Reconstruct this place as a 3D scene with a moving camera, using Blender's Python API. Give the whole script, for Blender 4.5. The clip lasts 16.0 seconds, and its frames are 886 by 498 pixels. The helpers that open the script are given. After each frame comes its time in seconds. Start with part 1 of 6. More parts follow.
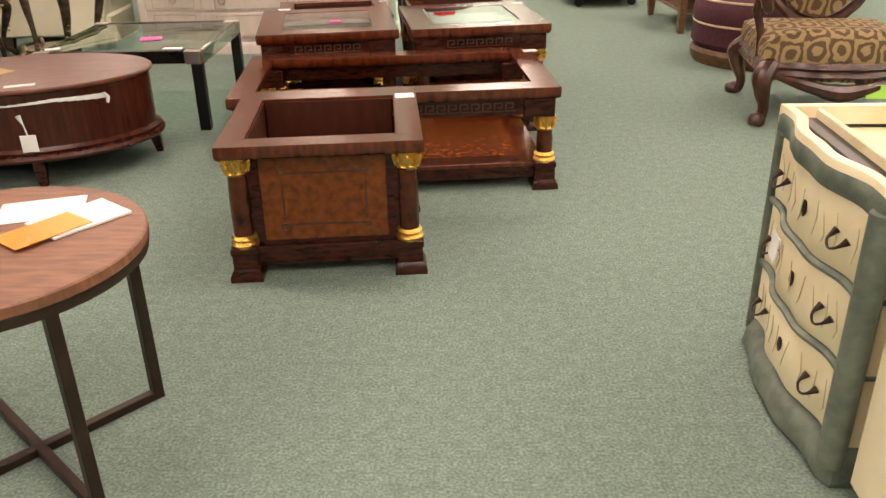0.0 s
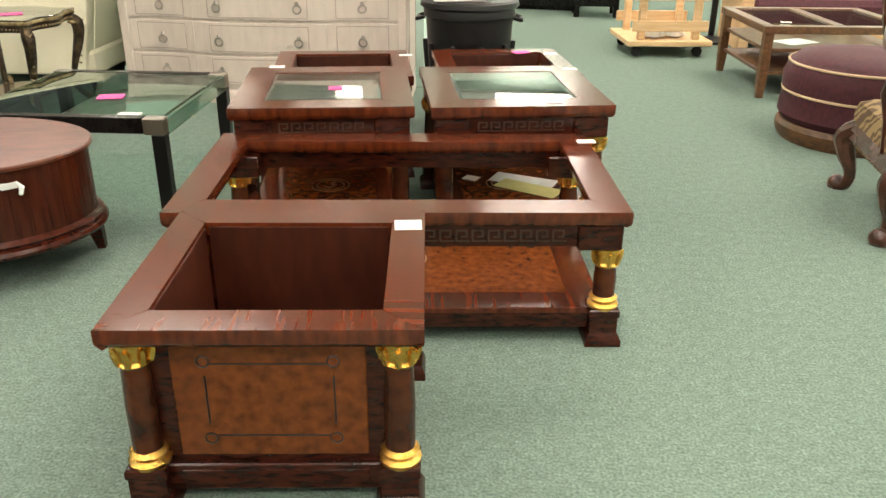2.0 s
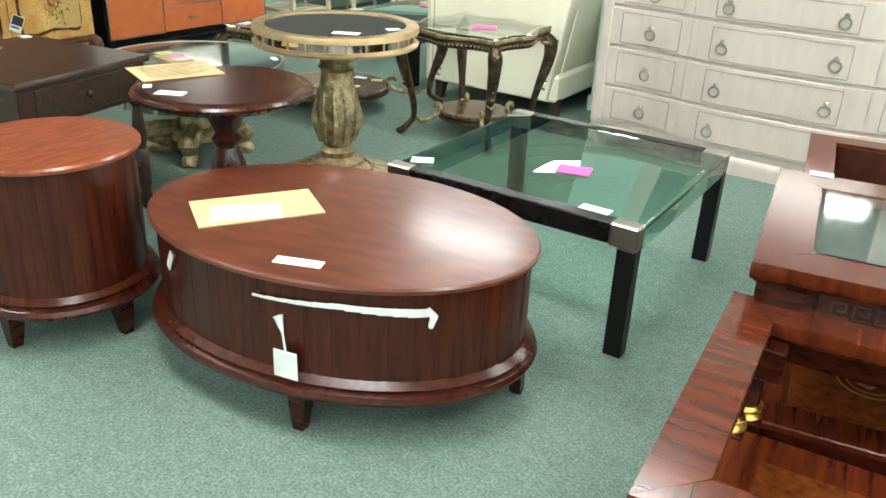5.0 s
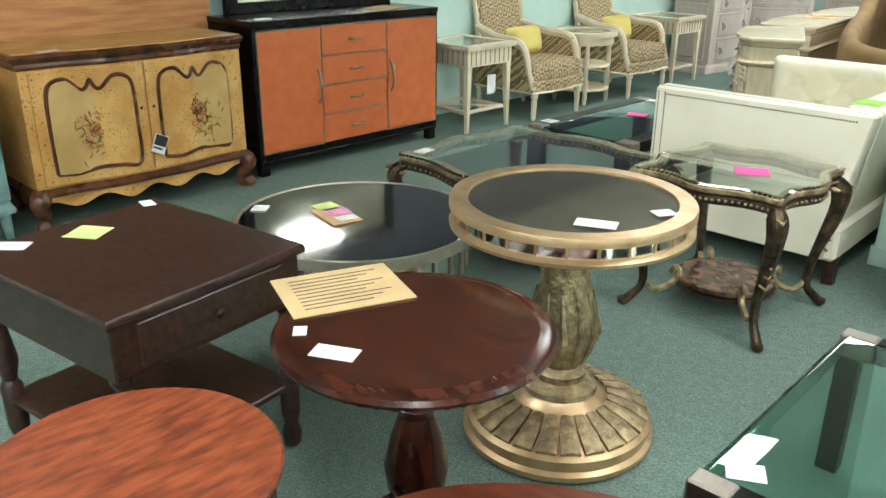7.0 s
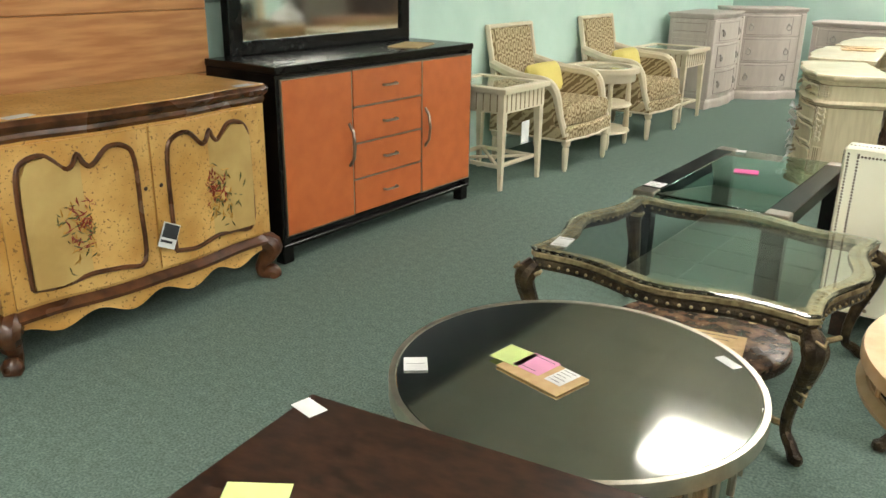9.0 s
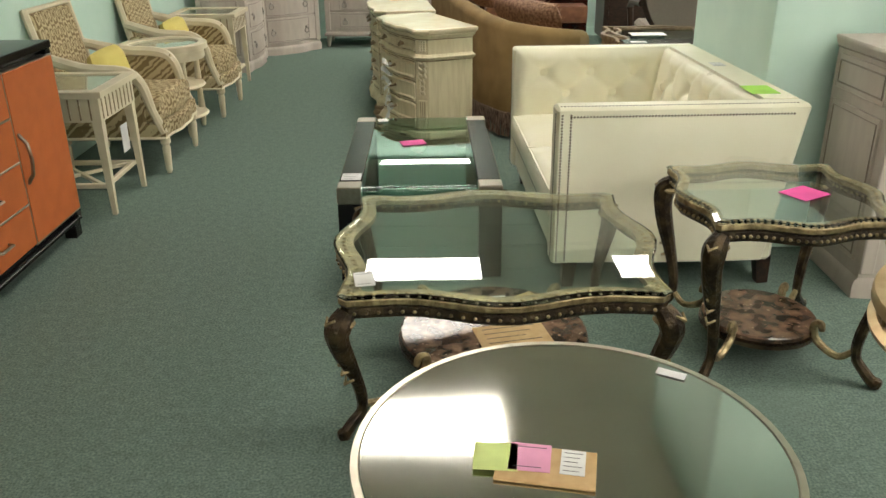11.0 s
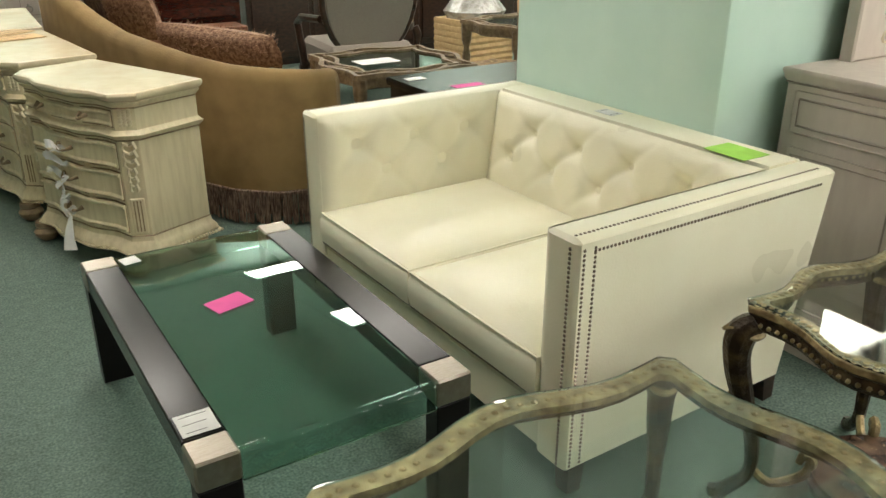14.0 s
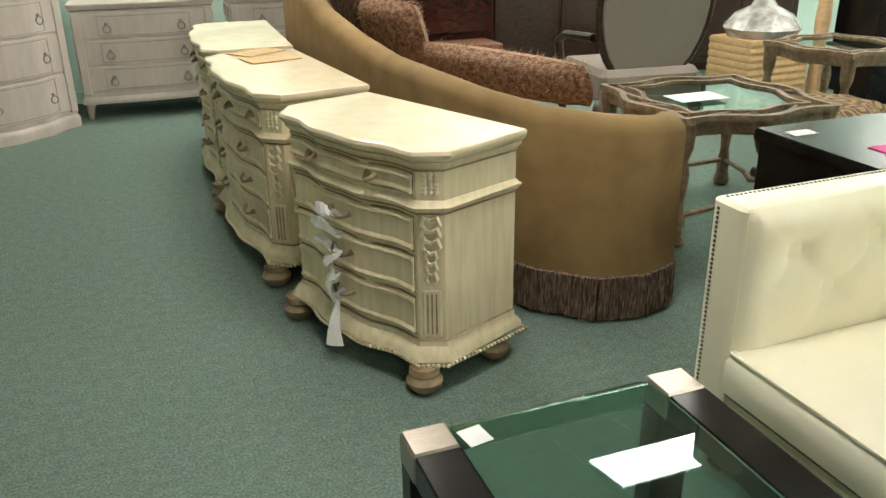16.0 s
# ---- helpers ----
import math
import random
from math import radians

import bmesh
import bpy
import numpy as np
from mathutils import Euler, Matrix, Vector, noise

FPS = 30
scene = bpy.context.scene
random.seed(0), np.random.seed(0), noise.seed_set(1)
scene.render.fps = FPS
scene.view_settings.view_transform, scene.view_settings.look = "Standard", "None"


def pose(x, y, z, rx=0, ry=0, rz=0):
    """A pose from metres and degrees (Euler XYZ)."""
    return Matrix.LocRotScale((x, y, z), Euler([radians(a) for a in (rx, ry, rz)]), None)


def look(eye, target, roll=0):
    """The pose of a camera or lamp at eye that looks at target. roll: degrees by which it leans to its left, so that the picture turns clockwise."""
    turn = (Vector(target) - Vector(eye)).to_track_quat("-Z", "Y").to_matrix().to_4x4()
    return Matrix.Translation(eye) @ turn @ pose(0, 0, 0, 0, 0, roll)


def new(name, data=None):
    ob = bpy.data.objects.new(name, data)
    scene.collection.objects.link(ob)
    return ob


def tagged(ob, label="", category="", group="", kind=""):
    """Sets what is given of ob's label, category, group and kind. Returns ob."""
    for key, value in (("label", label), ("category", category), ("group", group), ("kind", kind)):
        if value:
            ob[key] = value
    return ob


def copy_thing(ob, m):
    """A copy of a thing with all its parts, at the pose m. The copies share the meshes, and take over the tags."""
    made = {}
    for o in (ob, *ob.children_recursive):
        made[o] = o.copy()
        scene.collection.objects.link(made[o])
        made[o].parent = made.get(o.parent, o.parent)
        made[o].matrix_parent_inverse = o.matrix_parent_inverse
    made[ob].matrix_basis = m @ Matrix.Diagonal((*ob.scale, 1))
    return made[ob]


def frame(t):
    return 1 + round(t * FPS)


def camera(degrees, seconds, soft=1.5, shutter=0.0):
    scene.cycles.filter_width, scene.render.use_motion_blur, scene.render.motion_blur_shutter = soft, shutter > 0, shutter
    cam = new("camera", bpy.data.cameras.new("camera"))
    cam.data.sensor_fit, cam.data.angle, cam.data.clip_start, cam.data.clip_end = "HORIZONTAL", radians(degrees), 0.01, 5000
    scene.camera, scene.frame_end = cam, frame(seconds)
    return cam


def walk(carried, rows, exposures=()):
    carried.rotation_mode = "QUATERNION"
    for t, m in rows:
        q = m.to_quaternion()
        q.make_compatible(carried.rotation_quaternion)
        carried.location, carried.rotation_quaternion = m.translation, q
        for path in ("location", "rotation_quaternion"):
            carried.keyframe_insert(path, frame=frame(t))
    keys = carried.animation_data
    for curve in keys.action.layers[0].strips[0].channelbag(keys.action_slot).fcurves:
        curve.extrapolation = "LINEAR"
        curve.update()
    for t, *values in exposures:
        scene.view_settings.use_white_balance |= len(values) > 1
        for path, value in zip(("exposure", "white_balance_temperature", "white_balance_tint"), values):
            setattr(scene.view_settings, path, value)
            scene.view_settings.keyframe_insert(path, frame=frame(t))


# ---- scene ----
cam = camera(56.8, 16.0)
PATH = [
    (0, (0.655, -0.633, 1.368), (0.595, 1.172, 0.509), -1.2),
    (0.5, (0.608, -0.345, 1.358), (0.589, 1.476, 0.531), 0.1),
    (1, (0.565, -0.047, 1.375), (0.627, 1.778, 0.56), 0.2),
    (1.5, (0.622, 0.245, 1.359), (0.634, 2.065, 0.53), 0.8),
    (2, (0.66, 0.51, 1.385), (0.524, 2.33, 0.568), 0.5),
    (2.5, (0.627, 0.793, 1.377), (0.423, 2.61, 0.566), 0.4),
    (3, (0.625, 1.048, 1.374), (0.319, 2.836, 0.533), 1.5),
    (3.5, (0.634, 1.268, 1.356), (0.096, 2.98, 0.472), 3.6),
    (4, (0.464, 1.403, 1.348), (-0.281, 3.036, 0.465), 3.5),
    (4.5, (0.221, 1.497, 1.41), (-0.651, 3.075, 0.546), 2.5),
    (4.7, (0.121, 1.558, 1.402), (-0.812, 3.105, 0.544), 2.6),
    (6.8, (-1.019, 2.393, 1.471), (-2.279, 3.746, 0.71), 0.1),
    (7, (-1.114, 2.468, 1.494), (-2.416, 3.799, 0.765), 0.5),
    (7.5, (-1.497, 2.616, 1.474), (-2.852, 3.921, 0.794), 0.2),
    (8, (-1.847, 2.735, 1.444), (-3.224, 4.019, 0.769), 1.4),
    (8.2, (-1.997, 2.789, 1.425), (-3.388, 4.062, 0.76), 1.4),
    (9.25, (-2.74, 2.66, 1.455), (-3.75, 4.28, 0.76), 0.3),
    (10.3, (-3.348, 2.791, 1.501), (-3.878, 4.569, 0.755), -0.8),
    (10.5, (-3.461, 2.799, 1.507), (-3.813, 4.616, 0.749), -0.4),
    (11, (-3.658, 2.926, 1.532), (-3.645, 4.768, 0.753), -0.6),
    (11.5, (-3.804, 3.245, 1.532), (-3.588, 5.077, 0.758), -1.9),
    (12, (-3.939, 3.556, 1.497), (-3.486, 5.342, 0.719), -1.2),
    (12.5, (-4.113, 3.83, 1.508), (-3.432, 5.534, 0.713), -0.8),
    (13, (-4.18, 4.153, 1.492), (-3.411, 5.812, 0.684), -1.2),
    (13.5, (-4.236, 4.467, 1.505), (-3.392, 6.093, 0.702), -1.1),
    (14, (-4.374, 4.746, 1.521), (-3.402, 6.306, 0.732), -0.0),
    (14.5, (-4.429, 5.038, 1.518), (-3.481, 6.618, 0.74), 0.6),
    (15, (-4.395, 5.356, 1.506), (-3.665, 7.064, 0.765), 0.3),
    (15.5, (-4.427, 5.71, 1.458), (-3.778, 7.443, 0.699), 0.4),
    (16, (-4.49, 6.047, 1.444), (-3.862, 7.782, 0.674), -0.8),
]
EXPOSURES = [(0, 0.06, 7700, 31), (1, 0.1, 7500, 26), (2, 0.36, 7050, 16), (3.5, 0.62, 6150, 8), (4.5, 0.68, 5950, 7), (7, 0.32, 5800, 10), (8, 0.34, 6200, 13),
             (10.5, 0.2, 6500, 10), (11.0, -0.08, 6600, 12), (13, -0.2, 6600, 12), (14, -0.06, 6550, 11), (15, 0.06, 6500, 11), (16, 0.16, 6450, 11)]
walk(cam, [(r[0], look(*r[1:])) for r in PATH], EXPOSURES)

# ---- world: plain dim surround, all light comes from the ceiling troffers ----
world = bpy.data.worlds.new("world")
world.use_nodes = True
world.node_tree.nodes["Background"].inputs[0].default_value = (0.8, 0.85, 0.9, 1)
world.node_tree.nodes["Background"].inputs[1].default_value = 0.05
scene.world = world
LAMP = 21.0


# ---- materials ----
def mat(name, c1, c2=None, rough=0.5, metal=0.0, scale=8.0, detail=5.0, bump=0.0, bscale=None, stretch=(1, 1, 1),
        lo=0.35, hi=0.65, coat=0.0, random_hue=0.0, kind="noise", spots=None, emit=0.0, mottle=1.7, spec=0.5):
    m = bpy.data.materials.new(name)
    m.use_nodes = True
    nt = m.node_tree
    n, l = nt.nodes, nt.links
    b = n["Principled BSDF"]
    b.inputs["Roughness"].default_value = rough
    b.inputs["Metallic"].default_value = metal
    b.inputs["Coat Weight"].default_value = coat
    b.inputs["Specular IOR Level"].default_value = spec
    b.inputs["Coat Roughness"].default_value = 0.12
    c2 = c2 or tuple(v * 0.8 for v in c1)
    tc = n.new("ShaderNodeTexCoord")
    mp = n.new("ShaderNodeMapping")
    mp.inputs["Scale"].default_value = stretch
    l.new(tc.outputs["Object"], mp.inputs[0])
    if kind == "voronoi":
        t = n.new("ShaderNodeTexVoronoi")
        t.inputs["Scale"].default_value = scale
        fac = t.outputs["Distance"]
    elif kind == "wave":
        t = n.new("ShaderNodeTexWave")
        t.inputs["Scale"].default_value = scale
        t.inputs["Distortion"].default_value = 6
        t.inputs["Detail"].default_value = 3
        t.inputs["Detail Scale"].default_value = 1.5
        fac = t.outputs["Fac"]
    else:
        t = n.new("ShaderNodeTexNoise")
        t.inputs["Scale"].default_value = scale
        t.inputs["Detail"].default_value = detail
        fac = t.outputs["Fac"]
    l.new(mp.outputs[0], t.inputs["Vector"])
    r = n.new("ShaderNodeValToRGB")
    r.color_ramp.elements[0].position, r.color_ramp.elements[1].position = lo, hi
    r.color_ramp.elements[0].color, r.color_ramp.elements[1].color = (*c1, 1), (*c2, 1)
    l.new(fac, r.inputs[0])
    # a second, larger scale of wear
    t2 = n.new("ShaderNodeTexNoise")
    t2.inputs["Scale"].default_value = mottle
    t2.inputs["Detail"].default_value = 3 if mottle < 5 else 6
    l.new(tc.outputs["Object"], t2.inputs["Vector"])
    r2 = n.new("ShaderNodeMapRange")
    r2.inputs[3].default_value, r2.inputs[4].default_value = (0.88, 1.1) if mottle < 5 else (0.68, 1.32)
    l.new(t2.outputs["Fac"], r2.inputs[0])
    mx = n.new("ShaderNodeVectorMath")
    mx.operation = "SCALE"
    l.new(r.outputs[0], mx.inputs[0])
    l.new(r2.outputs[0], mx.inputs[3])
    col = mx.outputs[0]
    if spots:
        v = n.new("ShaderNodeTexNoise")
        v.inputs["Scale"].default_value = spots[1]
        v.inputs["Detail"].default_value = 2
        l.new(tc.outputs["Object"], v.inputs["Vector"])
        rr = n.new("ShaderNodeValToRGB")
        rr.color_ramp.elements[0].position, rr.color_ramp.elements[1].position = spots[2], spots[2] + 0.05
        rr.color_ramp.elements[0].color, rr.color_ramp.elements[1].color = (0, 0, 0, 1), (1, 1, 1, 1)
        l.new(v.outputs["Fac"], rr.inputs[0])
        mm = n.new("ShaderNodeMix")
        mm.data_type = "RGBA"
        l.new(rr.outputs[0], mm.inputs[0])
        l.new(col, mm.inputs[6])
        mm.inputs[7].default_value = (*spots[0], 1)
        col = mm.outputs[2]
    l.new(col, b.inputs["Base Color"])
    rv = n.new("ShaderNodeMapRange")
    rv.inputs[3].default_value, rv.inputs[4].default_value = max(0.02, rough - 0.08), min(1, rough + 0.1)
    l.new(t2.outputs["Fac"], rv.inputs[0])
    l.new(rv.outputs[0], b.inputs["Roughness"])
    if bump:
        t3 = n.new("ShaderNodeTexNoise")
        t3.inputs["Scale"].default_value = bscale or scale * 2
        t3.inputs["Detail"].default_value = 4
        l.new(mp.outputs[0], t3.inputs["Vector"])
        bp = n.new("ShaderNodeBump")
        bp.inputs["Strength"].default_value = bump
        bp.inputs["Distance"].default_value = 0.01
        l.new(t3.outputs["Fac"], bp.inputs["Height"])
        l.new(bp.outputs[0], b.inputs["Normal"])
    if emit:
        b.inputs["Emission Color"].default_value = (1, 0.95, 0.86, 1)
        b.inputs["Emission Strength"].default_value = emit
    return m


def damask(name, ground, figure, sx, sz, rough=0.8):
    """Woven fabric with rows of ogee medallions."""
    m = bpy.data.materials.new(name)
    m.use_nodes = True
    nt = m.node_tree
    n, l = nt.nodes, nt.links
    b = n["Principled BSDF"]
    b.inputs["Roughness"].default_value = rough
    tc = n.new("ShaderNodeTexCoord")
    sep = n.new("ShaderNodeSeparateXYZ")
    l.new(tc.outputs["Object"], sep.inputs[0])

    def math_(op, a, c=None, d=None):
        q = n.new("ShaderNodeMath")
        q.operation = op
        for i, v in enumerate((a, c, d)):
            if v is None:
                continue
            if isinstance(v, (int, float)):
                q.inputs[i].default_value = v
            else:
                l.new(v, q.inputs[i])
        return q.outputs[0]
    nz = n.new("ShaderNodeTexNoise")
    nz.inputs["Scale"].default_value = 22
    nz.inputs["Detail"].default_value = 4
    l.new(tc.outputs["Object"], nz.inputs["Vector"])
    u = math_("ADD", math_("MULTIPLY", sep.outputs[0], sx), math_("MULTIPLY", nz.outputs["Fac"], 0.9))
    w = math_("MULTIPLY", math_("ADD", sep.outputs[2], math_("MULTIPLY", sep.outputs[1], 0.8)), sz)
    w = math_("ADD", w, math_("MULTIPLY", nz.outputs["Fac"], 1.5))
    a = math_("MULTIPLY", math_("COSINE", u), math_("COSINE", w))
    k = math_("SINE", math_("MULTIPLY", a, 8.0))
    r = n.new("ShaderNodeValToRGB")
    r.color_ramp.elements[0].position, r.color_ramp.elements[1].position = 0.4, 0.6
    r.color_ramp.elements[0].color, r.color_ramp.elements[1].color = (*ground, 1), (*figure, 1)
    l.new(math_("MULTIPLY_ADD", k, 0.5, 0.5), r.inputs[0])
    l.new(r.outputs[0], b.inputs["Base Color"])
    t3 = n.new("ShaderNodeTexNoise")
    t3.inputs["Scale"].default_value = 400
    l.new(tc.outputs["Object"], t3.inputs["Vector"])
    bp = n.new("ShaderNodeBump")
    bp.inputs["Strength"].default_value = 0.3
    bp.inputs["Distance"].default_value = 0.003
    l.new(t3.outputs["Fac"], bp.inputs["Height"])
    l.new(bp.outputs[0], b.inputs["Normal"])
    return m


def glass(name, tint, rough=0.0):
    m = bpy.data.materials.new(name)
    m.use_nodes = True
    b = m.node_tree.nodes["Principled BSDF"]
    b.inputs["Base Color"].default_value = (*tint, 1)
    b.inputs["Transmission Weight"].default_value = 1
    b.inputs["Roughness"].default_value = rough
    b.inputs["IOR"].default_value = 1.45
    return m


def carpet_mat():
    m = mat("carpet", (0.090, 0.134, 0.112), (0.200, 0.270, 0.227), 0.98, scale=120, detail=8, lo=0.32, hi=0.68, bump=0.1, bscale=420, mottle=26, spec=0.15)
    return m


CARPET = carpet_mat()
MINT = mat("mint_paint", (0.50, 0.68, 0.60), (0.56, 0.73, 0.65), 0.6, scale=3, bump=0.05, bscale=160)
TEAL = mat("grey_green_paint", (0.28, 0.38, 0.35), (0.32, 0.42, 0.38), 0.6, scale=4, bump=0.05, bscale=160)
SLATE = mat("dark_slate_paint", (0.035, 0.042, 0.055), (0.05, 0.058, 0.07), 0.6, scale=4)
CEIL = mat("ceiling_tile", (0.78, 0.77, 0.71), (0.70, 0.69, 0.63), 0.9, scale=120, bump=0.4)
GRIDM = mat("ceiling_grid_white", (0.75, 0.75, 0.72), None, 0.4)
LIGHT = mat("light_diffuser", (0.9, 0.9, 0.88), None, 0.5, emit=LAMP)
MAHOG = mat("mahogany", (0.040, 0.0075, 0.0032), (0.140, 0.027, 0.0085), 0.17, scale=4, stretch=(11, 0.9, 3), detail=7, lo=0.25, hi=0.78, spec=0.6)
MAHOG_D = mat("dark_mahogany", (0.016, 0.004, 0.0025), (0.050, 0.010, 0.005), 0.22, scale=6, stretch=(3, 3, 12), spec=0.35)
BURL = mat("burl_veneer", (0.065, 0.015, 0.005), (0.185, 0.05, 0.012), 0.2, scale=34, detail=10, lo=0.25, hi=0.75, spec=0.35)
COLB = mat("dark_burl", (0.020, 0.005, 0.003), (0.075, 0.018, 0.006), 0.2, scale=14, detail=8, spec=0.4)
INLAY = mat("dark_inlay", (0.012, 0.006, 0.004), None, 0.35)
KEYM = mat("dim_carving", (0.050, 0.017, 0.007), None, 0.4)
# Dark grey-green imitating what the lamp table glass reflects
REFLECT_BOARD = mat("painted_reflection_green", (0.05, 0.058, 0.052), None, 0.6)
INLAY_L = mat("light_inlay", (0.22, 0.09, 0.03), None, 0.35)
GOLD = mat("gilt_brass", (0.85, 0.52, 0.14), (0.65, 0.35, 0.07), 0.26, 1.0, scale=60, bump=0.3)
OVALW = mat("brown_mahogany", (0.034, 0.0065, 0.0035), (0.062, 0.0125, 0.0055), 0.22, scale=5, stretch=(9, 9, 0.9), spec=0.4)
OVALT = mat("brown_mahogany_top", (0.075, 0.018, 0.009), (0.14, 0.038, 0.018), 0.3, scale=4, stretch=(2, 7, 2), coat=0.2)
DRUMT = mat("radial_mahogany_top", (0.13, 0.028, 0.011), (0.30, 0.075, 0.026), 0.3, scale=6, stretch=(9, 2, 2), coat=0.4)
WALNUT = mat("brown_walnut", (0.14, 0.055, 0.028), (0.24, 0.10, 0.05), 0.45, scale=6, stretch=(2, 10, 2))
IRON = mat("bronze_iron", (0.028, 0.018, 0.013), (0.05, 0.03, 0.02), 0.45, 0.6)
CREAM = mat("cream_paint", (0.70, 0.60, 0.38), (0.78, 0.69, 0.48), 0.5, scale=7, bump=0.1, bscale=90)
SAGE = mat("grey_green_antique_paint", (0.07, 0.095, 0.075), (0.14, 0.17, 0.13), 0.5, scale=18, bump=0.15)
FLORAL = mat("painted_vine", (0.36, 0.32, 0.19), (0.50, 0.43, 0.26), 0.6, scale=30)
BLACKM = mat("black_metal", (0.007, 0.0065, 0.0065), None, 0.3, 0.0, spec=0.22)
LACQ = mat("black_lacquer", (0.005, 0.0045, 0.0045), (0.010, 0.009, 0.008), 0.22, scale=20, spec=0.22)
CHROME = mat("brushed_nickel", (0.42, 0.375, 0.32), (0.34, 0.30, 0.25), 0.33, 1.0, scale=40, stretch=(1, 12, 1))
GLASS = glass("clear_green_glass", (0.86, 0.95, 0.91))
GLASS_G = glass("smoked_green_glass", (0.42, 0.66, 0.56))
GLASS_E = glass("glass_edge", (0.25, 0.65, 0.5), 0.05)
MIRROR = mat("mirror", (0.62, 0.62, 0.58), (0.60, 0.60, 0.56), 0.02, 1.0)
MIRROR_A = mat("antiqued_mirror", (0.60, 0.58, 0.52), (0.45, 0.43, 0.38), 0.06, 1.0, scale=20)
SMOKED = mat("smoky_mirror", (0.36, 0.34, 0.28), (0.28, 0.265, 0.215), 0.08, 0.85, scale=9, detail=8)
CHAMP = mat("champagne_gold", (0.62, 0.46, 0.26), (0.48, 0.33, 0.17), 0.36, 0.75, scale=14)
SILVERG = mat("antique_silver_gold", (0.48, 0.38, 0.21), (0.20, 0.15, 0.08), 0.38, 0.75, scale=28, bump=0.7, bscale=60)
BRONZE = mat("antique_bronze", (0.026, 0.017, 0.010), (0.13, 0.09, 0.045), 0.34, 0.6, scale=22, bump=0.6, bscale=80, lo=0.4, hi=0.75)
FRETW = mat("worn_brown_carving", (0.13, 0.085, 0.045), (0.25, 0.18, 0.10), 0.5, scale=30, bump=0.5, bscale=70)
SILV = mat("silver_leaf", (0.62, 0.57, 0.47), (0.5, 0.45, 0.36), 0.3, 0.9, scale=20)
MARBLE = mat("brown_marble", (0.035, 0.018, 0.011), (0.20, 0.12, 0.075), 0.16, scale=20, detail=9, lo=0.4, hi=0.7, spots=((0.34, 0.24, 0.16), 58, 0.66))
DKWOOD = mat("espresso_wood", (0.010, 0.004, 0.0026), (0.060, 0.025, 0.013), 0.3, scale=15, detail=10, stretch=(1.6, 3.2, 3.2), lo=0.34, hi=0.72, spec=0.7)
CHERRY = mat("dark_cherry", (0.018, 0.0045, 0.0026), (0.060, 0.014, 0.006), 0.2, scale=5, stretch=(2, 8, 2))
LEATHER = mat("cream_leather", (0.85, 0.81, 0.62), (0.88, 0.85, 0.67), 0.30, scale=5, bump=0.08, bscale=150)
NAIL = mat("nickel_nailhead", (0.22, 0.18, 0.13), None, 0.3, 1.0)
ORANGE = mat("orange_leather", (0.50, 0.120, 0.027), (0.56, 0.142, 0.034), 0.5, scale=12, bump=0.12, bscale=220)
BOMBE = mat("ochre_crackle_paint", (0.50, 0.26, 0.06), (0.66, 0.40, 0.13), 0.42, scale=6, bump=0.2, spots=((0.20, 0.10, 0.025), 90, 0.62))
BOMBE_P = mat("ochre_panel_paint", (0.44, 0.28, 0.09), (0.55, 0.38, 0.14), 0.42, scale=6, bump=0.15)
BOMBE_W = mat("brown_moulding", (0.045, 0.016, 0.007), (0.13, 0.05, 0.02), 0.28, scale=14)
PINE = mat("knotty_pine", (0.42, 0.17, 0.055), (0.60, 0.29, 0.11), 0.5, scale=3, stretch=(1, 1.2, 9), spots=((0.12, 0.04, 0.015), 5, 0.76))
TEALP = mat("distressed_teal_paint", (0.12, 0.22, 0.21), (0.20, 0.31, 0.29), 0.5, scale=12, bump=0.2)
WHITEP = mat("ivory_paint", (0.66, 0.57, 0.40), (0.74, 0.66, 0.49), 0.45, scale=9, bump=0.1)
IVORY = mat("antique_ivory_glaze", (0.72, 0.63, 0.43), (0.58, 0.49, 0.31), 0.45, scale=5, stretch=(9, 9, 1), lo=0.4, hi=0.8)
IVORY_T = mat("ivory_stone_top", (0.78, 0.68, 0.48), (0.70, 0.59, 0.40), 0.17, scale=8, detail=8)
GLAZE = mat("umber_glaze", (0.20, 0.14, 0.08), (0.36, 0.27, 0.16), 0.5, scale=20)
TAUPE = mat("taupe_paint", (0.52, 0.45, 0.40), (0.57, 0.50, 0.44), 0.5, scale=6, stretch=(4, 4, 1), bump=0.06)
# Darker taupe copy: puts the shade beside the mouldings into their colour
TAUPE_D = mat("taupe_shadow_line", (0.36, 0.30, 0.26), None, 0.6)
PEWTER = mat("pewter_pull", (0.42, 0.39, 0.35), None, 0.35, 0.9)
DAM_G = damask("olive_gold_damask", (0.085, 0.045, 0.018), (0.27, 0.18, 0.08), 27, 22)
DAM_T = damask("taupe_ikat", (0.22, 0.155, 0.07), (0.54, 0.44, 0.26), 62, 30)
ROCOCO = mat("carved_walnut", (0.026, 0.008, 0.0045), (0.080, 0.025, 0.012), 0.28, scale=18, bump=0.4)
WINE = mat("burgundy_velvet", (0.042, 0.004, 0.010), (0.070, 0.008, 0.016), 0.75, scale=40, bump=0.2)
PIPING = mat("cream_piping", (0.65, 0.48, 0.30), None, 0.7)
OAK = mat("brown_oak", (0.075, 0.032, 0.013), (0.15, 0.068, 0.028), 0.4, scale=5, stretch=(9, 1, 9))
CRATE = mat("raw_pine_board", (0.60, 0.38, 0.20), (0.70, 0.48, 0.27), 0.65, scale=4, stretch=(1.2, 9, 9))
PLAST = mat("black_plastic", (0.006, 0.006, 0.0065), (0.010, 0.010, 0.011), 0.42, scale=30, spec=0.35)
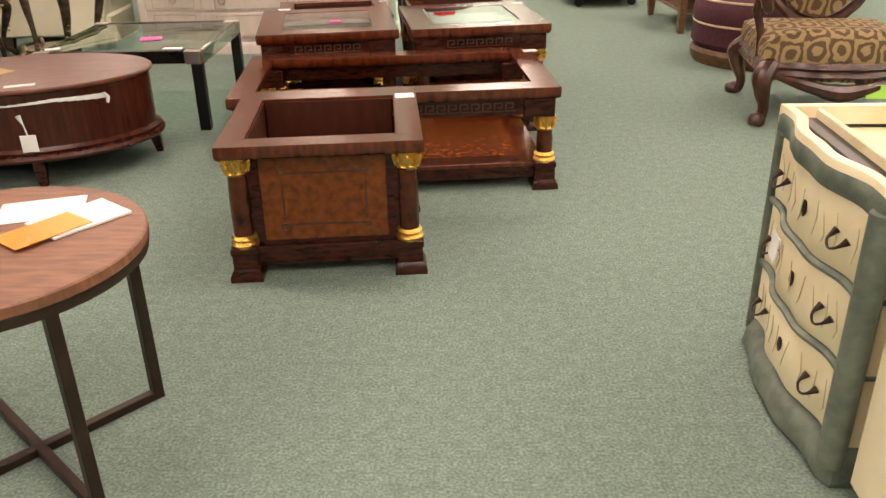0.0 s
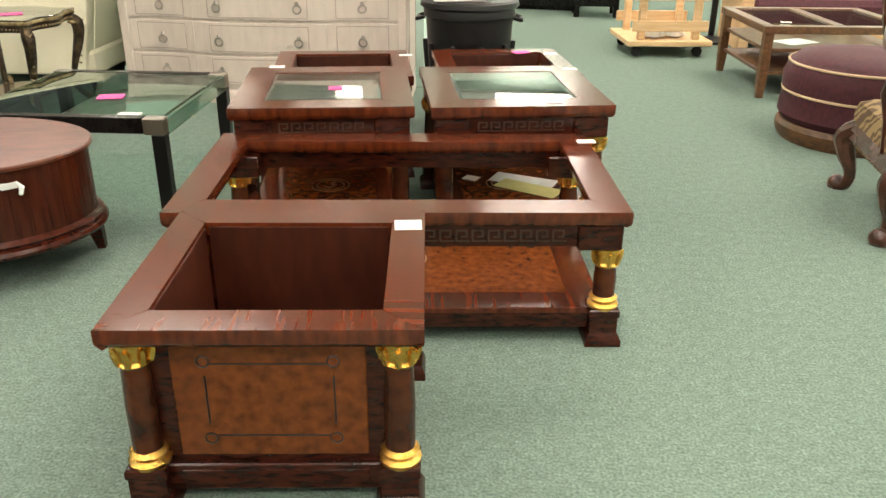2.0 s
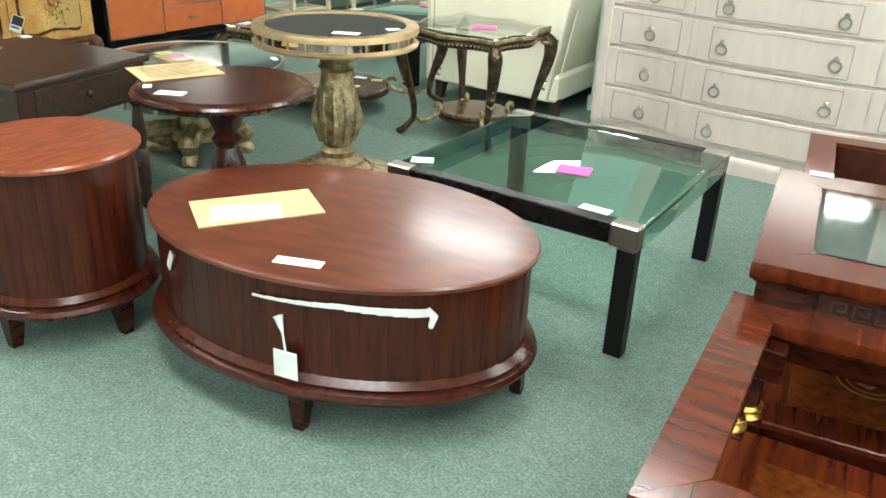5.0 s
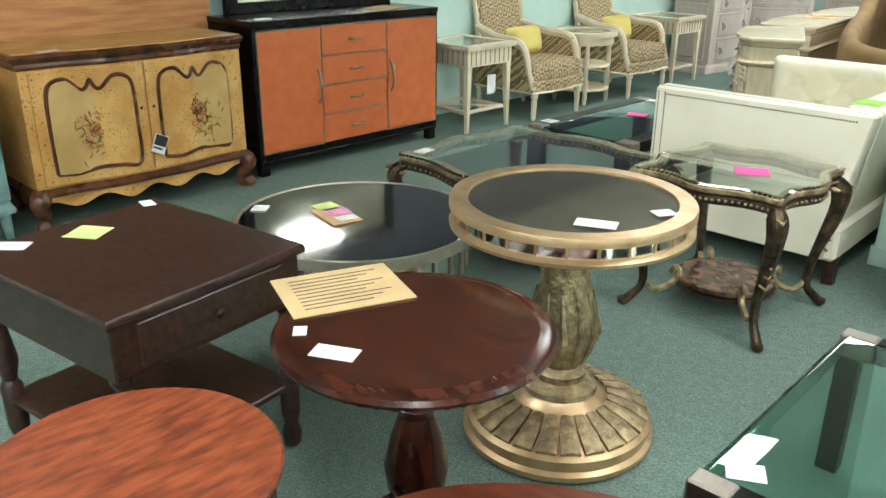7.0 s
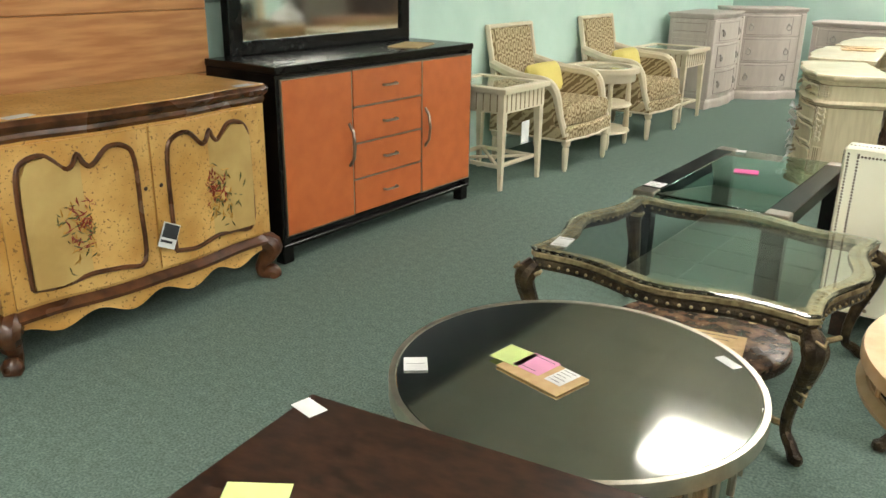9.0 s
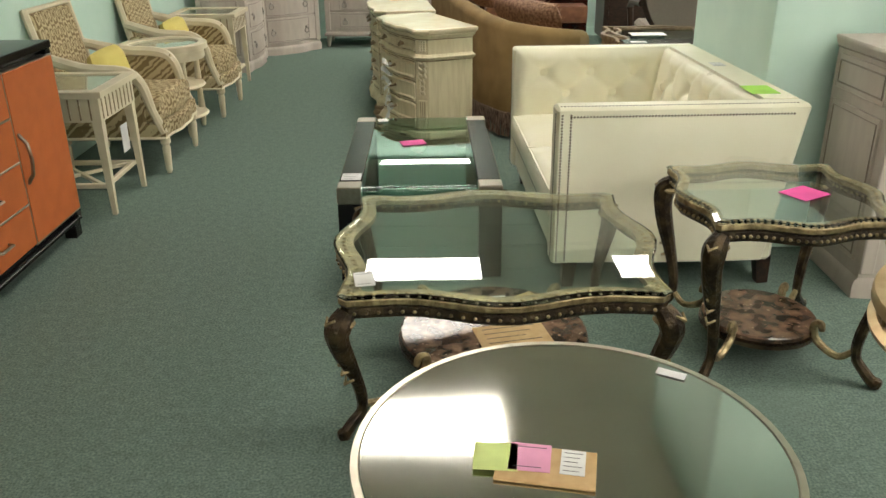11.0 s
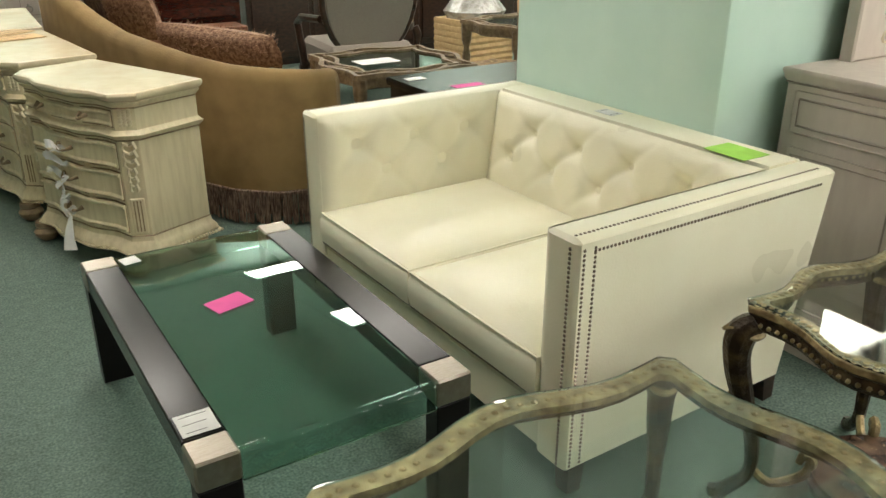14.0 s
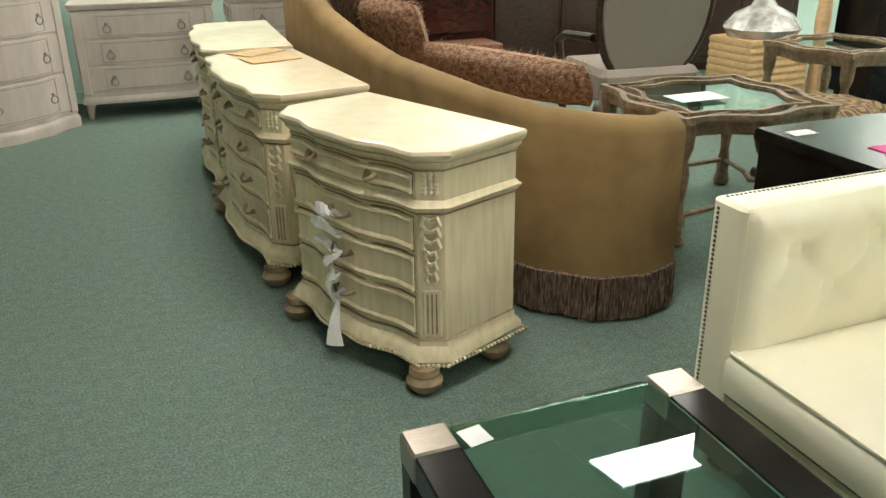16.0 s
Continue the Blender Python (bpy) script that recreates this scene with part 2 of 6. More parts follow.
YELLOW = mat("yellow_linen", (0.66, 0.55, 0.14), (0.72, 0.62, 0.20), 0.85, scale=200, bump=0.3)
TAN = mat("tan_mohair", (0.20, 0.125, 0.045), (0.27, 0.175, 0.068), 0.85, scale=6, bump=0.2, bscale=300)
FRINGE = mat("brown_bullion_fringe", (0.06, 0.03, 0.02), (0.36, 0.25, 0.18), 0.7, scale=45, stretch=(3, 3, 0.5), lo=0.4, hi=0.7)
FUR = mat("rust_fur", (0.15, 0.07, 0.038), (0.42, 0.25, 0.15), 0.8, scale=50, bump=0.8)
GREYF = mat("grey_linen", (0.24, 0.20, 0.17), (0.29, 0.25, 0.21), 0.85, scale=200, bump=0.3)
PAPER = mat("white_paper", (0.82, 0.82, 0.80), None, 0.7)
PINK = mat("pink_note", (0.85, 0.10, 0.38), None, 0.7)
PALEPINK = mat("pale_pink_note", (0.86, 0.38, 0.58), None, 0.7)
GREENN = mat("green_note", (0.42, 0.80, 0.12), None, 0.7)
LIME = mat("pale_lime_note", (0.68, 0.80, 0.30), None, 0.7)
ORANGEP = mat("orange_plastic_sleeve", (0.95, 0.30, 0.03), None, 0.25)
KRAFT = mat("cardboard", (0.50, 0.33, 0.15), (0.58, 0.40, 0.20), 0.8, scale=30)
MANILA = mat("manila_paper", (0.64, 0.47, 0.23), None, 0.8)
YELP = mat("yellow_leaflet", (0.72, 0.66, 0.25), None, 0.5)
INK = mat("ink", (0.03, 0.03, 0.035), None, 0.6)
PLWRAP = mat("clear_wrap", (0.30, 0.28, 0.25), (0.55, 0.54, 0.52), 0.2, 0.2, scale=14, bump=0.9)


# ---- mesh tools ----
class G:
    """Collects vertices and faces of one mesh."""

    def __init__(self):
        self.v, self.f = [], []

    def add(self, vs, fs, m=None):
        k = len(self.v)
        self.v += [tuple(m @ Vector(p)) for p in vs] if m is not None else [tuple(p) for p in vs]
        self.f += [tuple(i + k for i in q) for q in fs]
        return self

    def box(self, x0, y0, z0, x1, y1, z1, b=0.004, m=None):
        b = min(b, abs(x1 - x0) * 0.3, abs(y1 - y0) * 0.3, abs(z1 - z0) * 0.3)
        vs, idx = [], {}
        for i, X in enumerate((x0, x1)):
            for j, Y in enumerate((y0, y1)):
                for k, Z in enumerate((z0, z1)):
                    sx, sy, sz = 1 - 2 * i, 1 - 2 * j, 1 - 2 * k
                    idx[i, j, k] = len(vs)
                    vs += [(X, Y + sy * b, Z + sz * b), (X + sx * b, Y, Z + sz * b), (X + sx * b, Y + sy * b, Z)]
        q = lambda c, a: idx[c] + a
        fs = []
        for s in (0, 1):
            fs += [[q((s, 0, 0), 0), q((s, 1, 0), 0), q((s, 1, 1), 0), q((s, 0, 1), 0)][::1 if s else -1]]
            fs += [[q((0, s, 0), 1), q((1, s, 0), 1), q((1, s, 1), 1), q((0, s, 1), 1)][::-1 if s else 1]]
            fs += [[q((0, 0, s), 2), q((1, 0, s), 2), q((1, 1, s), 2), q((0, 1, s), 2)][::1 if s else -1]]
        for a in (0, 1):
            for c in (0, 1):
                fs += [[q((a, c, 0), 0), q((a, c, 1), 0), q((a, c, 1), 1), q((a, c, 0), 1)][::1 if a == c else -1]]
                fs += [[q((a, 0, c), 0), q((a, 1, c), 0), q((a, 1, c), 2), q((a, 0, c), 2)][::-1 if a == c else 1]]
                fs += [[q((0, a, c), 1), q((1, a, c), 1), q((1, a, c), 2), q((0, a, c), 2)][::1 if a == c else -1]]
                for d in (0, 1):
                    fs += [[q((a, c, d), 0), q((a, c, d), 1), q((a, c, d), 2)][::1 if (a + c + d) % 2 else -1]]
        return self.add(vs, fs, m)

    def lathe(self, prof, n=24, cx=0, cy=0, sx=1, sy=1, m=None):
        vs, fs = [], []
        for r, z in prof:
            vs += [(cx + sx * r * math.cos(2 * math.pi * i / n), cy + sy * r * math.sin(2 * math.pi * i / n), z) for i in range(n)]
        for k in range(len(prof) - 1):
            for i in range(n):
                j = (i + 1) % n
                fs.append((k * n + i, k * n + j, (k + 1) * n + j, (k + 1) * n + i))
        fs.append(tuple(range(n))[::-1])
        fs.append(tuple((len(prof) - 1) * n + i for i in range(n)))
        return self.add(vs, fs, m)

    def tube(self, pts, radii, n=8, m=None, flat=1.0):
        pts = [Vector(p) for p in pts]
        if isinstance(radii, (int, float)):
            radii = [radii] * len(pts)
        if n >= 7 and 5 <= len(pts) <= 20:
            # rounded path through the given points
            P, Q, k, last = [], [], 4, len(pts) - 1
            for i in range(last):
                a, b_, c_, d_ = pts[max(i - 1, 0)], pts[i], pts[i + 1], pts[min(i + 2, last)]
                for j in range(k):
                    t = j / k
                    P.append(0.5 * (2 * b_ + (c_ - a) * t + (2 * a - 5 * b_ + 4 * c_ - d_) * t * t + (3 * b_ - a - 3 * c_ + d_) * t ** 3))
                    Q.append(radii[i] + (radii[i + 1] - radii[i]) * (3 * t * t - 2 * t ** 3))
            pts, radii = P + [pts[-1]], Q + [radii[-1]]
        vs, fs, side = [], [], None
        for i, p in enumerate(pts):
            d = (pts[min(i + 1, len(pts) - 1)] - pts[max(i - 1, 0)]).normalized()
            if side is None:
                side = d.cross(Vector((0, 0, 1)) if abs(d.z) < 0.9 else Vector((1, 0, 0))).normalized()
            side = (side - d * side.dot(d)).normalized()
            up = side.cross(d)
            for k in range(n):
                a = 2 * math.pi * k / n + math.pi / n
                vs.append(p + radii[i] * (math.cos(a) * side + flat * math.sin(a) * up))
        for i in range(len(pts) - 1):
            for k in range(n):
                j = (k + 1) % n
                fs.append((i * n + k, i * n + j, (i + 1) * n + j, (i + 1) * n + k))
        fs.append(tuple(range(n))[::-1])
        fs.append(tuple((len(pts) - 1) * n + k for k in range(n)))
        return self.add(vs, fs, m)

    def slab(self, out, prof, m=None, cap=True):
        """A closed outline swept up through (outward offset, z)."""
        n = len(out)
        nor = []
        for i in range(n):
            a, c = Vector(out[i - 1]), Vector(out[(i + 1) % n])
            t = (c - a).normalized()
            nor.append(Vector((t.y, -t.x)))
        vs, fs = [], []
        mx, my = sum(p[0] for p in out) / n, sum(p[1] for p in out) / n
        half = min(max(abs(p[0] - mx) for p in out), max(abs(p[1] - my) for p in out))
        for o, z in prof:
            if o < -0.025:
                q = 1 + o / half
                vs += [(mx + (p[0] - mx) * q, my + (p[1] - my) * q, z) for p in out]
            else:
                vs += [(out[i][0] + nor[i].x * o, out[i][1] + nor[i].y * o, z) for i in range(n)]
        for k in range(len(prof) - 1):
            for i in range(n):
                j = (i + 1) % n
                fs.append((k * n + i, k * n + j, (k + 1) * n + j, (k + 1) * n + i))
        if cap:
            fs.append(tuple(range(n))[::-1])
            fs.append(tuple((len(prof) - 1) * n + i for i in range(n)))
        return self.add(vs, fs, m)

    def ring(self, outer, inner, z0, z1, b=0.004, m=None):
        """A flat frame between two outlines with as many points each."""
        n = len(outer)
        vs = [(x, y, z0) for x, y in outer] + [(x, y, z1 - b) for x, y in outer]
        vs += [(x + (u - x) * 0.06, y + (w - y) * 0.06, z1) for (x, y), (u, w) in zip(outer, inner)]
        vs += [(x, y, z1) for x, y in inner] + [(x, y, z0) for x, y in inner]
        fs = []
        for k in range(5):
            for i in range(n):
                j, k2 = (i + 1) % n, (k + 1) % 5
                fs.append((k * n + i, k * n + j, k2 * n + j, k2 * n + i))
        return self.add(vs, fs, m)

    def mesh(self, name, material, angle=35):
        me = bpy.data.meshes.new(name)
        me.from_pydata(self.v, [], self.f)
        me.shade_smooth()
        me.set_sharp_from_angle(angle=radians(angle))
        for q in me.polygons:
            if len(q.vertices) > 5:
                q.use_smooth = False
        me.materials.append(material)
        return me


def part(name, g, material, parent, label=""):
    ob = new(name, g.mesh(name, material))
    ob.parent = parent
    if label:
        ob["label"] = label
    return ob


def thing(name, x, y, yaw, label, category, group="", z=0.0):
    ob = new(name)
    ob.empty_display_size = 0.1
    ob.matrix_basis = pose(x, y, z, 0, 0, yaw)
    return tagged(ob, label, category, group)


def struct(name, g, material, label, category="structure"):
    return tagged(new(name, g.mesh(name, material)), label, category, kind="structure")


def solid(name, g, material, x, y, z, yaw, label, category, group=""):
    ob = new(name, g.mesh(name, material))
    ob.matrix_basis = pose(x, y, z, 0, 0, yaw)
    return tagged(ob, label, category, group)


def ell(a, b, n=48):
    return [(a * math.cos(2 * math.pi * i / n), b * math.sin(2 * math.pi * i / n)) for i in range(n)]


def rect(x0, y0, x1, y1, k=1):
    c = [(x0, y0), (x1, y0), (x1, y1), (x0, y1)]
    return [(c[i][0] + (c[(i + 1) % 4][0] - c[i][0]) * j / k, c[i][1] + (c[(i + 1) % 4][1] - c[i][1]) * j / k) for i in range(4) for j in range(k)]


def bow(hw, d, depth, n=28):
    """Outline of a chest with a serpentine front at negative y; d the swell of the front."""
    front = [(-hw + 2 * hw * i / n, -depth / 2 - d * (math.sin(math.pi * i / n) ** 2) + 0.25 * d * math.sin(3 * math.pi * i / n) ** 2) for i in range(n + 1)]
    return front + [(hw, depth / 2), (-hw, depth / 2)]


def serp(hx, hy, w, n=14):
    """Outline of a table top with waved sides and small eared corners."""
    pts = []
    cs = [(-hx, -hy), (hx, -hy), (hx, hy), (-hx, hy)]
    for s in range(4):
        (x0, y0), (x1, y1) = cs[s], cs[(s + 1) % 4]
        dx, dy = x1 - x0, y1 - y0
        L = math.hypot(dx, dy)
        nx, ny = dy / L, -dx / L
        for i in range(n):
            t = 0.05 + 0.9 * i / (n - 1)
            o = w * (-0.6 + 1.5 * math.sin(math.pi * t) ** 2 - 1.1 * math.sin(2 * math.pi * t) ** 2)
            pts.append((x0 + dx * t + nx * o, y0 + dy * t + ny * o))
    return pts


def scale_out(out, k):
    return [(x * k, y * k) for x, y in out]


def paper(x, y, z, w, h, yaw, material=PAPER, name="price_tag", label="small white paper price tag lying on the table", lines=0, cat="tag", t=0.0015):
    th = thing(name, x, y, yaw, label, cat, z=z + 0.001)
    part("sheet", G().box(-w / 2, -h / 2, 0, w / 2, h / 2, t, 0.0004), material, th)
    for i in range(lines):
        y0 = h * 0.36 - i * h * 0.72 / max(1, lines - 1) if lines > 1 else 0
        part("printed_line", G().box(-w * 0.38, y0 - h * 0.010, t, w * (0.38 - 0.2 * ((i * 7) % 3) / 2), y0 + h * 0.010, t + 0.0004, 0.0001), INK, th, "dark line of writing")
    return th


# ---- the room ----
X0, X1, Y0, Y1, H = -6.05, 6.5, -4.5, 13.3, 2.75
struct("floor", G().box(X0 - 0.2, Y0 - 0.2, -0.1, X1 + 0.2, Y1 + 0.2, 0.0, 0.001), CARPET, "green-grey flecked loop pile carpet floor", "floor")
struct("wall_west", G().box(X0 - 0.2, Y0 - 0.2, 0, X0, Y1 + 0.2, H), MINT, "pale mint painted wall behind the cabinets", "wall")
struct("wall_north", G().box(X0, Y1, 0, X1, Y1 + 0.2, H), MINT, "pale mint painted end wall", "wall")
struct("wall_east", G().box(X1, Y0 - 0.2, 0, X1 + 0.2, Y1 + 0.2, H), MINT, "pale mint painted wall", "wall")
struct("wall_south", G().box(X0, Y0 - 0.2, 0, X1, Y0, H), MINT, "pale mint painted wall", "wall")
struct("wall_pier", G().box(-2.2, 6.53, 0, 0.06, 7.63, H), MINT, "pale mint painted wall pier behind the sofa", "wall")
struct("wall_upper", G().box(X0, Y0, 1.36, X0 + 0.01, Y1, H), SLATE, "dark slate upper part of the wall", "wall")
struct("trim_band", G().box(X0, Y0, 1.22, X0 + 0.012, Y1, 1.36), TEAL, "grey-green painted band along the wall", "trim")
for nm, a in (("baseboard", (X0, Y0, 0, X0 + 0.014, Y1, 0.1)), ("baseboard", (X0, Y1 - 0.014, 0, X1, Y1, 0.1)),
              ("baseboard", (-2.214, 6.516, 0, 0.074, 6.53, 0.1)), ("baseboard", (-2.214, 6.53, 0, -2.2, 7.644, 0.1)), ("baseboard", (0.06, 6.53, 0, 0.074, 7.644, 0.1))):
    struct(nm, G().box(*a), MINT, "mint painted low skirting board", "baseboard")
# ceiling: slab, lay-in tiles and grid bars in one mesh
g = G().box(X0 - 0.2, Y0 - 0.2, H + 0.012, X1 + 0.2, Y1 + 0.2, H + 0.2)
LX = [-3.8 + 2.44 * i for i in range(5)]
LY = [7.63 + 2.56 * j for j in range(-4, 3)]
for i in range(22):
    g.box(X0 + 0.59 * i - 0.012, Y0, H - 0.004, X0 + 0.59 * i + 0.012, Y1, H + 0.02, 0.002)
for i in range(31):
    g.box(X0, Y0 + 0.59 * i - 0.012, H - 0.003, X1, Y0 + 0.59 * i + 0.012, H + 0.02, 0.002)
struct("ceiling", g, CEIL, "suspended ceiling of grey-white square tiles", "ceiling")
first = None
for lx in LX:
    for ly in LY:
        if (-2.9 < lx < 0.7 and 6.3 < ly < 7.9) or (lx < -3 and 4 < ly < 6):
            continue
        if first is None:
            first = thing("ceiling_light", lx, ly, 0, "recessed fluorescent ceiling light with white frame, lit", "light", "ceiling lights", z=H)
            part("frame", G().ring(rect(-0.61, -0.31, 0.61, 0.31, 2)[::-1], rect(-0.56, -0.26, 0.56, 0.26, 2)[::-1], -0.03, 0.005), GRIDM, first)
            part("diffuser", G().box(-0.56, -0.26, -0.022, 0.56, 0.26, -0.012, 0.001), LIGHT, first, "glowing white diffuser panel")
        else:
            copy_thing(first, pose(lx, ly, H))


# ---- the roman-column tables ----
def column(g1, g2, g3, g4, g5, x, y, z0, z1, r=0.036):
    """Plinth, gilt base, burl shaft, gilt capital and its leaves."""
    p = 0.05
    g1.slab(rect(x - p, y - p, x + p, y + p), [(0.012, 0), (0.012, 0.02), (0.0, 0.04), (-0.008, 0.045), (-0.008, 0.10), (-0.002, 0.105), (-0.002, z0), (-0.01, z0 + 0.004)])
    g2.lathe([(r * 1.35, z0), (r * 1.42, z0 + 0.012), (r * 1.15, z0 + 0.022), (r * 1.3, z0 + 0.034), (r * 1.05, z0 + 0.044)], 18, x, y)
    g4.lathe([(r * 1.0, z1 - 0.065), (r * 1.2, z1 - 0.055), (r * 1.05, z1 - 0.048), (r * 1.14, z1 - 0.02), (r * 1.28, z1 - 0.006), (r * 1.28, z1)], 12, x, y)
    for k in range(8):
        a = k * math.pi / 4
        ca, sa = math.cos(a), math.sin(a)
        g5.tube([(x + ca * r, y + sa * r, z1 - 0.055), (x + ca * r * 1.18, y + sa * r * 1.18, z1 - 0.03), (x + ca * r * 1.32, y + sa * r * 1.32, z1 - 0.012)], [0.009, 0.010, 0.005], 5)
    g3.lathe([(r, z0 + 0.04), (r * 1.02, (z0 + z1) / 2), (r * 0.9, z1 - 0.06)], 18, x, y)


def greek_key(g, x0, x1, y, z, h):
    n = max(2, round((x1 - x0) / (h * 1.25)))
    s = (x1 - x0) / n
    t = h * 0.12
    for i in range(n):
        x = x0 + i * s
        for a in ((0, 0.9, 0, 0.12), (0.0, 0.12, 0, 1), (0, 0.75, 0.88, 1), (0.63, 0.75, 0.4, 1), (0.35, 0.75, 0.36, 0.48)):
            g.box(x + a[0] * s, y - 0.0015, z + a[2] * h, x + a[1] * s, y + 0.001, z + a[3] * h, 0.0003)


def roman_table(name, x, y, yaw, w, d, h, closed, glazed, label, cat, rim=0.095):
    th = thing(name, x, y, yaw, label, cat, "suite of mahogany column tables")
    a, b = w / 2, d / 2
    for q, (o, n_) in enumerate((((-a, -b, a, -b), 0), ((a, -b, a, b), 1), ((a, b, -a, b), 2), ((-a, b, -a, -b), 3))):
        gg = G()
        x0_, y0_, x1_, y1_ = o
        ix = [(-1, -1), (1, -1), (1, 1), (-1, 1)]
        p0, p1 = (ix[q][0] * a, ix[q][1] * b), (ix[(q + 1) % 4][0] * a, ix[(q + 1) % 4][1] * b)
        i0 = (ix[q][0] * (a - rim), ix[q][1] * (b - rim))
        i1 = (ix[(q + 1) % 4][0] * (a - rim), ix[(q + 1) % 4][1] * (b - rim))
        gg.slab([p0, p1, i1, i0], [(-0.016, h - 0.05), (-0.004, h - 0.038), (-0.001, h - 0.03), (-0.001, h - 0.004), (-0.002, h)])
        part("top_rail", gg, MAHOG if q % 2 == 0 else MAHOG_X, th)
    cx, cy = a - 0.060, b - 0.060
    zt = h - 0.05
    if closed:
        for k in range(4):
            s = 1 if k % 2 == 0 else -1
            m = pose(0, 0, 0, 0, 0, 90 * k)
            L, D = (a - rim + 0.012, b - rim + 0.012) if k % 2 == 0 else (b - rim + 0.012, a - rim + 0.012)
            part("side_panel", G().box(-L, -D - 0.012, 0.075, L, -D + 0.006, zt, 0.002, m), MAHOG_D, th)
            part("lining", G().box(-L + 0.02, -D + 0.006, 0.08, L - 0.02, -D + 0.012, h - 0.012, 0.001, m), CHESTFLOOR, th, "reddish brown inner lining")
            part("burl_panel", G().box(-L + 0.05, -D - 0.020, 0.135, L - 0.05, -D - 0.012, zt - 0.015, 0.003, m), BURL, th, "figured burl veneer panel with inlay")
            gi = G()
            for u0, v0, u1, v1 in ((-L + 0.14, 0.19, L - 0.14, 0.194), (-L + 0.14, zt - 0.074, L - 0.14, zt - 0.07)):
                gi.box(u0, -D - 0.0215, v0, u1, -D - 0.0195, v1, 0.0004, m)
            for sx in (-1, 1):
                ux = sx * (L - 0.125)
                gi.box(ux - 0.002, -D - 0.0215, 0.225, ux + 0.002, -D - 0.0195, zt - 0.105, 0.0004, m)
                for vz in (0.185, zt - 0.065):
                    ring_ = [(ux + 0.0 + 0.014 * math.cos(t), -D - 0.0215, vz + 0.014 * math.sin(t)) for t in [i * math.pi / 8 for i in range(17)]]
                    gi.tube(ring_, 0.002, 5, m)
            part("inlay", gi, INLAY, th)
            part("bottom_rail", G().box(-L, -D - 0.03, 0.04, L, -D + 0.02, 0.115, 0.004, m).box(-L + 0.05, -D - 0.033, 0.06, L - 0.05, -D - 0.029, 0.1, 0.001, m), MAHOG_D, th)
        part("box_floor", G().box(-a + rim, -b + rim, 0.15, a - rim, b - rim, 0.17), CHESTFLOOR, th, "brown plywood box floor")
    else:
        for k in range(4):
            m = pose(0, 0, 0, 0, 0, 90 * k)
            L, D = (a, b) if k % 2 == 0 else (b, a)
            ap = part("apron", G().box(-L + 0.16, -D + 0.03, zt - 0.075, L - 0.16, -D + 0.055, zt, 0.002, m), MAHOG_D, th)
            gk = G()
            greek_key(gk, -L + 0.19, L - 0.19, -D + 0.03, zt - 0.058, 0.04)
            gk.v = [tuple(m @ Vector(p)) for p in gk.v]
            part("greek_key", gk, KEYM, ap, "carved greek key border")
            for sx in (-1, 1):
                if k % 2 == 0:
                    part("corner_block", G().box(sx * (L - 0.09) - 0.07, -D + 0.018, zt - 0.085, sx * (L - 0.09) + 0.07, -D + 0.158, zt, 0.004, m)
                         .box(sx * (L - 0.09) - 0.045, -D + 0.014, zt - 0.07, sx * (L - 0.09) + 0.045, -D + 0.02, zt - 0.015, 0.001, m), MAHOG_D, th)
            part("shelf_rail", G().box(-L + 0.1, -D + 0.05, 0.045, L - 0.1, -D + 0.09, 0.105, 0.004, m), MAHOG_D, th)
        sh = part("shelf", G().box(-a + 0.05, -b + 0.05, 0.095, a - 0.05, b - 0.05, 0.12, 0.004), MAHOG, th, "polished mahogany lower shelf")
        part("burl_field", G().box(-a + 0.16, -b + 0.16, 0.119, a - 0.16, b - 0.16, 0.1212, 0.0004), BURL, sh, "burl veneer field")
        gi = G()
        for r_ in (0.085, 0.062):
            gi.tube([(r_ * math.cos(t), r_ * math.sin(t), 0.1215) for t in [i * math.pi / 16 for i in range(33)]], 0.003, 4)
        gi.tube([(-0.03, -0.02, 0.1215), (0.0, -0.035, 0.1215), (0.025, -0.005, 0.1215), (0.0, 0.012, 0.1215), (0.02, 0.035, 0.1215)], 0.006, 4)
        part("medallion", gi, INLAY_L, sh, "round light wood inlay medallion")
        zt -= 0.085
    for sx in (-1, 1):
        for sy in (-1, 1):
            g1, g2, g3, g4, g5 = G(), G(), G(), G(), G()
            column(g1, g2, g3, g4, g5, sx * cx * 1.005, sy * cy * 1.005, 0.125, zt)
            col = part("column", g3, COLB, th, "turned dark burl column")
            part("plinth", g1, MAHOG_D, col)
            part("column_base", g2, GOLD, col, "gilt brass ringed base")
            part("capital", g4, GOLD, col, "gilt brass capital")
            tagged(part("capital_leaves", g5, GOLD, col, "gilt acanthus leaves"), kind="stuff")
    if glazed:
        o = rect(-a + rim - 0.004, -b + rim - 0.004, a - rim + 0.004, b - rim + 0.004)
        gp = part("glass_pane", G().slab(o, [(0, h - 0.012), (0, h - 0.004), (-0.022, h - 0.001)]), GLASS, th, "bevelled clear glass inset")
        gp.data.set_sharp_from_angle(angle=radians(4))
        gp.visible_shadow = False
        # Added board; its colour stands in for the reflection in the pane
        part("reflection_panel", G().box(-a + 0.06, -b + 0.06, h - 0.075, a - 0.06, b - 0.06, h - 0.06), REFLECT_BOARD, th, "added board coloured as the reflection in the glass")
    return th


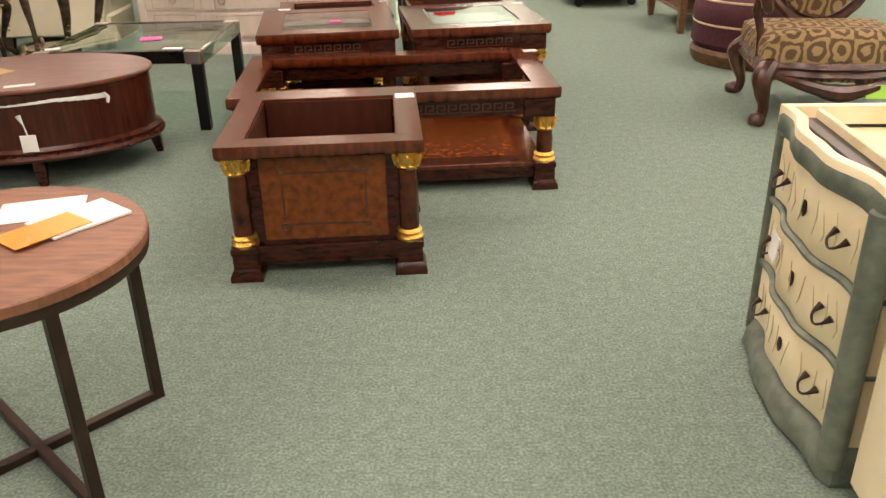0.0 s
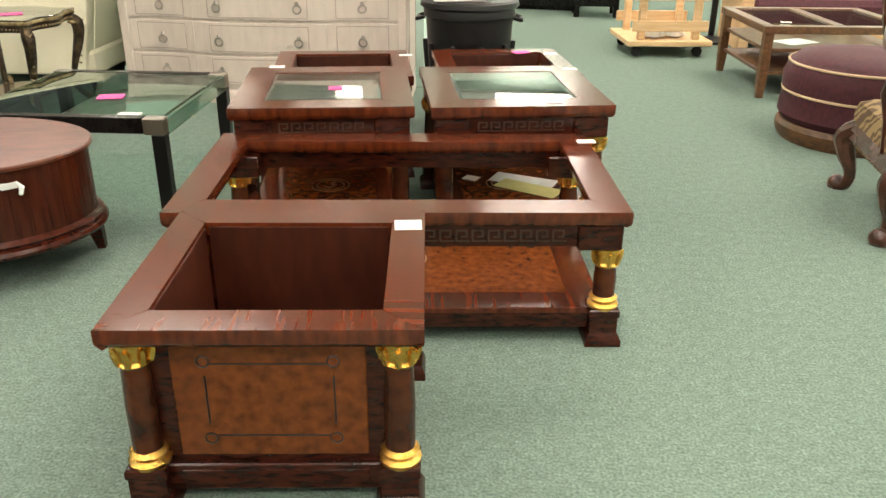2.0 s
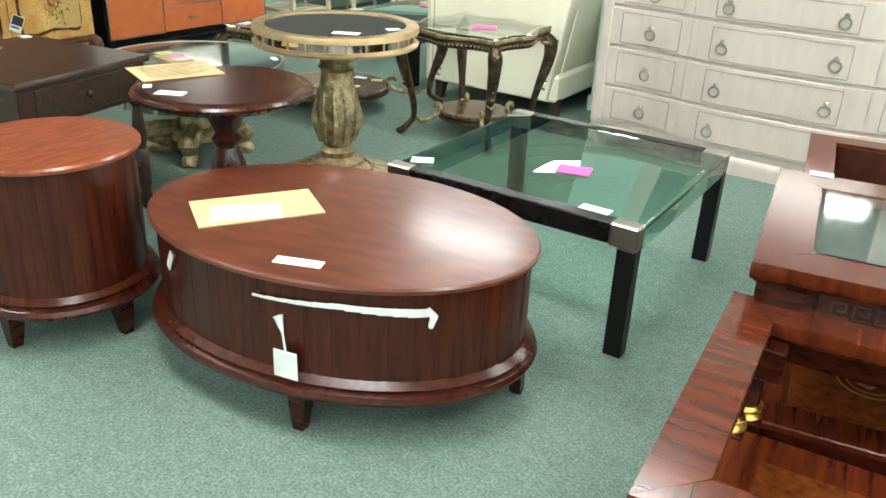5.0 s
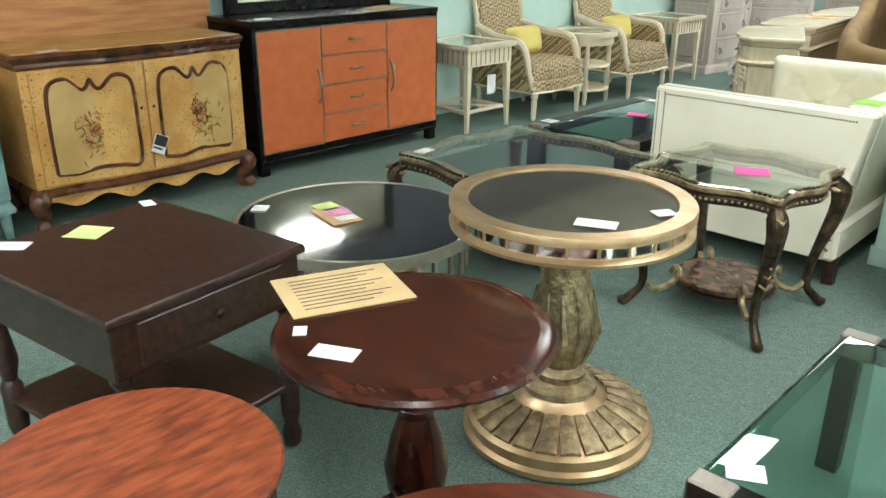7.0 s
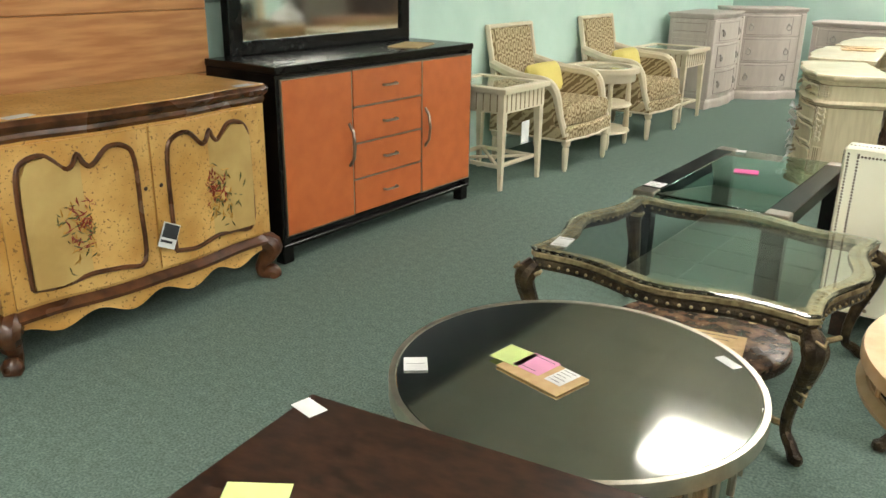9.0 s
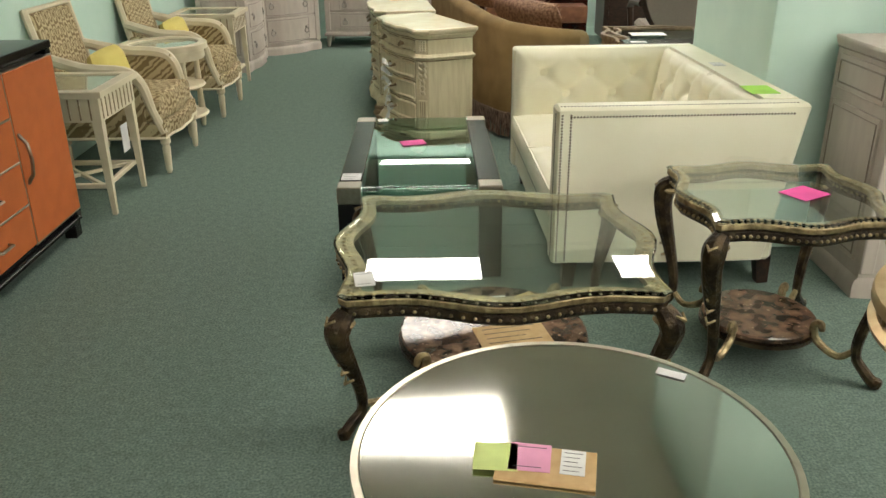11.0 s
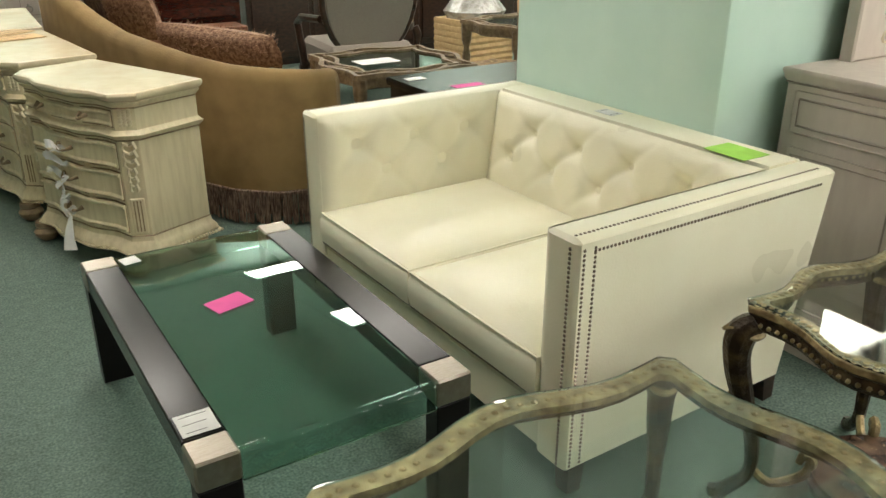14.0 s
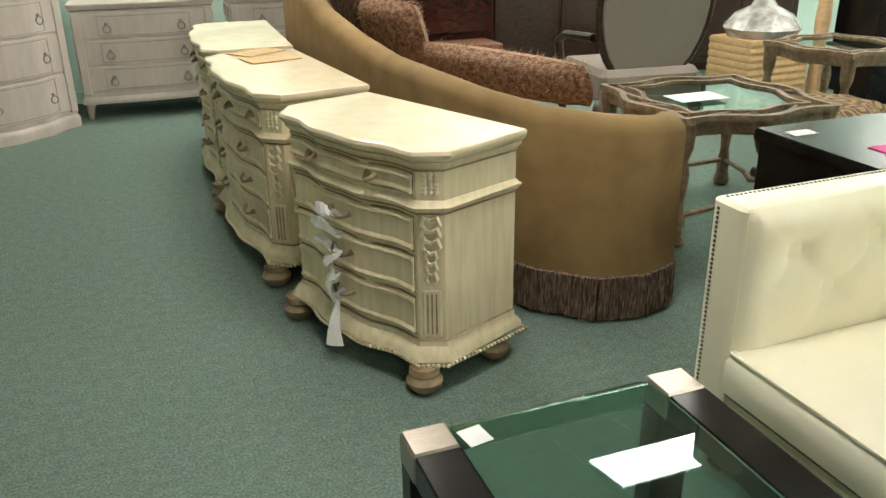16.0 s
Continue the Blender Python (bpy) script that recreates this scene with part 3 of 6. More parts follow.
MAHOG_X = mat("mahogany_cross_grain", (0.040, 0.0075, 0.0032), (0.140, 0.027, 0.0085), 0.17, scale=4, stretch=(0.9, 11, 3), detail=7, lo=0.25, hi=0.78, spec=0.6)
CHESTFLOOR = mat("brown_ply", (0.040, 0.008, 0.003), (0.070, 0.015, 0.006), 0.4, scale=5, stretch=(4, 4, 1))
roman_table("end_table", 0.122, 2.345, 5.5, 0.71, 0.70, 0.51, True, False, "mahogany box end table with gilt columns and open top", "end table")
roman_table("coffee_table", 0.31, 3.225, 5.6, 1.435, 0.86, 0.472, False, False, "long mahogany coffee table with gilt columns, glass missing", "coffee table", 0.115)
roman_table("lamp_table", -0.115, 3.985, 9.5, 0.73, 0.78, 0.58, False, True, "mahogany lamp table with glass inset and greek key apron", "end table", 0.13)
roman_table("lamp_table", 0.675, 4.09, 9.5, 0.74, 0.78, 0.58, False, True, "mahogany lamp table with glass inset, papers on top", "end table", 0.13)
roman_table("end_table", -0.19, 4.755, 10, 0.70, 0.69, 0.52, True, False, "mahogany box end table with open top behind lamp table", "end table")
roman_table("end_table", 0.64, 4.90, 10, 0.70, 0.69, 0.52, True, False, "mahogany box end table with open top beside black bin", "end table")
paper(0.405, 2.61, 0.51, 0.075, 0.07, 8, lines=2)
for x, y, z in ((0.86, 3.79, 0.58), (0.96, 4.44, 0.58), (-0.42, 4.33, 0.58), (0.11, 5.0, 0.52), (0.9, 5.13, 0.52), (0.98, 3.61, 0.472)):
    paper(x, y, z, 0.07, 0.045, 9)
paper(0.74, 5.16, 0.52, 0.09, 0.07, 20, PINK, "sticky_note", "pink sticky note on the mahogany table", cat="note")
paper(-0.06, 3.93, 0.58, 0.06, 0.06, 10, PINK, "sticky_note", "pink sticky note on the glass inset", cat="note")
paper(0.76, 4.13, 0.123, 0.30, 0.13, -20, PAPER, "envelope", "white paper envelope lying on the lower shelf", cat="paper")
paper(0.782, 4.02, 0.126, 0.30, 0.12, -28, YELP, "leaflet", "yellow and brown printed leaflet on the lower shelf", cat="leaflet")
paper(0.519, 4.142, 0.123, 0.07, 0.06, -25)


# ---- oval coffee table and its drum end table ----
def tambour(name, x, y, yaw, a, b, h, top_mat, label, cat, legs):
    th = thing(name, x, y, yaw, label, cat, "oval mahogany suite")
    o = ell(a, b)
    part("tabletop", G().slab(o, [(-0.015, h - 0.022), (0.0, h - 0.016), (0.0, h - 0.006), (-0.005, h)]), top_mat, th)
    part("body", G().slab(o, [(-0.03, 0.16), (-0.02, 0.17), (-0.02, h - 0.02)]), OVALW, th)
    gs = G()
    for i in range(48):
        t = 2 * math.pi * (i + 0.5) / 48
        gs.box(-0.0008, -0.0008, 0.205, 0.0008, 0.0008, h - 0.03, 0.0002, pose((a - 0.021) * math.cos(t), (b - 0.021) * math.sin(t), 0))
    part("groove", gs, MAHOG_D, th, "dark joints between the staves")
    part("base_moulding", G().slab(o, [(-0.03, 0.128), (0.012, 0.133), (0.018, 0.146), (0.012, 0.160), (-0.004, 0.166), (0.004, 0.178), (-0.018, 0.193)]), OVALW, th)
    for i in range(legs):
        t = 2 * math.pi * i / legs + 0.15
        px, py = (a - 0.05) * math.cos(t), (b - 0.05) * math.sin(t)
        part("leg", G().tube([(px, py, 0.145), (px * 1.02, py * 1.02, 0.07), (px * 1.04, py * 1.04, 0)], [0.04, 0.034, 0.022], 4), MAHOG_D, th)
    return th


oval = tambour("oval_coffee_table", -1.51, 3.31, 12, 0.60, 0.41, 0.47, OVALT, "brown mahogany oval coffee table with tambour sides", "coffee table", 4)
gs = G()
for k in range(11):
    t = radians(-90 + 42 * k / 10)
    gs.box(-0.026, -0.002, -0.003 - 0.0009 * k, 0.026, 0.002, 0.004 + 0.0007 * k, 0.001, pose(0.585 * math.cos(t), 0.398 * math.sin(t), 0.408 - 0.002 * abs(k - 5), 0, 0, math.degrees(math.atan2(0.41 * math.cos(t), -0.6 * math.sin(t)))))
gs.tube([(0.41, -0.28, 0.408), (0.425, -0.275, 0.385), (0.42, -0.282, 0.36)], [0.012, 0.026, 0.018], 6, flat=0.4)
gs.box(-0.012, -0.003, -0.035, 0.012, 0.001, 0.035, 0.001, pose(-0.365, -0.302, 0.375, 0, 35, -32))
tagged(part("wrapping_strip", gs, PAPER, oval, "white foam wrapping strip taped to the side"), kind="stuff")
part("hang_tag", G().box(-0.035, -0.004, -0.04, 0.035, 0, 0.04, 0.001, pose(0.075, -0.412, 0.225)).tube([(0.075, -0.412, 0.265), (0.065, -0.405, 0.31), (0.05, -0.40, 0.355)], [0.003, 0.003, 0.014], 5), PAPER, oval, "white hang tag on a string")
tambour("drum_end_table", -2.36, 2.95, 0, 0.27, 0.27, 0.6, DRUMT, "round mahogany drum end table with radial veneer top", "end table", 4)
paper(-1.73, 3.20, 0.47, 0.36, 0.20, 58, MANILA, "envelope", "manila envelopes lying on the oval table", cat="envelope", t=0.004)
paper(-1.72, 3.15, 0.475, 0.2, 0.11, 48, PAPER, "paper_sheet", "white paper folded on the manila envelope", cat="paper")
paper(-1.385, 3.016, 0.47, 0.13, 0.04, 22)

# ---- round table with iron frame ----
th = thing("round_side_table", -0.45, 1.03, 0, "round walnut side table on dark bronze iron frame", "side table")
part("tabletop", G().slab(ell(0.36, 0.36), [(-0.004, 0.57), (0, 0.574), (0, 0.596), (-0.004, 0.6)]), WALNUT, th)
part("rim", G().slab(ell(0.355, 0.355), [(-0.02, 0.545), (0, 0.545), (0, 0.57)]), IRON, th)
for k in range(4):
    m = pose(0, 0, 0, 0, 0, 45 + 90 * k + 3)
    part("leg", G().box(0.315, -0.014, 0, 0.345, 0.014, 0.55, 0.002, m), IRON, th)
    part("floor_bar", G().box(0.0, -0.013, 0.0, 0.318, 0.013, 0.026, 0.002, m), IRON, th)
paper(-0.28, 1.16, 0.6, 0.14, 0.2, -38, PAPER, "booklet", "white booklet lying on the walnut table", cat="booklet", t=0.006)
paper(-0.40, 1.22, 0.6, 0.2, 0.14, 18, PAPER, "paper_sheet", "white paper sheet on the walnut table", cat="paper")
paper(-0.33, 1.08, 0.607, 0.11, 0.19, -35, ORANGEP, "plastic_sleeve", "shiny orange plastic sleeve on white papers", cat="sleeve")

# ---- painted chest with open top ----
th = thing("painted_chest", 1.735, 1.235, -91, "cream painted three-drawer chest with grey-green edges, top removed", "chest of drawers")
W, D, HH = 0.335, 0.44, 0.75
o = bow(W - 0.02, 0.035, D)
part("carcass", G().slab(o, [(-0.012, 0.09), (-0.012, HH - 0.06)]), CREAM, th)
part("plinth", G().slab(o, [(0.018, 0.0), (0.03, 0.02), (0.024, 0.06), (0.008, 0.085), (-0.01, 0.095)]), SAGE, th, "grey-green moulded base")
part("top_rim", G().ring(bow(W + 0.0, 0.045, D + 0.02), bow(W - 0.03, 0.042, D - 0.03), HH - 0.05, HH), CREAM, th, "cream open top rim with waved edge")
part("rim_moulding", G().slab(bow(W - 0.005, 0.042, D + 0.012), [(0.002, HH - 0.075), (0.012, HH - 0.06), (0.012, HH - 0.03), (0.004, HH - 0.018)], cap=False), SAGE, th)
# Solid near-black box paints the shade inside the open gap
part("slot_shade", G().box(-0.27, -0.205, HH - 0.065, 0.27, -0.155, HH - 0.02, 0.003), INLAY, th, "dark box painting the shade of the gap behind the front edge")
part("inner_board", G().box(-0.28, -0.155, HH - 0.065, 0.28, -0.14, HH + 0.004, 0.003), CREAM, th, "raw cream board behind the gap")
for i in range(3):
    z0 = 0.105 + i * 0.195
    z1 = z0 + 0.175
    dr = part("drawer", G().slab([p for p in bow(W - 0.045, 0.04, D + 0.006)], [(-0.004, z0), (0, z0 + 0.006), (0, z1 - 0.006), (-0.004, z1)]), CREAM, th)
    part("drawer_edge", G().slab(bow(W - 0.03, 0.04, D + 0.02), [(-0.006, z1 + 0.001), (0.004, z1 + 0.006), (0.004, z1 + 0.014), (-0.006, z1 + 0.019)]), SAGE, dr, "grey-green bead")
    zc = (z0 + z1) / 2
    for s in (-1, 1):
        part("handle", G().tube([(s * 0.19 - 0.034, -0.240, zc + 0.012), (s * 0.19 - 0.026, -0.262, zc - 0.006), (s * 0.19, -0.268, zc - 0.018), (s * 0.19 + 0.026, -0.262, zc - 0.006), (s * 0.19 + 0.034, -0.242, zc + 0.012)], [0.010, 0.0035, 0.003, 0.0035, 0.010], 7), IRON, dr, "dark bronze bail pull")
    part("keyhole", G().lathe([(0.010, -0.004), (0.012, 0.0), (0.004, 0.004)], 10, m=pose(0, -0.258, zc, 90) @ Matrix.Diagonal((1, 1.9, 1, 1))), IRON, dr)
    gv = G()
    random.seed(i)
    for k in range(9):
        x0 = -0.26 + 0.062 * k + random.uniform(-0.02, 0.02)
        yy = -0.227 - 0.036 * math.sin(math.pi * (x0 + 0.29) / 0.58) ** 2
        gv.tube([(x0, yy, zc - 0.04), (x0 + 0.012, yy, zc - 0.01 + random.uniform(-0.02, 0.02)), (x0 + random.uniform(-0.02, 0.03), yy, zc + 0.05)], [0.0009, 0.0016, 0.0007], 4)
    part("painted_vine", gv, FLORAL, dr, "faint painted vine")
for s in (-1, 1):
    part("corner_post", G().lathe([(0.032 if s > 0 else 0.014, 0.06), (0.032 if s > 0 else 0.014, HH - 0.05)], 12, s * (W - 0.02), -D / 2 - 0.002), SAGE, th, "grey-green fluted corner post")
part("hang_tag", G().box(-0.03, -0.27, 0.39, 0.02, -0.266, 0.47, 0.001, pose(-0.2, 0, 0, 0, 12, 0)), PAPER, th, "printed card tag on a string")
th = thing("cream_cabinet", 1.72, 0.55, -91, "plain cream painted low cabinet beside the painted chest", "cabinet")
part("body", G().box(-0.3, -0.2, 0.06, 0.3, 0.25, 0.72), CREAM, th)
part("plinth", G().box(-0.28, -0.18, 0, 0.28, 0.23, 0.06), IRON, th)


# ---- carved armchair, ottoman ----
def cabriole(x, y, dx, dy, h, r=0.03, foot=1.3):
    return G().tube([(x, y, h), (x + dx * 0.9, y + dy * 0.9, h * 0.82), (x + dx * 0.75, y + dy * 0.75, h * 0.6), (x + dx * 0.2, y + dy * 0.2, h * 0.3), (x + dx * 0.35, y + dy * 0.35, h * 0.1), (x + dx * 0.9, y + dy * 0.9, 0.025), (x + dx * 1.1, y + dy * 1.1, 0.0)],
                    [r * 1.5, r * 1.6, r * 1.25, r * 0.8, r * 0.75, r * foot, r * 0.9], 10)


th = thing("armchair", 2.69, 4.14, -6, "carved walnut armchair with olive gold damask upholstery", "armchair")
th.matrix_basis = th.matrix_basis @ Matrix.Scale(1.05, 4)
part("seat", G().slab(bow(0.36, 0.05, 0.62), [(-0.005, 0.23), (0.01, 0.30), (0.016, 0.38), (0.0, 0.425), (-0.04, 0.455), (-0.12, 0.475), (-0.22, 0.485)]), DAM_G, th, "plump damask seat")
gs = G()
for k in range(2):
    gs.slab(bow(0.375, 0.055, 0.65), [(-0.01, 0.25 + 0.04 * k), (0.012, 0.262 + 0.04 * k), (-0.006, 0.29 + 0.04 * k)])
gs.tube([(-0.3, -0.36, 0.26), (-0.15, -0.40, 0.22), (0, -0.405, 0.19), (0.15, -0.40, 0.22), (0.3, -0.36, 0.26)], [0.015, 0.03, 0.045, 0.03, 0.015], 8)
part("seat_rail", gs, ROCOCO, th, "carved scalloped apron")
for sx, sy in ((-1, -1), (1, -1), (-1, 1), (1, 1)):
    part("leg", cabriole(sx * 0.33, sy * 0.29, sx * 0.05, sy * 0.06, 0.31, 0.034), ROCOCO, th)
part("backrest", G().slab([(0.30 * math.cos(t) * (1 if math.sin(t) > 0 else 0.9), 0.45 * math.sin(t)) for t in [2 * math.pi * i / 32 for i in range(32)]], [(-0.03, -0.05), (0, -0.03), (0, 0.03), (-0.05, 0.06), (-0.12, 0.075)], pose(0, 0.31, 0.90, 78, 0, 0)), DAM_G, th)
part("back_frame", G().tube([(0.33 * math.cos(t), 0.31 + 0.1 * math.sin(t), 0.90 + 0.47 * math.sin(t)) for t in [2 * math.pi * i / 28 for i in range(29)]], 0.03, 8), ROCOCO, th)
for s in (-1, 1):
    part("arm", G().tube([(s * 0.31, 0.28, 0.78), (s * 0.37, 0.05, 0.73), (s * 0.39, -0.18, 0.70), (s * 0.39, -0.26, 0.64), (s * 0.37, -0.24, 0.58), (s * 0.36, -0.19, 0.60)], [0.024, 0.028, 0.032, 0.034, 0.028, 0.014], 8)
         .tube([(s * 0.385, -0.16, 0.68), (s * 0.40, -0.12, 0.56), (s * 0.36, -0.1, 0.44), (s * 0.35, -0.14, 0.32)], [0.026, 0.022, 0.022, 0.032], 8), ROCOCO, th)
part("hang_tag", G().box(0.12, -0.42, 0.17, 0.24, -0.416, 0.24, 0.001), GREENN, th, "small green card tag")

th = thing("ottoman", 2.76, 5.47, 0, "round burgundy velvet ottoman with cream piping, wood base", "ottoman")
th.matrix_basis = th.matrix_basis @ Matrix.Diagonal((1, 1, 1.16, 1))
part("cushion", G().lathe([(0.42, 0.09), (0.455, 0.13), (0.445, 0.24), (0.45, 0.255), (0.455, 0.32), (0.43, 0.385), (0.38, 0.42), (0.2, 0.445), (0.01, 0.45)], 40), WINE, th)
for z, r in ((0.245, 0.447), (0.385, 0.432)):
    part("piping", G().tube([(r * math.cos(t), r * math.sin(t), z) for t in [2 * math.pi * i / 40 for i in range(41)]], 0.007, 6), PIPING, th)
part("base", G().lathe([(0.43, 0.0), (0.45, 0.03), (0.455, 0.07), (0.44, 0.095)], 40), OAK, th, "carved brown wood base ring")

# ---- wood display table with glass, and the crate on a dolly ----
th = thing("display_table", 2.93, 6.95, 4, "brown oak two-shelf display table with glass top panes", "coffee table")
for sx in (-1, 1):
    for sy in (-1, 1):
        part("leg", G().tube([(sx * 0.5, sy * 0.46, 0.5), (sx * 0.5, sy * 0.46, 0.12), (sx * 0.5, sy * 0.46, 0)], [0.042, 0.042, 0.032], 4), OAK, th)
for z in (0.16, 0.32):
    part("shelf", G().box(-0.5, -0.46, z, 0.5, 0.46, z + 0.025), OAK, th)
for y0_, y1_ in ((-0.5, -0.42), (0.42, 0.5)):
    part("top_rail", G().box(-0.54, y0_, 0.45, 0.54, y1_, 0.5), OAK, th)
for x0_ in (-0.54, -0.04, 0.46):
    part("top_rail", G().box(x0_, -0.42, 0.45, x0_ + 0.08, 0.42, 0.5), OAK, th)
for x0_ in (-0.46, 0.04):
    part("pane", G().box(x0_, -0.42, 0.484, x0_ + 0.42, 0.42, 0.492, 0.002), GLASS_G, th).visible_shadow = False
paper(2.62, 6.62, 0.5, 0.07, 0.05, 0)
paper(2.75, 6.75, 0.345, 0.28, 0.2, 30, PAPER, "catalogue", "open printed catalogue on the oak shelf", cat="booklet")

th = thing("furniture_dolly", 2.03, 8.2, 6, "raw pine crate frame on a low wooden dolly", "dolly")
part("deck", G().box(-0.37, -0.36, 0.10, 0.37, 0.36, 0.145), CRATE, th)
for sx in (-1, 1):
    for sy in (-1, 1):
        part("caster", G().lathe([(0.035, -0.02), (0.045, -0.01), (0.045, 0.01), (0.035, 0.02)], 14, m=pose(sx * 0.27, sy * 0.27, 0.045, 90, 0, 0)).box(sx * 0.27 - 0.04, sy * 0.27 - 0.03, 0.085, sx * 0.27 + 0.04, sy * 0.27 + 0.03, 0.1), PLAST, th)
for sx in (-1, 1):
    part("post", G().box(sx * 0.24 - 0.03, -0.3, 0.145, sx * 0.24 + 0.03, -0.24, 0.75), CRATE, th)
    part("post", G().box(sx * 0.24 - 0.03, 0.24, 0.145, sx * 0.24 + 0.03, 0.3, 0.75), CRATE, th)
for y0_ in (-0.325, 0.3):
    for z in (0.22, 0.48):
        part("board", G().box(-0.33, y0_, z, 0.33, y0_ + 0.025, z + 0.09), CRATE, th)
gs = G()
random.seed(4)
for k in range(7):
    gs.lathe([(0.02, 0), (0.09, 0.02), (0.07, 0.07), (0.015, 0.09)], 7, m=pose(random.uniform(-0.16, 0.16), random.uniform(-0.2, 0.1), 0.145, 0, 0, random.uniform(0, 90)))
part("packing_foam", gs, PAPER, th, "crumpled white packing sheets")

# ---- bin ----
th = thing("trash_can", 0.43, 5.55, 0, "large black ribbed plastic trash can with lid", "bin")
part("body", G().lathe([(0.215, 0.0), (0.22, 0.01), (0.262, 0.66), (0.275, 0.665), (0.275, 0.70), (0.268, 0.72)], 32), PLAST, th)
for k in range(10):
    t = 2 * math.pi * k / 10
    part("rib", G().box(-0.012, -0.006, 0.05, 0.012, 0.02, 0.52, 0.003, pose(0.222 * math.cos(t), 0.222 * math.sin(t), 0, 0, 0, math.degrees(t) - 90) @ pose(0, 0, 0, -4.2, 0, 0)), PLAST, th)
part("lid", G().lathe([(0.285, 0.715), (0.295, 0.725), (0.29, 0.75), (0.27, 0.76), (0.26, 0.752), (0.01, 0.754)], 32), PLAST, th)
for s in (-1, 1):
    part("handle", G().tube([(s * 0.262, -0.07, 0.66), (s * 0.31, -0.06, 0.645), (s * 0.31, 0.06, 0.645), (s * 0.262, 0.07, 0.66)], 0.012, 6), PLAST, th)
paper(0.36, 5.5, 0.757, 0.3, 0.2, 12, PAPER, "paper_stack", "stack of white papers on the black lid", cat="paper", t=0.02)
paper(0.50, 5.47, 0.778, 0.12, 0.1, 35, mat("red_card", (0.75, 0.03, 0.02), None, 0.5), "red_card", "small folded red card on the papers", cat="card", t=0.03)
th = thing("cable_coil", 0.80, 5.72, 0, "coil of black cable on the carpet beside bin", "cable")
part("coil", G().tube([((0.09 + 0.006 * (k % 5)) * math.cos(k * 0.5), (0.09 + 0.006 * (k % 7)) * math.sin(k * 0.5), 0.012 + 0.0035 * k) for k in range(56)], 0.01, 6), PLAST, th)

# ---- far furniture past the dolly ----
th = thing("black_cabinet", 1.65, 10.35, 0, "tall black lacquered display cabinet standing far back", "cabinet")
part("body", G().box(-0.25, -0.2, 0.12, 0.25, 0.2, 1.1), LACQ, th)
for sx in (-1, 1):
    for sy in (-1, 1):
        part("leg", G().box(sx * 0.22 - 0.03, sy * 0.17 - 0.03, 0, sx * 0.22 + 0.03, sy * 0.17 + 0.03, 0.12), LACQ, th)
th = thing("settee", 3.6, 8.65, 0, "burgundy upholstered settee with golden oak frame", "sofa")
part("seat", G().box(-0.75, -0.35, 0.2, 0.75, 0.35, 0.45, 0.05), WINE, th)
part("backrest", G().box(-0.75, 0.25, 0.45, 0.75, 0.4, 0.9, 0.05), WINE, th)
part("front_rail", G().box(-0.8, -0.38, 0.13, 0.8, -0.35, 0.24), CRATE, th)
for s in (-1, 1):
    part("arm", G().box(s * 0.8 - 0.05, -0.38, 0.0, s * 0.8 + 0.05, 0.4, 0.6, 0.01), CRATE, th)
th = thing("stool", 2.62, 8.75, 0, "round black stool base standing on the carpet", "stool")
part("base", G().lathe([(0.2, 0), (0.2, 0.02), (0.05, 0.05), (0.03, 0.06), (0.03, 0.5), (0.15, 0.51), (0.16, 0.57), (0.01, 0.58)], 24), PLAST, th)


# ---- black framed glass table ----
def leg_table(name, x, y, yaw, w, d, h, rail, gls, label):
    th = thing(name, x, y, yaw, label, "coffee table")
    a, b = w / 2, d / 2
    for sx in (-1, 1):
        for sy in (-1, 1):
            part("leg", G().box(sx * (a - rail / 2) - rail / 2, sy * (b - 0.03) - 0.03, 0, sx * (a - rail / 2) + rail / 2, sy * (b - 0.03) + 0.03, h - 0.075, 0.003), BLACKM, th)
            part("corner_cap", G().box(sx * (a - rail / 2) - rail / 2 - 0.002, sy * (b - 0.045) - 0.047, h - 0.075, sx * (a - rail / 2) + rail / 2 + 0.002, sy * (b - 0.045) + 0.047, h + 0.001, 0.006), CHROME, th, "brushed nickel corner")
    for s in (-1, 1):
        part("side_rail", G().box(s * (a - rail / 2) - rail / 2, -b + 0.092, h - 0.07, s * (a - rail / 2) + rail / 2, b - 0.092, h, 0.004), LACQ, th)
    # one sheet of glass, bent down over both ends
    R_, drop, t_ = 0.022, 0.082, 0.012

    def bend(k):
        pts = [(-b + k, h - drop)]
        pts += [(-b + R_ - (R_ - k) * math.cos(q), h - 0.002 - R_ + (R_ - k) * math.sin(q)) for q in [i * math.pi / 10 for i in range(6)]]
        return pts + [(-y_, z_) for y_, z_ in pts[::-1]]
    o, i_ = bend(0.0), bend(t_)
    n = len(o)
    xs = (-a + rail + 0.001, a - rail - 0.001)
    vs = [(x_, y_, z_) for x_ in xs for y_, z_ in o + i_]
    fs = []
    for k in range(n - 1):
        fs += [(k, 2 * n + k, 2 * n + k + 1, k + 1), (n + k, n + k + 1, 3 * n + k + 1, 3 * n + k), (k, k + 1, n + k + 1, n + k), (2 * n + k, 3 * n + k, 3 * n + k + 1, 2 * n + k + 1)]
    fs += [(0, n, 3 * n, 2 * n), (n - 1, 3 * n - 1, 4 * n - 1, 2 * n - 1)]
    p = part("glass_top", G().add(vs, fs), gls, th, "thick green glass bent down at both ends")
    p.visible_shadow = False
    return th


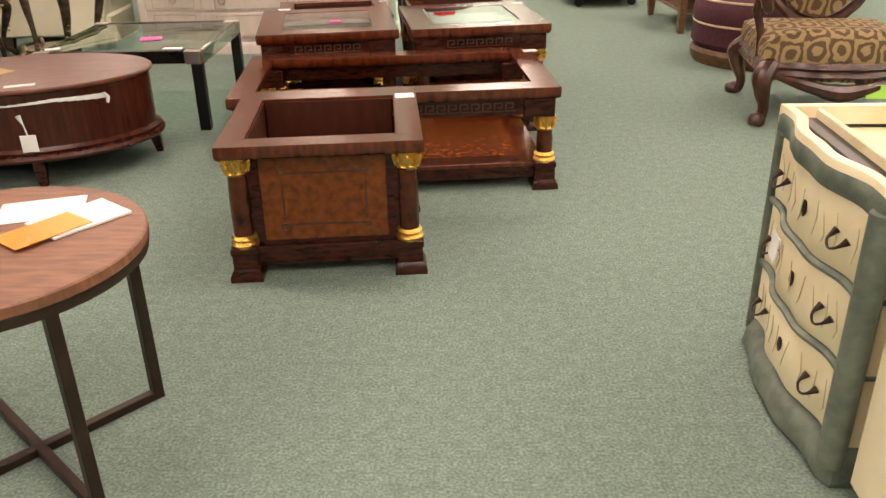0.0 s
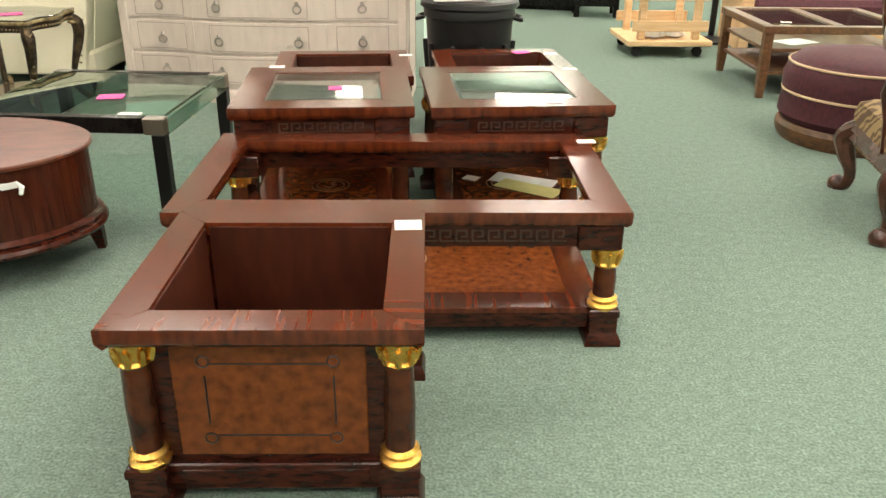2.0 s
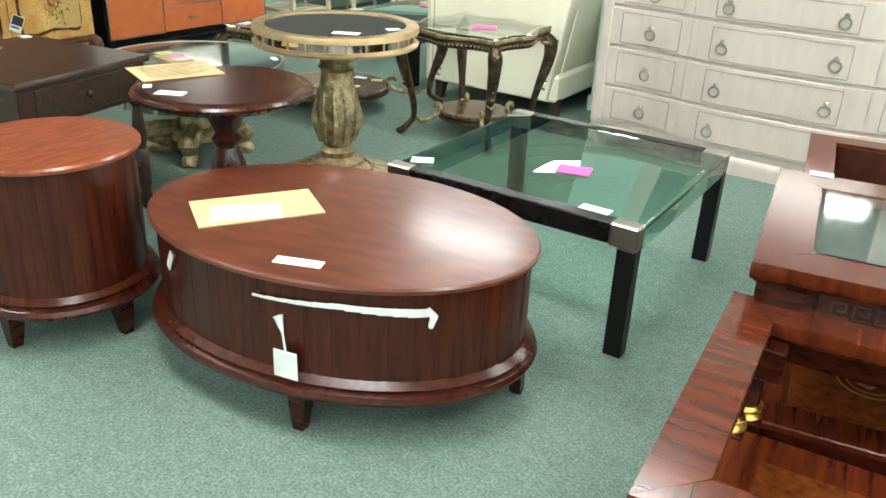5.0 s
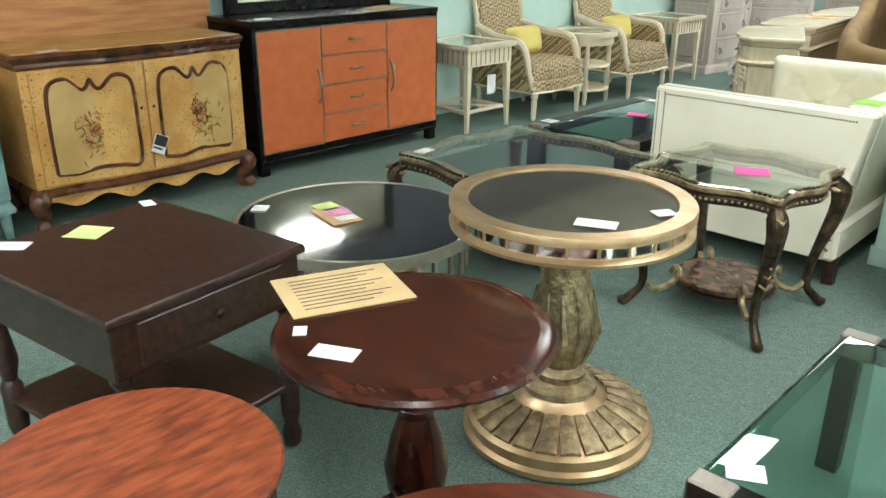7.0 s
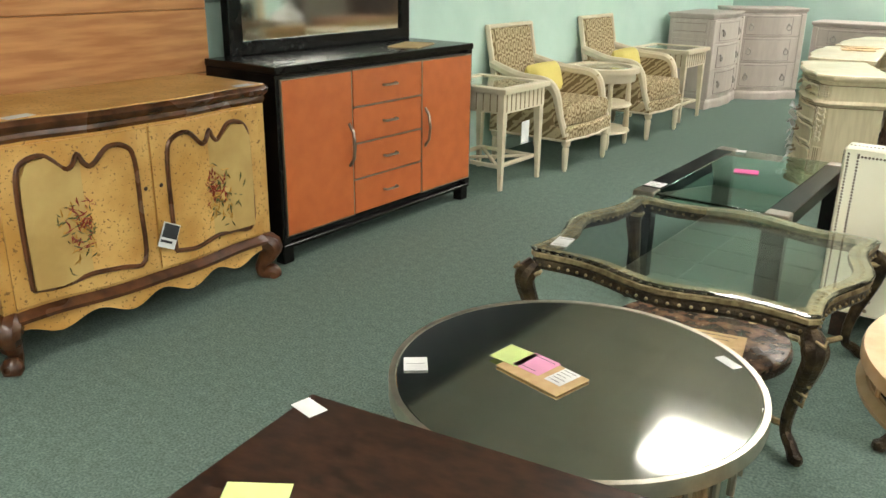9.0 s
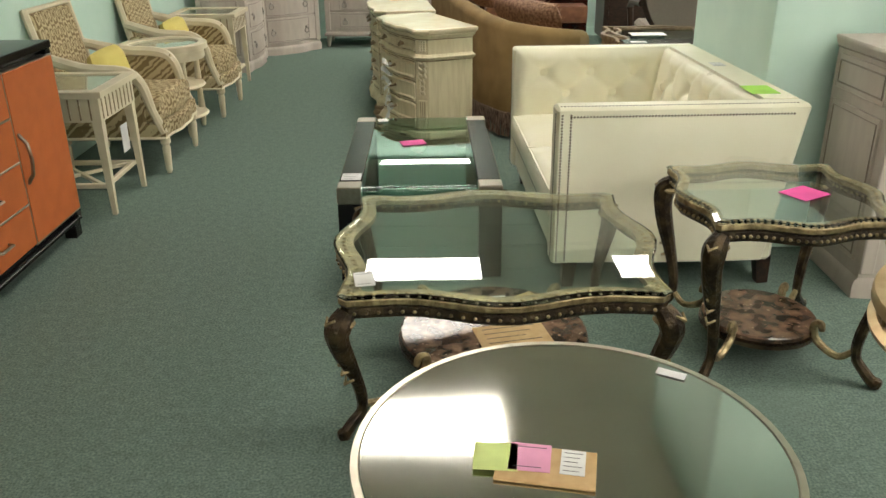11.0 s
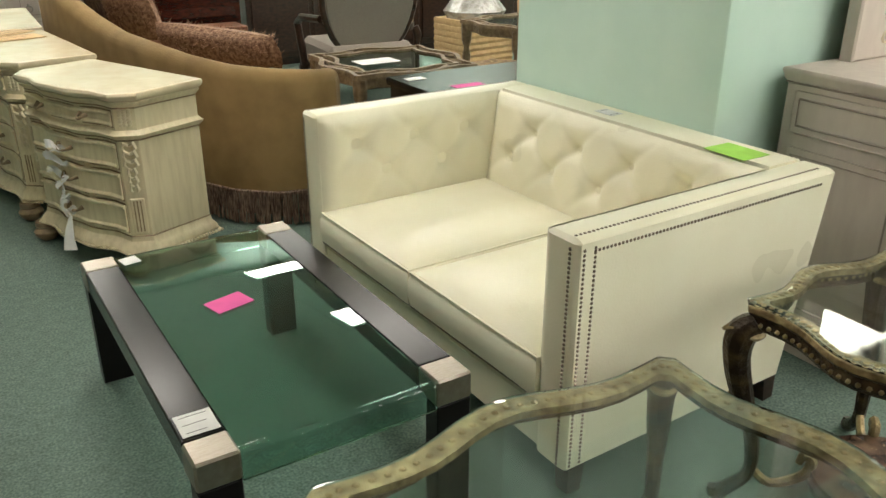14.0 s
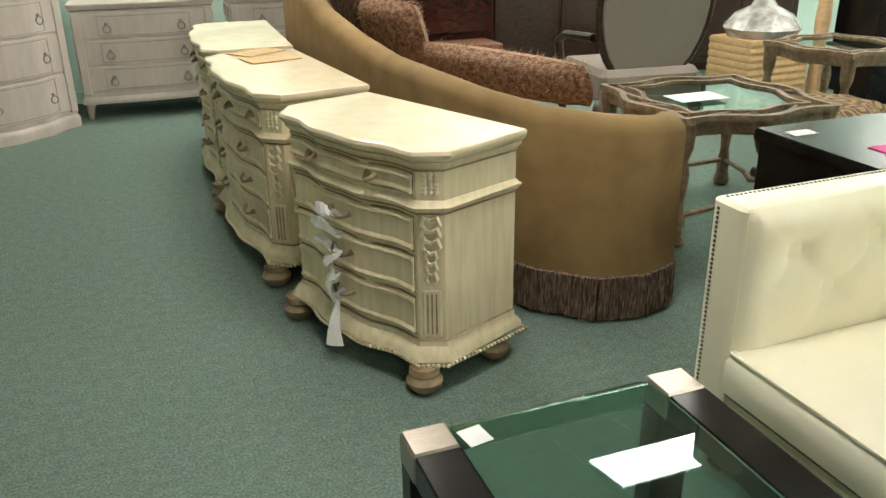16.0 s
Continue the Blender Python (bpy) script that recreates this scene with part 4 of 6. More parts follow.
leg_table("glass_coffee_table", -1.275, 4.30, 1.3 + 90, 0.95, 0.93, 0.45, 0.055, GLASS_G, "square black framed coffee table with green glass top")
leg_table("glass_cocktail_table", -3.735, 6.82, 0.5, 0.70, 1.23, 0.43, 0.10, GLASS_G, "long black coffee table with dark green glass top")
paper(-1.19, 4.19, 0.45, 0.12, 0.09, 15, PINK, "sticky_note", "pink sticky note on the glass table", cat="note")
paper(-0.97, 3.90, 0.45, 0.10, 0.045, 0)
paper(-1.65, 3.915, 0.452, 0.08, 0.06, 30)
paper(-3.773, 6.895, 0.43, 0.12, 0.085, 15, PINK, "sticky_note", "pink sticky note on the dark glass table", cat="note")
paper(-4.03, 6.35, 0.431, 0.085, 0.09, 0, lines=3, label="white printed price tag on the black rail")
paper(-3.95, 7.36, 0.43, 0.055, 0.06, 10)


# ---- bowed taupe dresser with mirror, against the pier ----
def ring_pull(x, y, z, r=0.026, rot=0):
    m = pose(x, y, z, 0, 0, rot)
    return G().lathe([(0.012, -0.008), (0.014, 0.0), (0.006, 0.01)], 10, m=m @ pose(0, -0.004, 0.012, 90)).tube(
        [(r * math.sin(t), -0.014, -r * 0.8 + r * math.cos(t)) for t in [2 * math.pi * i / 16 for i in range(17)]], 0.0055, 6, m)


def face(out, x0, x1, inset=0.0):
    """The stretch of a chest's front between x0 and x1, closed behind."""
    pts = [p for p in out if x0 - 1e-6 <= p[0] <= x1 + 1e-6 and p[1] < 0]

    def at(x):
        fr = [p for p in out if p[1] < 0]
        for p, q in zip(fr, fr[1:]):
            if p[0] <= x <= q[0]:
                return p[1] + (q[1] - p[1]) * (x - p[0]) / (q[0] - p[0])
        return fr[0][1]
    xs = [x0 + (x1 - x0) * i / 8 for i in range(9)]
    return [(x, at(x) - inset) for x in xs] + [(x1, at(x1) + 0.03), (x0, at(x0) + 0.03)], at


def bowed_chest(name, x, y, yaw, w, d, h, rows, cols, material, top_mat, line_mat, label, swell=0.05, pull=PEWTER, plinth=0.09, feet=None, group="", rings=True):
    th = thing(name, x, y, yaw, label, "chest of drawers", group)
    o = bow(w / 2 - 0.02, swell, d - 0.04)
    part("carcass", G().slab(o, [(0, plinth), (0, h - 0.03)]), material, th)
    part("top", G().slab(o, [(0.002, h - 0.045), (0.015, h - 0.035), (0.02, h - 0.02), (0.026, h - 0.012), (0.024, h - 0.004), (0.018, h)]), top_mat, th)
    if feet is None:
        part("plinth", G().slab(o, [(0.016, 0), (0.018, plinth - 0.03), (0.012, plinth - 0.012), (0.0, plinth)]), material, th)
    else:
        part("plinth", G().slab(o, [(0.018, plinth - 0.05), (0.022, plinth - 0.03), (0.012, plinth - 0.012), (0.0, plinth)]), material, th)
        for sx in (-1, 1):
            for sy in (-1, 1):
                if feet == "bun":
                    part("foot", G().lathe([(0.03, 0), (0.05, 0.01), (0.058, 0.035), (0.04, 0.06), (0.055, 0.07), (0.05, plinth - 0.045)], 16, sx * (w / 2 - 0.06), sy * (d / 2 - 0.07)), GLAZE, th, "turned bun foot")
                else:
                    part("foot", G().tube([(sx * (w / 2 - 0.05), sy * (d / 2 - 0.06), plinth - 0.03), (sx * (w / 2 - 0.04), sy * (d / 2 - 0.05), 0)], [0.035, 0.018], 6), material, th)
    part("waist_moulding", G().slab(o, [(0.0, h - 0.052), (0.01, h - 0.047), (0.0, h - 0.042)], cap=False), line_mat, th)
    z1 = h - 0.065
    tot = z1 - plinth - 0.03
    hs = [tot * r for r in rows]
    cx = [-w / 2 + 0.075 + (w - 0.15) * c for c in cols]
    for r, hh in enumerate(hs):
        z0 = z1 - hh
        for a, b in zip(cx, cx[1:]):
            sh, at = face(o, a + 0.006, b - 0.006)
            dr = part("drawer", G().slab(sh, [(0.008, z0 + 0.008), (0.012, z0 + 0.012), (0.012, z1 - 0.012), (0.008, z1 - 0.008)]), material, th)
            g1 = G()
            for zz in (z0 + 0.026, z1 - 0.028):
                g1.tube([(p[0], p[1] - 0.0125, zz) for p in sh[1:8]], 0.0035, 4)
            for xx in (sh[1], sh[7]):
                g1.tube([(xx[0], xx[1] - 0.0125, z0 + 0.026), (xx[0], xx[1] - 0.0125, z1 - 0.028)], 0.0035, 4)
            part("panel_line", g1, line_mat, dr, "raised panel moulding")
            ps = [(a + b) / 2] if (b - a) < 0.5 else [a + (b - a) * 0.2, b - (b - a) * 0.2]
            for px in ps:
                part("pull", ring_pull(px, at(px) - 0.016, (z0 + z1) / 2, 0.026 if rings and w > 0.75 else 0.018), pull, dr, "metal ring pull")
        z1 = z0
    for s in (-1, 1):
        part("side_panel", G().box(s * (w / 2 - 0.021), -d / 2 + 0.07, plinth + 0.06, s * (w / 2 - 0.012), d / 2 - 0.06, h * 0.74, 0.003), material, th)
        for za, zb in ((plinth + 0.06, h * 0.74), (h * 0.79, h - 0.07)):
            ya, yb, xo = -d / 2 + 0.09, d / 2 - 0.08, s * (w / 2 - 0.011)
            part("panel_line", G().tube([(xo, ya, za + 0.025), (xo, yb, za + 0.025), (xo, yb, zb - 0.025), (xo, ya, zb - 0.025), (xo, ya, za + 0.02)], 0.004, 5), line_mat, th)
        part("side_panel", G().box(s * (w / 2 - 0.021), -d / 2 + 0.07, h * 0.79, s * (w / 2 - 0.012), d / 2 - 0.06, h - 0.07, 0.003), material, th)
        part("pilaster", G().box(s * (w / 2 - 0.047) - 0.03, -d / 2 + 0.004, plinth + 0.02, s * (w / 2 - 0.047) + 0.03, -d / 2 + 0.05, h - 0.055, 0.006), material, th)
    return th


wd = bowed_chest("dresser", -0.965, 6.22, 0, 1.97, 0.54, 1.0, [0.22, 0.26, 0.27, 0.25], [0, 0.255, 0.745, 1], TAUPE, TAUPE, TAUPE_D, "wide taupe painted dresser with bowed drawers and ring pulls", 0.10)
th = thing("dresser_mirror", -0.965, 6.44, 0, "taupe framed dresser mirror with carved scroll panel", "mirror", z=1.0)
part("frame", G().ring([(-0.72, 0), (0.72, 0), (0.72, 0.95), (-0.72, 0.95)], [(-0.58, 0.14), (0.58, 0.14), (0.58, 0.82), (-0.58, 0.82)], -0.02, 0.03, 0.006, pose(0, 0, 0, 90)), TAUPE, th)
part("mirror_pane", G().box(-0.59, 0.0, 0.13, 0.59, 0.012, 0.83, 0.001), MIRROR, th)
gs = G()
for k in range(14):
    cx_ = -0.55 + 0.085 * k
    gs.tube([(cx_ + 0.03 * math.cos(t) * (1 - t / 9), -0.032, 0.07 + 0.03 * math.sin(t) * (1 - t / 9)) for t in [i * 0.6 for i in range(12)]], 0.005, 5)
part("scroll_carving", gs, WHITEP, th, "pale carved scrolls")

# ---- tufted tuxedo sofa ----
sofa = thing("loveseat", -2.70, 6.845, -88.5, "cream leather tufted loveseat with nailhead trim, two cushions", "sofa")
SW, SD, SH = 0.77, 0.505, 0.79


def bar(x0, y0, x1, y1, z0, z1, r=0.03):
    return G().box(x0, y0, z0, x1, y1, z1, r)


part("base", bar(-SW + 0.02, -SD + 0.02, SW - 0.02, SD - 0.06, 0.11, 0.28, 0.02), LEATHER, sofa)
TUFT = [(u, z) for r_, z in enumerate((0.54, 0.66)) for u in [(-0.52 + 0.26 * k + 0.13 * (r_ % 2)) for k in range(5 - r_ % 2)]]


def tufted(x0, x1, z0, z1, tufts, nx, nz, m):
    """A padded panel facing negative y, drawn in at its buttons and along the pleats between them."""
    vs, fs = [], []
    for j in range(nz + 1):
        for i in range(nx + 1):
            x, z = x0 + (x1 - x0) * i / nx, z0 + (z1 - z0) * j / nz
            e = min(x - x0, x1 - x, (z1 - z)) / 0.05
            d = 0.035 * min(1, max(0, e)) ** 0.5
            for u, w_ in tufts:
                q = math.hypot(x - u, z - w_)
                d -= 0.034 * math.exp(-(q / 0.040) ** 2)
                for sgn in (-1, 1):
                    # pleats run down and up at a slant from each button
                    a, b = x - u, z - w_
                    t = (a * 0.735 * sgn + b * 0.678)
                    p = abs(a * 0.678 - b * 0.735 * sgn)
                    if -0.16 < t < 0.16:
                        d -= 0.009 * math.exp(-(p / 0.016) ** 2) * (1 - abs(t) / 0.16) ** 0.5
            vs.append((x, -d, z))
    for j in range(nz):
        for i in range(nx):
            k = j * (nx + 1) + i
            fs.append((k, k + 1, k + nx + 2, k + nx + 1))
    return G().add(vs, fs, m)


part("back_frame", G().slab([(SD - 0.27, 0.13), (SD - 0.11, 0.13), (SD, SH - 0.01), (SD - 0.01, SH), (SD - 0.15, SH)], [(0, -SW + 0.12), (0, SW - 0.12)], Matrix(((0, 0, 1, 0), (1, 0, 0, 0), (0, 1, 0, 0), (0, 0, 0, 1)))), LEATHER, sofa)
part("back_padding", tufted(-SW + 0.12, SW - 0.12, 0.40, SH - 0.002, TUFT, 112, 36, pose(0, SD - 0.225, 0.40, -9) @ pose(0, 0, -0.40)), LEATHER, sofa, "button-tufted back padding")
for s in (-1, 1):
    arm = part("arm", G().slab([(-SD + 0.012, 0.12), (SD - 0.12, 0.12), (SD - 0.11, 0.13), (SD, SH - 0.012), (SD - 0.012, SH), (-SD + 0.012, SH), (-SD, SH - 0.012), (-SD, 0.132)],
                              [(-0.012, 0.0), (-0.004, 0.010), (0, 0.022), (0, 0.102), (-0.004, 0.114), (-0.010, 0.122)], Matrix(((0, 0, 1, SW - 0.12 if s > 0 else -SW - 0.002), (1, 0, 0, 0), (0, 1, 0, 0), (0, 0, 0, 1)))), LEATHER, sofa)
    part("arm_padding", tufted(-0.415, 0.415, 0.40, SH - 0.004, [(-0.13, 0.54), (0.13, 0.54), (0.0, 0.66), (-0.26, 0.66), (0.24, 0.66)], 60, 26, pose(s * (SW - 0.118), -0.08, 0, 0, 0, -90 * s)), LEATHER, arm, "button-tufted inner arm")
    gs = G()
    for xo in ((-0.026,) if s > 0 else (0.026,)):
        for k in range(52):
            gs.lathe([(0.0055, 0), (0.003, 0.003)], 5, m=pose(s * SW + xo, -SD - 0.0005, 0.14 + 0.0122 * k, 90))
    for k in range(52):
        gs.lathe([(0.0055, 0), (0.003, 0.003)], 5, m=pose(s * SW + s * 0.0015, -SD + 0.02, 0.14 + 0.0122 * k, 0, 90 * s))
        gs.lathe([(0.0055, 0), (0.003, 0.003)], 5, m=pose(s * SW + s * 0.0015, -SD + 0.055, 0.14 + 0.0122 * k, 0, 90 * s))
    for k in range(70):
        gs.lathe([(0.0055, 0), (0.003, 0.003)], 5, m=pose(s * SW - s * 0.03, -SD + 0.02 + 0.0136 * k, SH - 0.0005))
        gs.lathe([(0.0055, 0), (0.003, 0.003)], 5, m=pose(s * SW + s * 0.0015, -SD + 0.055 + 0.0128 * k, SH - 0.035, 0, 90 * s))
    tagged(part("nailhead_trim", gs, NAIL, arm, "rows of small nickel nailheads"), kind="stuff")
for s in (-1, 1):
    cu = part("seat_cushion", G().slab(rect(s * 0.325 - 0.318, -SD + 0.0, s * 0.325 + 0.318, SD - 0.225, 6), [(-0.02, 0.28), (0.0, 0.295), (0.008, 0.34), (0.006, 0.39), (-0.015, 0.418), (-0.05, 0.436), (-0.11, 0.450), (-0.2, 0.458), (-0.26, 0.46)]), LEATHER, sofa, "plump boxed leather seat cushion")
    for z in (0.296, 0.414):
        o = rect(s * 0.325 - 0.315, -SD + 0.003, s * 0.325 + 0.315, SD - 0.225, 4)
        part("piping", G().tube([(p[0], p[1], z) for p in o + o[:1]], 0.005, 5), NAIL if z < 0.3 else LEATHER, cu)
for sx in (-1, 1):
    for sy in (-1, 1):
        part("leg", G().tube([(sx * (SW - 0.07), sy * (SD - 0.09), 0.13), (sx * (SW - 0.06), sy * (SD - 0.08), 0)], [0.045, 0.033], 4), DKWOOD, sofa)
paper(-2.29, 6.36, 0.79, 0.12, 0.16, 0, GREENN, "sticky_note", "bright green note on the sofa back", cat="note")
paper(-2.28, 6.95, 0.79, 0.06, 0.09, 0, lines=2, label="white price label on the sofa back")


# ---- carved metal tables with glass tops and marble shelves ----
def ornate_table(name, x, y, hx, hy, h, wave, label, marble_r):
    th = thing(name, x, y, 0, label, "coffee table" if h < 0.55 else "end table", "carved bronze table set")
    o = serp(hx, hy, wave)
    part("rim", G().ring(o, scale_out(o, 0.885), h - 0.03, h - 0.012, 0.003), SILVERG, th, "antique gold carved rim")
    gs = G()
    gs.slab(o, [(-0.012, h - 0.075), (-0.004, h - 0.06), (-0.008, h - 0.04), (0.0, h - 0.03)], cap=False)
    part("apron", gs, BRONZE, th, "dark bronze carved apron")
    gb = G()
    n = len(o)
    for i in range(n):
        p, q = Vector(o[i]), Vector(o[(i + 1) % n])
        for t in (0.25, 0.75):
            c = p.lerp(q, t)
            gb.lathe([(0.011, -0.006), (0.009, 0.004), (0.003, 0.008)], 6, m=pose(c.x * 0.942, c.y * 0.942, h - 0.016))
            gb.lathe([(0.0065, -0.004), (0.005, 0.002), (0.002, 0.004)], 6, m=pose(c.x * 0.995, c.y * 0.995, h - 0.056, 90, 0, math.degrees(math.atan2(q.y - p.y, q.x - p.x))))
    tagged(part("beading", gb, SILVERG, th, "row of carved gold beads"), kind="stuff")
    p = part("glass_top", G().slab(o, [(-0.004, h - 0.011), (0.004, h - 0.008), (0.004, h - 0.003), (-0.012, h)]), GLASS, th, "shaped clear glass with bevelled edge")
    p.data.set_sharp_from_angle(angle=radians(7))
    p.visible_shadow = False
    for sx in (-1, 1):
        for sy in (-1, 1):
            lx, ly = sx * (hx - 0.045), sy * (hy - 0.045)
            ux, uy = sx * 0.7071, sy * 0.7071
            leg = part("leg", G().tube([(lx, ly, h - 0.06), (lx + ux * 0.035, ly + uy * 0.035, h - 0.10), (lx + ux * 0.03, ly + uy * 0.03, h * 0.68), (lx - ux * 0.03, ly - uy * 0.03, h * 0.36), (lx - ux * 0.04, ly - uy * 0.04, h * 0.17), (lx + ux * 0.0, ly + uy * 0.0, 0.05), (lx + ux * 0.035, ly + uy * 0.035, 0.022), (lx + ux * 0.045, ly + uy * 0.045, 0.04)],
                                       [0.030, 0.040, 0.033, 0.020, 0.017, 0.019, 0.022, 0.014], 9), BRONZE, th, "cabriole leg with scroll foot")
            gl = G()
            for k in range(7):
                f = k / 6
                zz = h * (0.88 - 0.45 * f)
                oo = 0.055 - 0.055 * f
                gl.tube([(lx + ux * oo - uy * 0.018, ly + uy * oo + ux * 0.018, zz), (lx + ux * (oo + 0.02), ly + uy * (oo + 0.02), zz - 0.012), (lx + ux * oo + uy * 0.018, ly + uy * oo - ux * 0.018, zz)], [0.004, 0.007, 0.004], 5)
            gl.lathe([(0.03, 0), (0.036, 0.01), (0.028, 0.022)], 10, lx + ux * 0.01, ly + uy * 0.01)
            gl.v = [(a, b, c + (h - 0.1 if i >= len(gl.v) - 30 else 0)) for i, (a, b, c) in enumerate(gl.v)]
            tagged(part("leaf_carving", gl, SILVERG, leg, "gold leaf carving on the knee"), kind="stuff")
            ex, ey = ux * marble_r * 0.98, uy * marble_r * 0.98
            part("scroll_bracket", G().tube([(lx - ux * 0.04, ly - uy * 0.04, h * 0.2), ((lx + ex) / 2, (ly + ey) / 2, 0.075), (ex * 1.1, ey * 1.1, 0.11), (ex * 1.02, ey * 1.02, 0.16), (ex * 1.12, ey * 1.12, 0.175), (ex * 1.17, ey * 1.17, 0.15)], [0.011, 0.013, 0.014, 0.015, 0.014, 0.01], 7), SILVERG, th, "curled gold bracket")
    part("marble_shelf", G().lathe([(marble_r - 0.008, 0.118), (marble_r, 0.124), (marble_r, 0.138), (marble_r - 0.006, 0.142)], 40), MARBLE, th, "round brown emperador marble shelf")
    part("shelf_band", G().lathe([(marble_r - 0.02, 0.095), (marble_r + 0.006, 0.10), (marble_r + 0.006, 0.115), (marble_r - 0.02, 0.118)], 40), BRONZE, th)
    return th


ornate_table("bronze_coffee_table", -3.465, 5.49, 0.508, 0.475, 0.49, 0.035, "antique bronze coffee table with glass top and marble shelf", 0.33)
ornate_table("bronze_end_table", -2.49, 5.58, 0.32, 0.32, 0.615, 0.028, "antique bronze end table with glass top and marble shelf", 0.20)
paper(-2.42, 5.53, 0.616, 0.13, 0.11, 30, PINK, "sticky_note", "pink sticky note on the glass end table", cat="note")
paper(-3.88, 5.16, 0.491, 0.06, 0.1, 10, lines=2)
paper(-3.40, 5.42, 0.142, 0.25, 0.18, 12, KRAFT, "cardboard_note", "brown cardboard with handwriting on the marble shelf", lines=5, cat="note", t=0.004)
paper(-3.44, 5.70, 0.142, 0.08, 0.05, 10)
paper(-3.32, 5.72, 0.142, 0.07, 0.06, 35, MANILA)

# ---- mirrored round tables ----
th = thing("mirrored_coffee_table", -3.385, 4.33, 0, "round mirrored coffee table with champagne gold rim and drum", "coffee table")
R = 0.46
part("mirror_top", G().lathe([(R - 0.017, 0.470), (R - 0.017, 0.477), (R - 0.02, 0.4785)], 64), MIRROR, th)
part("rim", G().ring(ell(R, R, 64), ell(R - 0.016, R - 0.016, 64), 0.44, 0.48, 0.004), SILV, th)
part("drum", G().lathe([(R - 0.06, 0.30), (R - 0.05, 0.31), (R - 0.05, 0.44)], 48), MIRROR_A, th, "antiqued mirror drum")
for k in range(28):
    t = 2 * math.pi * k / 28
    part("pilaster", G().box(-0.008, -0.006, 0.305, 0.008, 0.006, 0.44, 0.002, pose((R - 0.048) * math.cos(t), (R - 0.048) * math.sin(t), 0, 0, 0, math.degrees(t) + 90)), SILV, th)
part("pedestal", G().lathe([(0.10, 0.06), (0.13, 0.08), (0.12, 0.11), (0.085, 0.14), (0.08, 0.2), (0.14, 0.25), (0.16, 0.27), (R - 0.06, 0.30)], 24), SILVERG, th, "antique silver pedestal")
for k in range(4):
    part("foot", cabriole(0.09, 0, 0.16, 0, 0.13, 0.032), SILVERG, th, "splayed scroll foot").matrix_basis = pose(0, 0, 0, 0, 0, 40 + 90 * k)
paper(-3.445, 4.275, 0.48, 0.2, 0.12, -12, KRAFT, "cardboard_note", "brown cardboard piece with notes on the mirror top", cat="note", t=0.004)
paper(-3.475, 4.30, 0.485, 0.085, 0.09, -10, PALEPINK, "sticky_note", "pale pink sticky note on brown cardboard", lines=2, cat="note")
paper(-3.545, 4.305, 0.485, 0.09, 0.09, -6, LIME, "sticky_note", "pale lime sticky note on brown cardboard", cat="note")
paper(-3.39, 4.28, 0.485, 0.05, 0.08, -12, lines=5, label="white barcode label on brown cardboard")
paper(-3.10, 4.62, 0.48, 0.07, 0.03, -30)
paper(-3.72, 4.12, 0.48, 0.06, 0.07, 40, lines=1)

th = thing("mirrored_pedestal_table", -2.42, 4.33, 0, "round mirrored pedestal table with gold rim and carved base", "side table")
R = 0.353
part("mirror_top", G().lathe([(R - 0.055, 0.768), (R - 0.055, 0.774), (R - 0.058, 0.775)], 64), SMOKED, th, "smoky antiqued mirror top")
part("rim", G().ring(ell(R, R, 64), ell(R - 0.053, R - 0.053, 64), 0.755, 0.78, 0.008), CHAMP, th, "wide champagne gold rim")
part("mirror_band", G().lathe([(R - 0.02, 0.718), (R - 0.02, 0.755)], 48), MIRROR_A, th, "band of antiqued mirror tiles")
part("lower_rim", G().lathe([(R - 0.04, 0.695), (R - 0.002, 0.70), (R, 0.71), (R - 0.015, 0.72)], 64), CHAMP, th)
for k in range(26):
    t = 2 * math.pi * k / 26
    part("divider", G().box(-0.004, -0.003, 0.716, 0.004, 0.003, 0.756, 0.001, pose((R - 0.019) * math.cos(t), (R - 0.019) * math.sin(t), 0, 0, 0, math.degrees(t) + 90)), CHAMP, th)
part("column", G().lathe([(0.12, 0.16), (0.115, 0.18), (0.075, 0.20), (0.08, 0.225), (0.06, 0.245), (0.085, 0.29), (0.105, 0.36), (0.10, 0.43), (0.075, 0.52), (0.065, 0.58), (0.085, 0.60), (0.07, 0.62), (0.10, 0.67), (0.16, 0.697)], 32), SILVERG, th, "carved silver baluster column")
gs = G()
for k in range(12):
    t = 2 * math.pi * k / 12
    gs.tube([(0.078 * math.cos(t), 0.078 * math.sin(t), 0.27), (0.104 * math.cos(t + 0.12), 0.104 * math.sin(t + 0.12), 0.36), (0.082 * math.cos(t), 0.082 * math.sin(t), 0.50)], [0.006, 0.017, 0.004], 6)
tagged(part("acanthus_carving", gs, SILVERG, th, "carved acanthus leaves round the column"), kind="stuff")
part("base", G().lathe([(0.285, 0), (0.30, 0.015), (0.30, 0.03), (0.285, 0.04), (0.29, 0.075), (0.27, 0.09), (0.2, 0.12), (0.14, 0.14), (0.12, 0.165)], 48), CHAMP, th, "round gold stepped base")
gs = G()
for k in range(24):
    t = 2 * math.pi * k / 24
    c, s_ = math.cos(t), math.sin(t)
    gs.tube([(0.275 * c, 0.275 * s_, 0.09), (0.22 * c, 0.22 * s_, 0.118), (0.15 * c, 0.15 * s_, 0.142)], [0.034, 0.032, 0.016], 6, flat=0.4)
tagged(part("base_carving", gs, SILVERG, th, "carved leaf ring on the base"), kind="stuff")
paper(-2.235, 4.183, 0.78, 0.11, 0.06, 25, lines=1)
paper(-2.157, 4.388, 0.78, 0.06, 0.05, 60)

